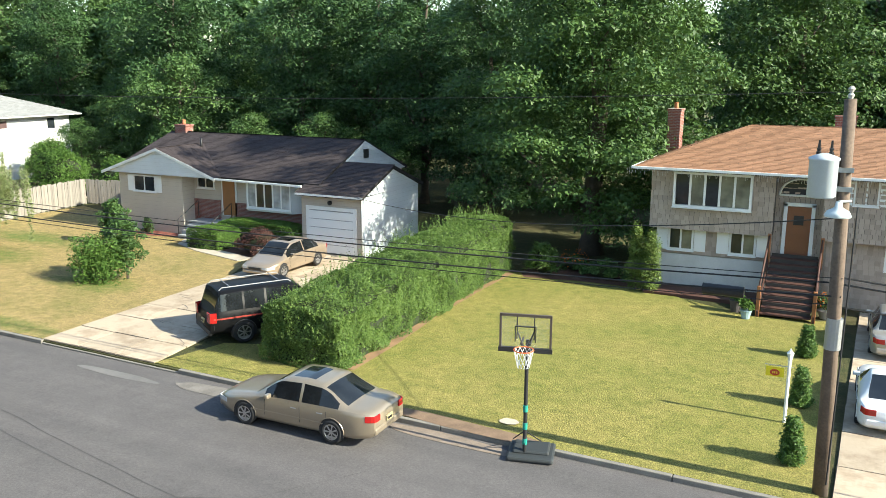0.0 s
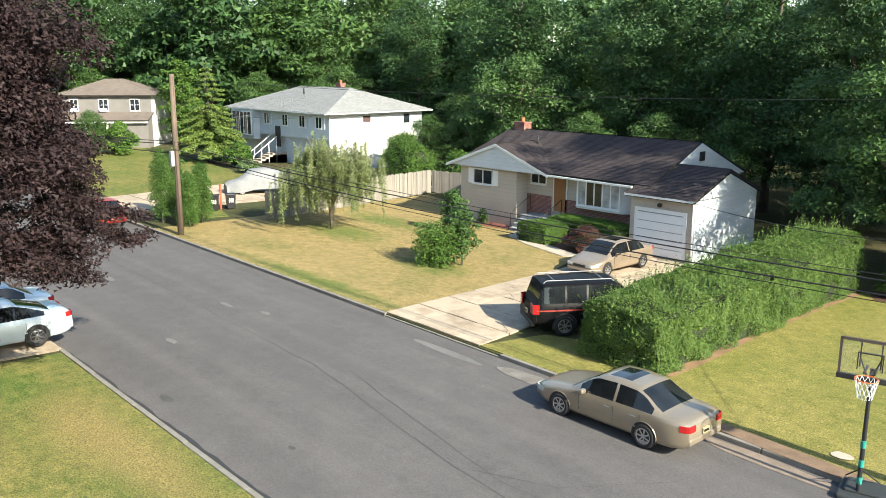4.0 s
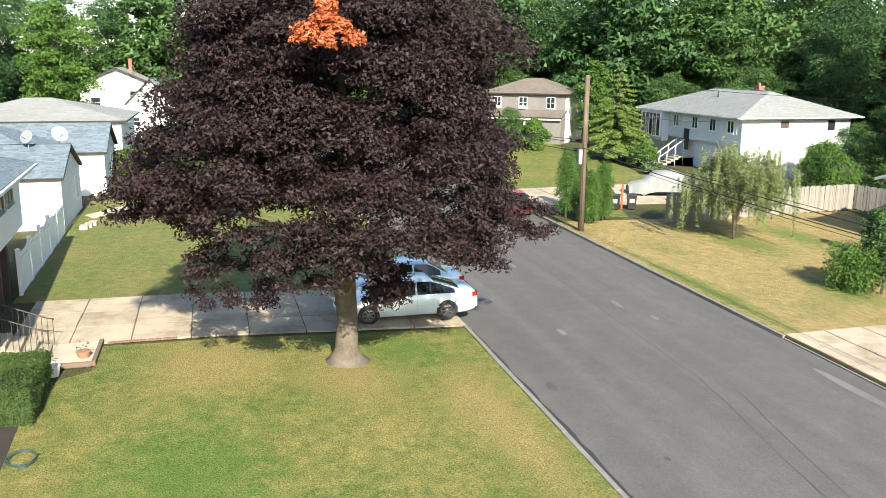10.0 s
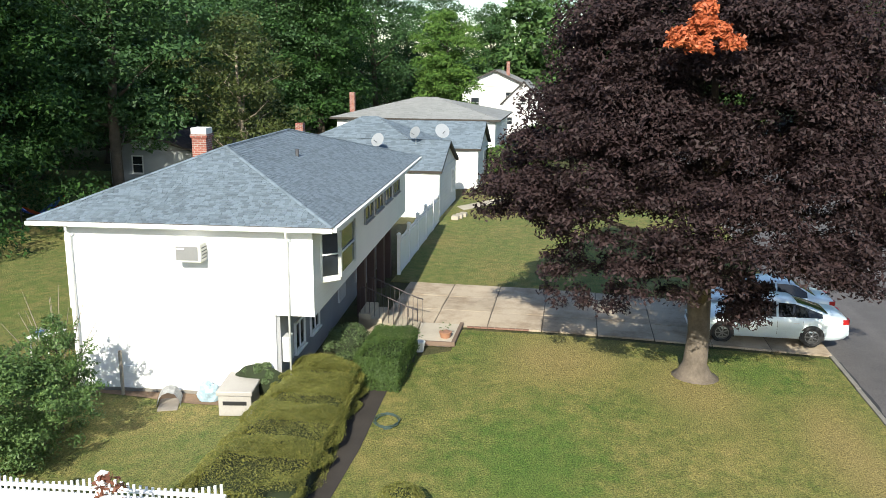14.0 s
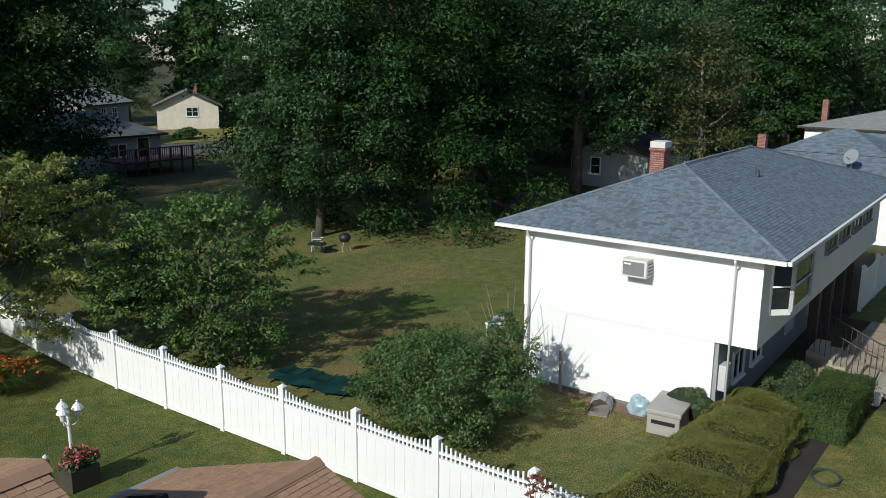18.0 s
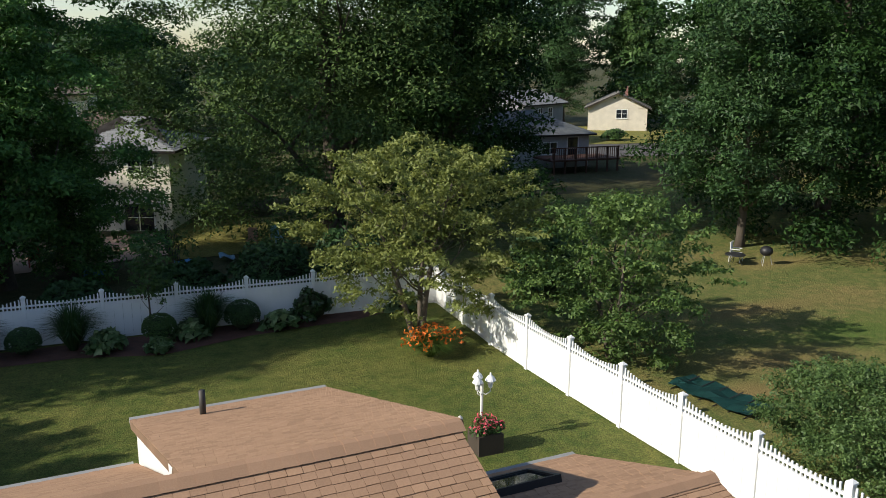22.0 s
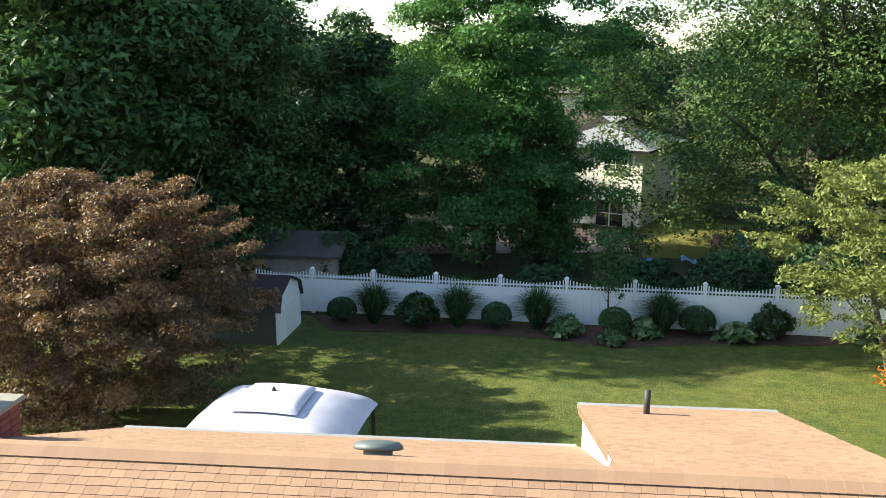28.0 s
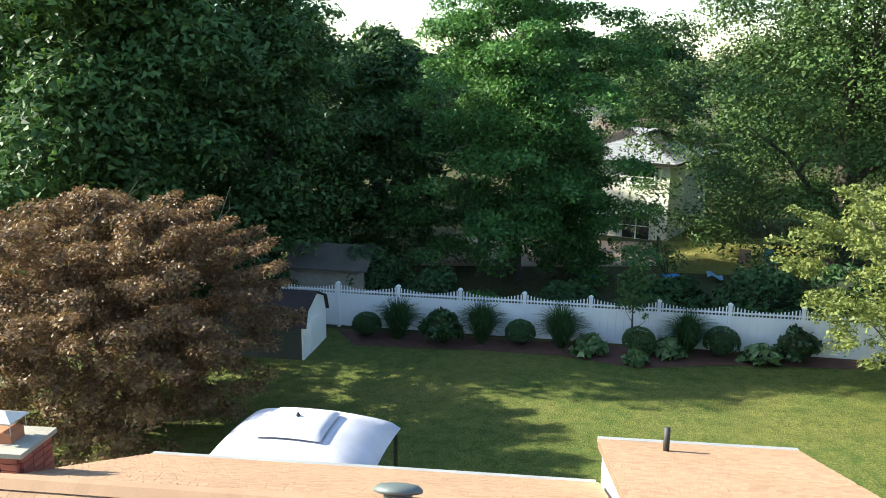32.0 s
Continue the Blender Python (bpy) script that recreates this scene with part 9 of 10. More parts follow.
blot("bare_ground", "bare reddish soil at the broken kerb edge", -8.6, 19.25, 2.7, 0.3, 0.022, DIRT, 11, -3)
blot("sand_patch", "pale washed sand in the gutter", -8.6, 18.55, 2.0, 0.28, -0.118, plain("gutter_sand", (0.21, 0.165, 0.13), 0.95, spots=0.4, coarse=3), 12, -3)
blot("sand_patch", "pale washed sand in the gutter", -16.2, 18.3, 1.3, 0.34, -0.118, plain("gutter_sand", (0.17, 0.155, 0.14), 0.95, spots=0.4, coarse=3), 13)
for k, (x, y, rx, ry) in enumerate(((-25.9, 11.4, 0.35, 0.12), (-28.9, 15.0, 0.5, 0.1), (-19.6, 18.0, 1.6, 0.2), (-27.0, 15.6, 0.3, 0.12), (-35.5, 13.0, 0.5, 0.15))):
    blot("road_patch", "small pale scuffed patch on the asphalt", x, y, rx, ry, -0.124, plain("scuffed_asphalt", (0.145, 0.139, 0.136), 0.9, spots=0.3), 20 + k)
for k, (x, y, rx, ry) in enumerate(((-21.2, 9.1, 0.35, 0.14), (-16.4, 10.1, 0.12, 0.08))):
    blot("road_patch", "dark broken patch in the asphalt", x, y, rx, ry, -0.124, plain("tar_patch", (0.07, 0.068, 0.069), 0.9, spots=0.4, grain=60), 30 + k)


def seam(label, pts, w, mat, lift=-0.124):
    """A crack or tarred seam that wanders along the street."""
    rng = random.Random(len(label))
    left, right = [], []
    for (xa, ya), (xb, yb) in zip(pts, pts[1:]):
        n = max(2, int(math.hypot(xb - xa, yb - ya) / 0.5))
        for k in range(n):
            f = k / n
            x, y = xa + (xb - xa) * f, ya + (yb - ya) * f
            y += 0.09 * noise.noise(Vector((x * 0.6, y, 3.0)))
            ww = w * rng.uniform(0.35, 1.0)
            left.append((x, y - ww / 2, ground(x, y) + lift))
            right.append((x, y + ww / 2, ground(x, y) + lift))
    n = len(left)
    ob = mesh_part("road_seam", raw_mesh("road_seam", left + right, [(k, k + 1, n + k + 1, n + k) for k in range(n - 1)]), mat, None)
    tagged(ob, label, "road", "", "structure")


TAR = plain("tar", (0.062, 0.059, 0.059), 0.85, spots=0.3)
seam("long dark tarred crack down the street", [(-70, 14.3), (-38.6, 14.3), (-33.8, 14.25), (-21.2, 13.85), (-13.2, 12.5), (4, 11.2), (16, 10.8)], 0.045, TAR)
seam("fine crack across the street", [(-13.2, 12.5), (-11.0, 13.6), (-9.5, 16.0), (-9.2, 18.4)], 0.035, TAR)
seam("fine branching crack in the street", [(-20, 14.4), (-12.1, 12.8), (-6, 13.4), (3, 13.1)], 0.035, TAR)
# Uneven dark band along the street side of the near kerb.
seam("dark wet-looking asphalt edge at the near kerb", [(-26.6, 8.36), (20, 8.36)], 0.2, plain("dark_gutter", (0.03, 0.03, 0.032), 0.8))
for k in range(16):
    rng = random.Random(60 + k)
    x, y = rng.uniform(-24.5, -20), rng.uniform(19.6, 30)
    dx, dy = rng.uniform(-1, 1), rng.uniform(-1.5, 1.5)
    seam("jagged crack with weeds in the pale drive", [(x, y), (x + dx * 0.5 + 0.2, y + dy * 0.5), (x + dx, y + dy + 0.01)], 0.035, TAR, 0.042)
stone = blot("manhole_lid", "small pale round lid in the grass", -7.55, 20.1, 0.26, 0.22, 0.03, CONCRETE, 40)


# ---- by the white two-storey house: board fence, bins, red post ----
def board_fence(label, p, q, h, seed):
    (xa, ya), (xb, yb) = p, q
    L = math.hypot(xb - xa, yb - ya)
    t = thing("board_fence", label, "fence", xa, ya, None, math.degrees(math.atan2(yb - ya, xb - xa)))
    rng = random.Random(seed)
    n = int(L / 0.16)
    sl = (ground(xb, yb) - ground(xa, ya)) / L
    shapes = []
    for k in range(4):
        bm = bmesh.new()
        box(bm, 0.0, 0.15, -0.012, 0.012, 0.02, h, 0.006)
        me = bpy.data.meshes.new("board")
        bm.to_mesh(me)
        bm.free()
        me.materials.append(OLD_BOARD)
        shapes.append(me)
    for k in range(n):
        o = new("board", shapes[k % 4])
        o.parent = t
        o.matrix_basis = pose(k * 0.16, rng.uniform(-.01, .01), sl * k * 0.16 + rng.uniform(-0.05, 0.04), 0, rng.uniform(-1.2, 1.2), 0)
    for z in (0.4, h - 0.35):
        bm = bmesh.new()
        box(bm, 0, L, 0.02, 0.07, z, z + 0.09)
        for v in bm.verts:
            v.co.z += sl * v.co.x
        part("rail", bm, GREY_WOOD, t)
    return t


OLD_BOARD = pieces("old_board", (0.26, 0.235, 0.205), 0.3, 0.95, island=False, grain=20)
board_fence("weathered grey-brown board fence running to the back", (-44.0, 25.6), (-48.2, 42.5), 1.75, 1)
board_fence("weathered board fence beside the ranch house", (-48.2, 42.5), (-40.5, 44.5), 1.7, 2)


def bin_(x, y, turn):
    t = thing("wheelie_bin", "black wheeled rubbish bin with faded white marks", "rubbish bin", x, y, None, turn)
    bm = bmesh.new()
    solid(bm, [(-0.24, -0.26, 0.05), (0.24, -0.26, 0.05), (0.24, 0.26, 0.05), (-0.24, 0.26, 0.05)], (0, 0, 0.85))
    for v in bm.verts:
        if v.co.z > 0.5:
            v.co.x *= 1.2
            v.co.y *= 1.2
    part("body", bm, BLACK, t)
    part("lid", quick_box(-0.32, 0.32, -0.34, 0.36, 0.9, 0.98, 0.03), BLACK, t)
    for s in (1, -1):
        bm = bmesh.new()
        tube(bm, [(s * 0.27, 0.28, 0.1), (s * 0.33, 0.28, 0.1)], 0.1, 12)
        part("wheel", bm, RUBBER, t)
    for k in range(3):
        part("mark", quick_box(-0.15 + k * 0.11, -0.08 + k * 0.11, -0.335, -0.29, 0.45, 0.7), TRIM, t)


bin_(-48.9, 24.8, 60)
bin_(-49.0, 26.0, 70)
t = thing("marker_post", "leaning red-orange marker post", "post", -49.2, 25.4)
bm = bmesh.new()
tube(bm, [(0, 0, -0.1), (0.02, 0.02, 1.6)], 0.07, 8)
part("post", bm, plain("red_orange", (0.42, 0.10, 0.05), 0.7), t)

# ---- split-level house front: pots and planters ----
def pot(label, x, y, r, h, col, mat, seed, n=500, fl=None):
    t = thing("flower_pot", label, "flower pot", x, y)
    bm = bmesh.new()
    lathe(bm, [(r * 0.7, 0), (r, h * 0.9), (r * 1.08, h * 0.92), (r * 1.08, h), (r * 0.9, h)], 14)
    part("pot", bm, plain("pot_%d" % seed, col, 0.7), t)
    mesh_part("foliage", leaf_cloud("foliage", [(0, 0, h + r * 0.8), (r * 0.5, 0, h + r * 0.5), (-r * 0.5, 0, h + r)], [r * 1.1, r * 0.9, r * 0.9], n, r * 0.4, seed, 1.2), mat, t)
    if fl:
        mesh_part("blossom", leaf_cloud("blossom", [(0, 0, h + r)], [r * 1.3], 60, r * 0.35, seed + 1, 1.2, shell=0.1), fl, t)
    return t


pot("pale blue pot of bushy green leaves", -3.2, 34.7, 0.22, 0.35, (0.3, 0.42, 0.45), LEAF_LIGHT, 401, 900)
pot("dark pot of tall leaves by the deck", -3.7, 35.6, 0.25, 0.5, (0.08, 0.07, 0.07), LEAF_LIGHT, 402, 900)
pot("pale pot of bright flowers by the stair", -0.35, 36.4, 0.3, 0.35, (0.45, 0.45, 0.42), LEAF_MID, 403, 600, PETAL)
pot("terracotta pot on the patio slab", -25.6, -3.95, 0.2, 0.24, (0.33, 0.17, 0.1), LEAF_MID, 404, 12)
pot("white bucket beside the bed", -24.3, -4.55, 0.17, 0.32, (0.6, 0.6, 0.6), LEAF_MID, 405, 10)
_f = lump("small orange-red flowers in a shaded bed", -11.8, 39.6, 1.8, 1.0, 0.8, LEAF_MID, 406, 1500, 0.12)
mesh_part("blossom", leaf_cloud("blossom", [(0, 0, 0.5)], [0.8], 90, 0.1, 407, 0.8, shell=0.1), PETAL, _f)


# ---- white house yard ----
sheet("patio", [(-27.0, -3.6), (-24.9, -3.7), (-24.9, -4.8), (-27.0, -5.0)], 0.05, CONCRETE, "small worn concrete patio slab", 1.0, 0.08, category="patio")
t = thing("timber_edging", "weathered timber edging round the patio", "edging", -25.9, -3.6)
for a in ((-1.1, 1.05, -0.06, 0.06), (0.98, 1.08, -1.1, -0.05)):
    part("beam", quick_box(a[0], a[1], a[2], a[3], 0.0, 0.14, 0.01), plain("edging_wood", (0.16, 0.11, 0.08), 0.9), t)
t = thing("brick_edging", "row of red bricks edging the drive", "edging", -26.85, -3.4)
for k in range(9):
    part("brick", quick_box(-0.05, 0.05, k * 0.23, k * 0.23 + 0.215, 0.0, 0.05, 0.006), plain("old_brick", (0.2, 0.11, 0.08), 0.95, spots=0.3), t)
fence_run("white vinyl fence panel between the two houses", [(-33.3 - 2.3 * k, -7.1 - 0.04 * k) for k in range(6)])


def deck_box():
    t = thing("storage_box", "beige plastic garden storage box by the hedge", "storage box", -19.5, -8.35, None, 8)
    bm = bmesh.new()
    box(bm, -0.75, 0.75, -0.42, 0.42, 0.0, 0.55, 0.03)
    C = plain("beige_plastic", (0.36, 0.335, 0.31), 0.6)
    part("body", bm, C, t)
    bm = bmesh.new()
    box(bm, -0.8, 0.8, -0.46, 0.46, 0.55, 0.68, 0.03)
    part("lid", bm, C, t)
    part("vent", quick_box(0.745, 0.765, -0.3, 0.3, 0.3, 0.4), BLACK, t)


deck_box()
t = thing("pet_tent", "small faded grey domed tent by the wall", "tent", -19.35, -10.3, None, 20)
bm = bmesh.new()
rows = []
for j in range(7):
    a = math.pi * j / 6
    rows.append([bm.verts.new((0.34 * u * (1 - 0.15 * math.sin(a)), 0.3 * math.cos(a), 0.42 * math.sin(a) * (1 - 0.12 * u * u))) for u in (-1, -0.4, 0.4, 1)])
for a, b in zip(rows, rows[1:]):
    for k in range(3):
        bm.faces.new((a[k], a[k + 1], b[k + 1], b[k]))
bmesh.ops.solidify(bm, geom=bm.faces[:], thickness=0.015)
part("canopy", bm, plain("tent_cloth", (0.6, 0.6, 0.6), 0.85, spots=0.35, coarse=5), t)
part("mat", quick_box(-0.2, 0.6, -0.25, 0.25, 0.0, 0.025), plain("tent_mat", (0.25, 0.22, 0.19), 0.9), t)
t = thing("rubbish_bag", "crumpled pale blue plastic bag", "bag", -19.65, -9.35)
bm = bmesh.new()
bmesh.ops.create_icosphere(bm, subdivisions=3, radius=0.27)
for v in bm.verts:
    v.co *= 1 + 0.35 * noise.noise(v.co * 6)
    v.co.z = max(0.0, v.co.z * 1.2 + 0.2)
part("bag", bm, plain("blue_plastic", (0.35, 0.47, 0.55), 0.4, spots=0.4, coarse=6), t)
t = thing("dead_stake", "dark weathered stake near the wall", "stake", -19.6, -11.75)
bm = bmesh.new()
tube(bm, [(0, 0, -0.1), (0.02, 0, 1.25)], 0.05, 8)
part("stake", bm, GREY_WOOD, t)
t = thing("bare_shrub", "leafless thin branches sprouting above a bush", "shrub", -17.6, -12.2)
rng = random.Random(3)
for k in range(16):
    a = rng.uniform(0, 6.28)
    e = Vector((math.cos(a) * rng.uniform(0.3, 1.2), math.sin(a) * rng.uniform(0.3, 1.2), rng.uniform(2.0, 3.4)))
    bm = bmesh.new()
    tube(bm, [(0, 0, 0.2), e * 0.6 + Vector((0, 0, 0.4)), e], [0.018, 0.012, 0.004], 5)
    part("branch", bm, PALE_BARK, t)
t = thing("collapsed_canopy", "collapsed teal canopy on a dark frame", "canopy", -15.55, -17.5, None, 100)
bm = bmesh.new()
rows = []
for j in range(8):
    rows.append([bm.verts.new((-1.4 + 0.4 * j, -0.55 + 0.37 * k, 0.14 + 0.06 * math.sin(j * 2.1 + k) + 0.05 * (k % 2))) for k in range(4)])
for a, b in zip(rows, rows[1:]):
    for k in range(3):
        bm.faces.new((a[k], a[k + 1], b[k + 1], b[k]))
bmesh.ops.solidify(bm, geom=bm.faces[:], thickness=0.02)
part("cloth", bm, plain("teal_cloth", (0.01, 0.07, 0.065), 0.7, spots=0.3, coarse=4), t)
for k in range(6):
    bm = bmesh.new()
    tube(bm, [(-1.3 + 0.5 * k, -0.5, 0.0), (-1.1 + 0.5 * k, 0.5, 0.25)], 0.018, 6)
    part("strut", bm, BLACK, t)


CHAIR_GREY = plain("grey_plastic", (0.66, 0.66, 0.66), 0.6)


def plastic_chair(x, y, turn):
    t = thing("garden_chair", "greyed white plastic garden chair on the lawn", "chair", x, y, None, turn)
    part("seat", quick_box(-0.24, 0.24, -0.24, 0.24, 0.38, 0.42, 0.015), CHAIR_GREY, t)
    for k in range(5):
        part("back_slat", quick_box(-0.22 + k * 0.09, -0.15 + k * 0.09, 0.21, 0.24, 0.42, 0.9), CHAIR_GREY, t)
    part("back_rail", quick_box(-0.24, 0.24, 0.2, 0.25, 0.86, 0.93, 0.01), CHAIR_GREY, t)
    for a in (-0.22, 0.22):
        for b in (-0.22, 0.22):
            bm = bmesh.new()
            tube(bm, [(a, b, 0.4), (a * 1.15, b * 1.15, 0)], 0.02, 6)
            part("leg", bm, CHAIR_GREY, t)
        part("armrest", quick_box(a - 0.03, a + 0.03, -0.22, 0.24, 0.6, 0.63), CHAIR_GREY, t)


plastic_chair(-27.2, -30.0, 215)
t = thing("side_table", "small dark round garden table", "table", -26.75, -29.55)
bm = bmesh.new()
lathe(bm, [(0.0, 0.46), (0.45, 0.46), (0.46, 0.48), (0.45, 0.5), (0.0, 0.5)], 20)
part("tabletop", bm, BLACK, t)
for k in range(3):
    bm = bmesh.new()
    tube(bm, [(0.15 * math.cos(k * 2.1), 0.15 * math.sin(k * 2.1), 0.46), (0.35 * math.cos(k * 2.1), 0.35 * math.sin(k * 2.1), 0)], 0.018, 6)
    part("leg", bm, BLACK, t)
t = thing("barbecue", "black kettle barbecue on pale metal legs", "barbecue", -28.0, -28.95)
bm = bmesh.new()
lathe(bm, [(0.0, 0.42), (0.17, 0.45), (0.27, 0.56), (0.29, 0.66), (0.25, 0.78), (0.12, 0.87), (0.0, 0.89)], 18)
part("kettle", bm, BLACK, t, "", True)
for k in range(3):
    bm = bmesh.new()
    tube(bm, [(0.16 * math.cos(k * 2.1 + 0.4), 0.16 * math.sin(k * 2.1 + 0.4), 0.46), (0.3 * math.cos(k * 2.1 + 0.4), 0.3 * math.sin(k * 2.1 + 0.4), 0)], 0.016, 6)
    part("leg", bm, STEEL, t, "pale metal leg")
t = thing("hammock", "sagging orange and blue cloth hammock in the shade", "hammock", -41.0, -28.2, None, 186)
for name, y0, y1, c in (("cloth", -0.45, 0.0, (0.5, 0.1, 0.03)), ("cloth", 0.0, 0.45, (0.06, 0.12, 0.4))):
    bm = bmesh.new()
    rows = []
    for k in range(13):
        f = k / 12
        sag = 1.15 - 0.75 * (1 - (2 * f - 1) ** 2)
        w = 0.25 + 0.75 * (1 - (2 * f - 1) ** 4)
        rows.append([bm.verts.new((-2.2 + 4.4 * f, y * w, sag + 0.25 * y * y * w)) for y in (y0, (y0 + y1) / 2, y1)])
    for p, q in zip(rows, rows[1:]):
        for k in range(2):
            bm.faces.new((p[k], q[k], q[k + 1], p[k + 1]))
    bmesh.ops.solidify(bm, geom=bm.faces[:], thickness=0.012)
    part(name, bm, plain("hammock_cloth_%s" % ("warm" if y0 < 0 else "cool"), c, 0.9), t, "", True)
for x in (-2.35, 2.35):
    bm = bmesh.new()
    tube(bm, [(x, 0, 0), (x, 0, 1.35)], 0.035, 8)
    part("stand_post", bm, BLACK, t)
t = thing("garden_table", "small garden table cluttered with red and blue things", "table", -22.0, -15.5)
part("tabletop", quick_box(-0.5, 0.5, -0.35, 0.35, 0.68, 0.72, 0.01), WHITE, t)
for a in (-0.42, 0.42):
    for b in (-0.28, 0.28):
        part("leg", quick_box(a - 0.02, a + 0.02, b - 0.02, b + 0.02, 0, 0.68), WHITE, t)
for k, (x, y, c) in enumerate(((-22.2, -15.4, (0.5, 0.04, 0.05)), (-21.8, -15.6, (0.1, 0.2, 0.45)), (-22.0, -15.7, (0.5, 0.5, 0.5)))):
    o = part("tin", quick_box(-0.1, 0.1, -0.08, 0.08, 0, 0.14, 0.02), plain("tin_paint_%d" % k, c, 0.5), None)
    o.location = (x, y, ground(x, y) + 0.722)
    tagged(o, "small coloured box on the garden table", "box")


# satellite dishes
def dish(x, y, z, turn, s=1.0):
    t = thing("satellite_dish", "grey satellite dish on a short mast", "satellite dish", x, y, z, turn, scale=s)
    bm = bmesh.new()
    lathe(bm, [(0.02, 0.0), (0.2, 0.03), (0.36, 0.11), (0.37, 0.12)], 18)
    bm.transform(pose(0, 0, 0.55, 65, 0, 0))
    part("reflector", bm, STEEL, t)
    bm = bmesh.new()
    tube(bm, [(0, 0, -0.3), (0, 0, 0.5)], 0.025, 6)
    part("mast", bm, STEEL, t)
    bm = bmesh.new()
    tube(bm, [(0, 0, 0.4), (0, -0.45, 0.6)], 0.015, 6)
    part("feed_arm", bm, BLACK, t)


dish(-47.2, -11.2, 4.0, 70, 1.1)
dish(-48.6, -9.3, 4.4, 60)
dish(-49.3, -7.9, 4.35, 120, 1.2)

# stepping stones, path beyond the bungalow, low rounded bushes
sheet("garden_path", [(-48.4, -6.4), (-52.3, -4.0), (-53.2, -4.6), (-49.6, -7.0)], 0.02, CONCRETE, "pale concrete path across the grass", 1.0, category="path")
for k in range(3):
    o = part("stepping_block", quick_box(-0.3, 0.3, -0.2, 0.2, 0, 0.22, 0.03), CONCRETE, None)
    o.location = (-45.6 - k * 0.5, -6.5 + 0.15 * k, ground(-46, -6))
    tagged(o, "rough concrete block beside the path", "block")
for k, (x, y, w, h) in enumerate(((-61.5, -5.8, 2.4, 2.6), (-62.8, -4.4, 2.0, 2.0), (-64.0, -3.2, 2.2, 2.3), (-74, -2, 6, 2.6), (-80, -3, 6, 2.8))):
    lump("rounded bright green shrub by the white houses", x, y, w, w, h, LEAF_HEDGE, 420 + k, 3500, 0.18)

# ---- over the back fence: patio, chairs, blue tarps, dark railing ----
sheet("patio", [(8.5, -40.4), (0.5, -41.4), (-3.2, -42.2), (-3.2, -47.8), (8.5, -47.8)], 0.02, plain("pink_pavers", (0.40, 0.28, 0.21), 0.9, spots=0.3, coarse=1), "sunlit pinkish paved patio", 2.0, category="patio")
sheet("lawn", [(-3.4, -41.0), (-12, -41.0), (-12, -50), (-3.4, -50)], 0.0, GRASS_EAST, "sunlit grass beside the cream house", 2.0)
for k, (x, y, w, c) in enumerate(((0.2, -38.8, 0.9, (0.03, 0.15, 0.5)), (-3.6, -39.4, 0.8, (0.05, 0.25, 0.55)), (-5.6, -39.8, 0.7, (0.2, 0.35, 0.5)))):
    t = thing("blue_tarp", "crumpled blue plastic tarpaulin on the ground", "tarpaulin", x, y)
    bm = bmesh.new()
    bmesh.ops.create_grid(bm, x_segments=8, y_segments=8, size=w / 2)
    for v in bm.verts:
        v.co.z = 0.25 + 0.25 * noise.noise(v.co * 2.5 + Vector((k, 0, 0)))
    bmesh.ops.solidify(bm, geom=bm.faces[:], thickness=0.03)
    part("sheet", bm, plain("blue_tarp_%d" % k, c, 0.5), t)
for k, (x, y, c) in enumerate(((2.7, -42.2, (0.45, 0.07, 0.05)), (1.5, -42.8, (0.45, 0.07, 0.05)), (6.0, -42.0, (0.5, 0.48, 0.45)), (4.2, -42.6, (0.5, 0.3, 0.2)), (-7.2, -42.0, (0.35, 0.2, 0.12)), (-8.5, -42.2, (0.15, 0.3, 0.4)))):
    t = thing("patio_chair", "small slatted patio chair", "chair", x, y, None, 40 * k)
    m = plain("chair_paint_%d" % k, c, 0.6)
    part("seat", quick_box(-0.25, 0.25, -0.25, 0.25, 0.4, 0.45, 0.01), m, t)
    part("backrest", quick_box(-0.25, 0.25, 0.22, 0.27, 0.45, 1.0, 0.01), m, t)
    for a in (-0.22, 0.22):
        for b in (-0.22, 0.22):
            part("leg", quick_box(a - 0.02, a + 0.02, b - 0.02, b + 0.02, 0, 0.4), m, t)
t = thing("metal_fence", "thin dark wire fence by the patio", "fence", -3.2, -43.4, None, 95)
for k in range(9):
    bm = bmesh.new()
    tube(bm, [(k * 0.4, 0, 0), (k * 0.4, 0, 1.3)], 0.02 if k else 0.07, 6)
    part("post", bm, BLACK, t)
for z in (0.3, 0.7, 1.1, 1.28):
    bm = bmesh.new()
    tube(bm, [(0, 0, z), (3.2, 0, z)], 0.012, 5)
    part("wire", bm, BLACK, t)


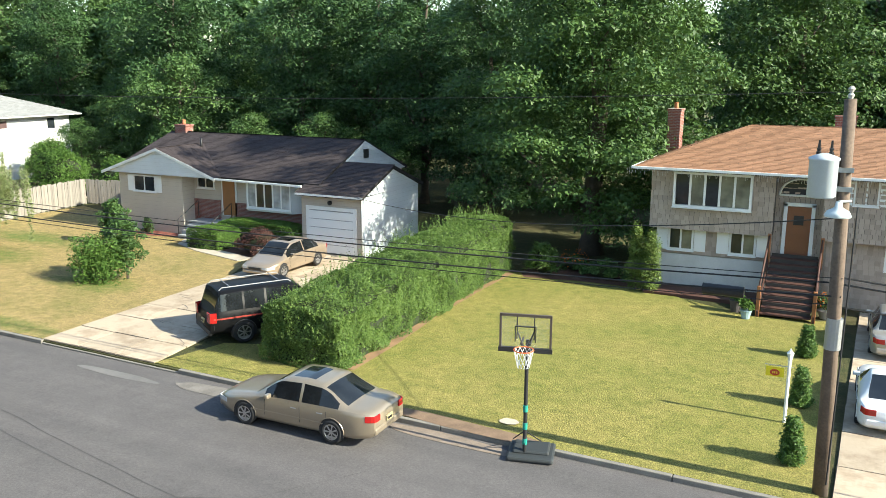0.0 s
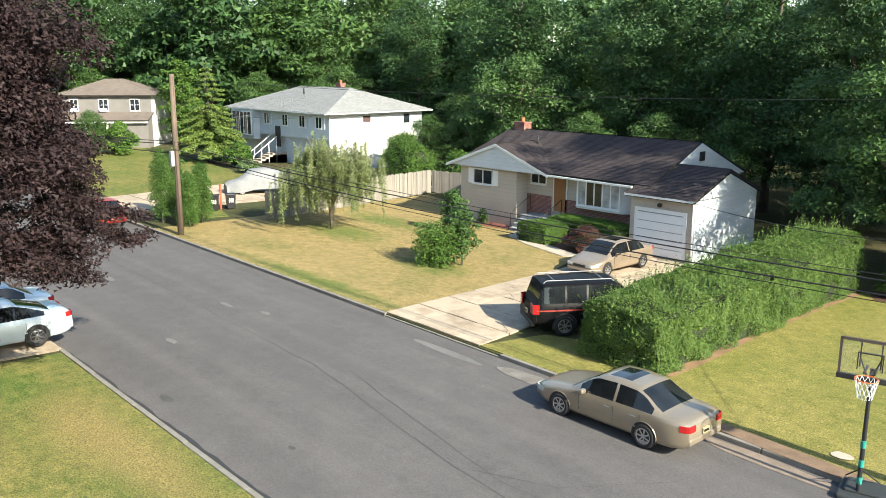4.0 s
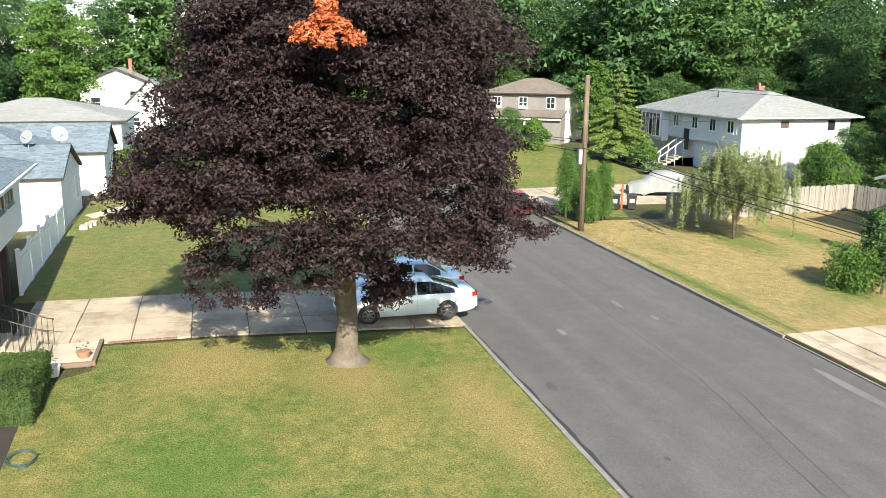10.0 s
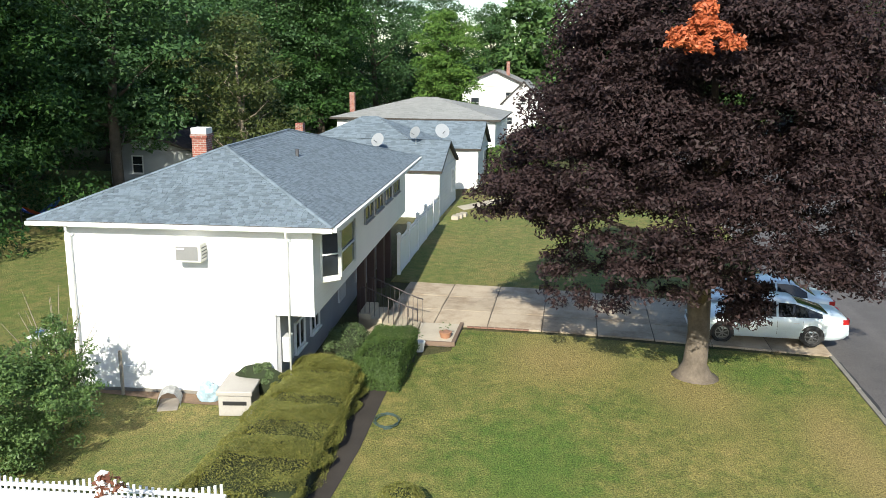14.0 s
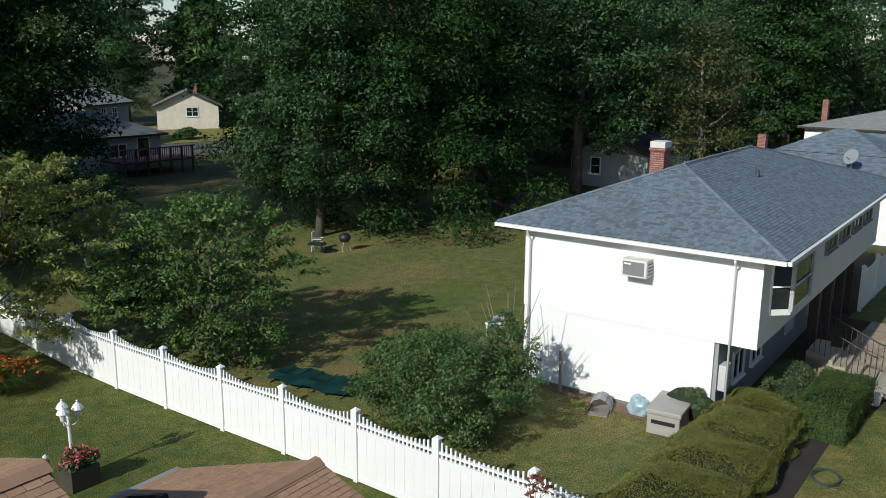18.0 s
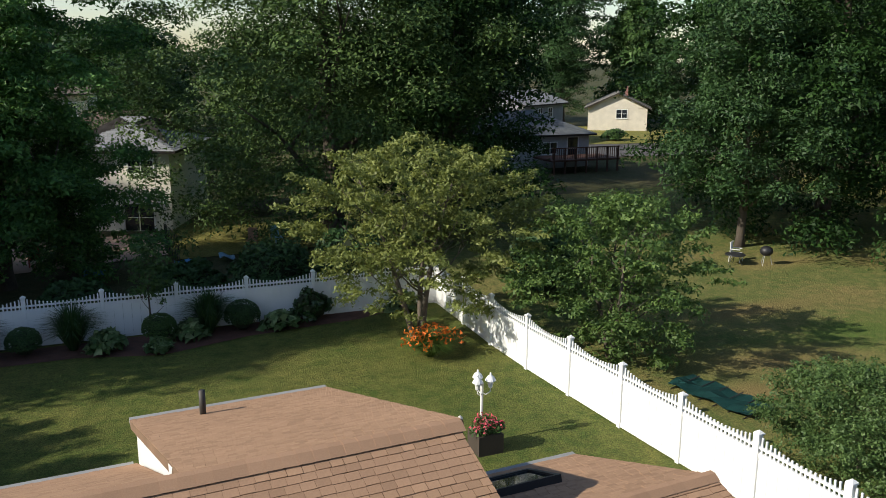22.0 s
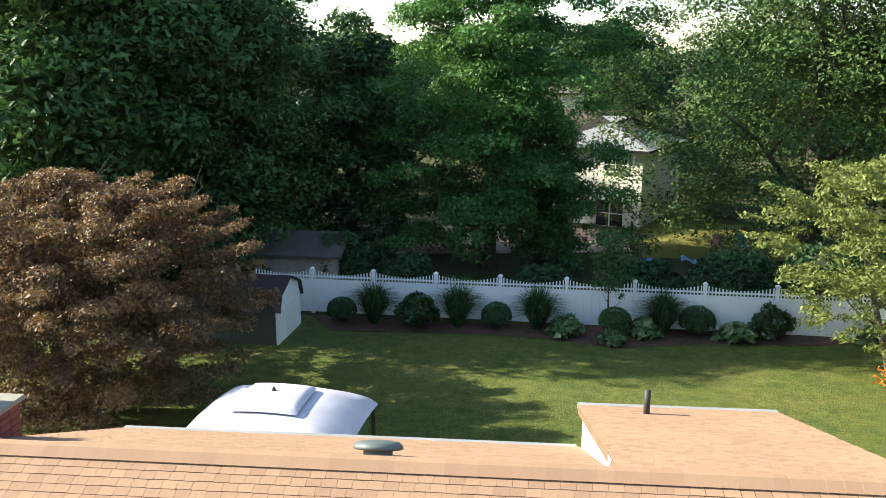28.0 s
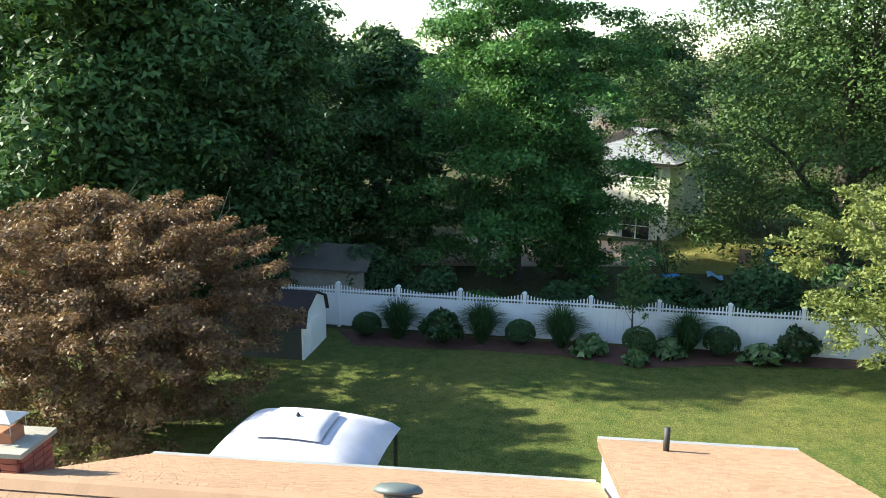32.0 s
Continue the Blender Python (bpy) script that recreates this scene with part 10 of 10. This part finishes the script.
# timber deck of the shaded house
def far_deck():
    t = thing("timber_deck", "red-brown raised timber deck with a railing", "deck", -37.2, -60.2, 0.2, 0)
    W = plain("deck_brown", (0.10, 0.045, 0.03), 0.8)
    part("platform", quick_box(-3.2, 3.2, -1.6, 1.6, 1.15, 1.3), W, t)
    for k in range(7):
        part("leg", quick_box(-3.1 + k * 1.0, -2.98 + k * 1.0, 1.45, 1.57, -0.6, 2.25), W, t)
    for k in range(32):
        part("baluster", quick_box(-3.1 + k * 0.2, -3.06 + k * 0.2, 1.5, 1.54, 1.35, 2.2), W, t)
    part("handrail", quick_box(-3.2, 3.2, 1.46, 1.6, 2.2, 2.28), W, t)


far_deck()
sheet("road", [(-72, -71), (-40, -79), (-40, -68), (-72, -60)], 0.03, ASPHALT, "far cross street glimpsed between trees", 4.0, category="road")
sheet("lawn", [(-80, -97), (-80, -69.4), (-40, -79.3), (-40, -97)], 0.03, GRASS_EAST, "bright mown lawn of the far cream house", 4.0)
lump("round shrub on the far lawn", -54, -79.5, 3.4, 2.4, 1.4, LEAF_MID, 440, 2500, 0.2)

# ---- small things between the front lawn and the fence ----
lump("clipped yellow-green ball shrub on the front lawn", -14.55, -3.1, 1.0, 1.0, 0.85, LEAF_YEW, 451, 9000, 0.035, "ball_shrub", ball=True)
t = thing("garden_hose", "coiled blue-green garden hose on the grass", "garden hose", -19.05, -4.4)
bm = bmesh.new()
tube(bm, [(0.42 * math.cos(k * 0.5) * (1 + 0.1 * math.sin(k)), 0.3 * math.sin(k * 0.5) * (1 + 0.12 * math.cos(k * 1.3)), 0.02 + 0.002 * k) for k in range(40)], 0.012, 6)
part("hose", bm, plain("hose_green", (0.045, 0.075, 0.068), 0.5), t)
make_tree("thin red-leaved sapling beside the white fence", -11.4, -7.25, 2.35, 0.45, leafy("sapling_leaves", (0.16, 0.06, 0.04), (0.3, 0.13, 0.08), 0.3), 452, 0.02, leaves=260, size=0.11, base=0.45, n=14, name="sapling", fill=3, forks=7)
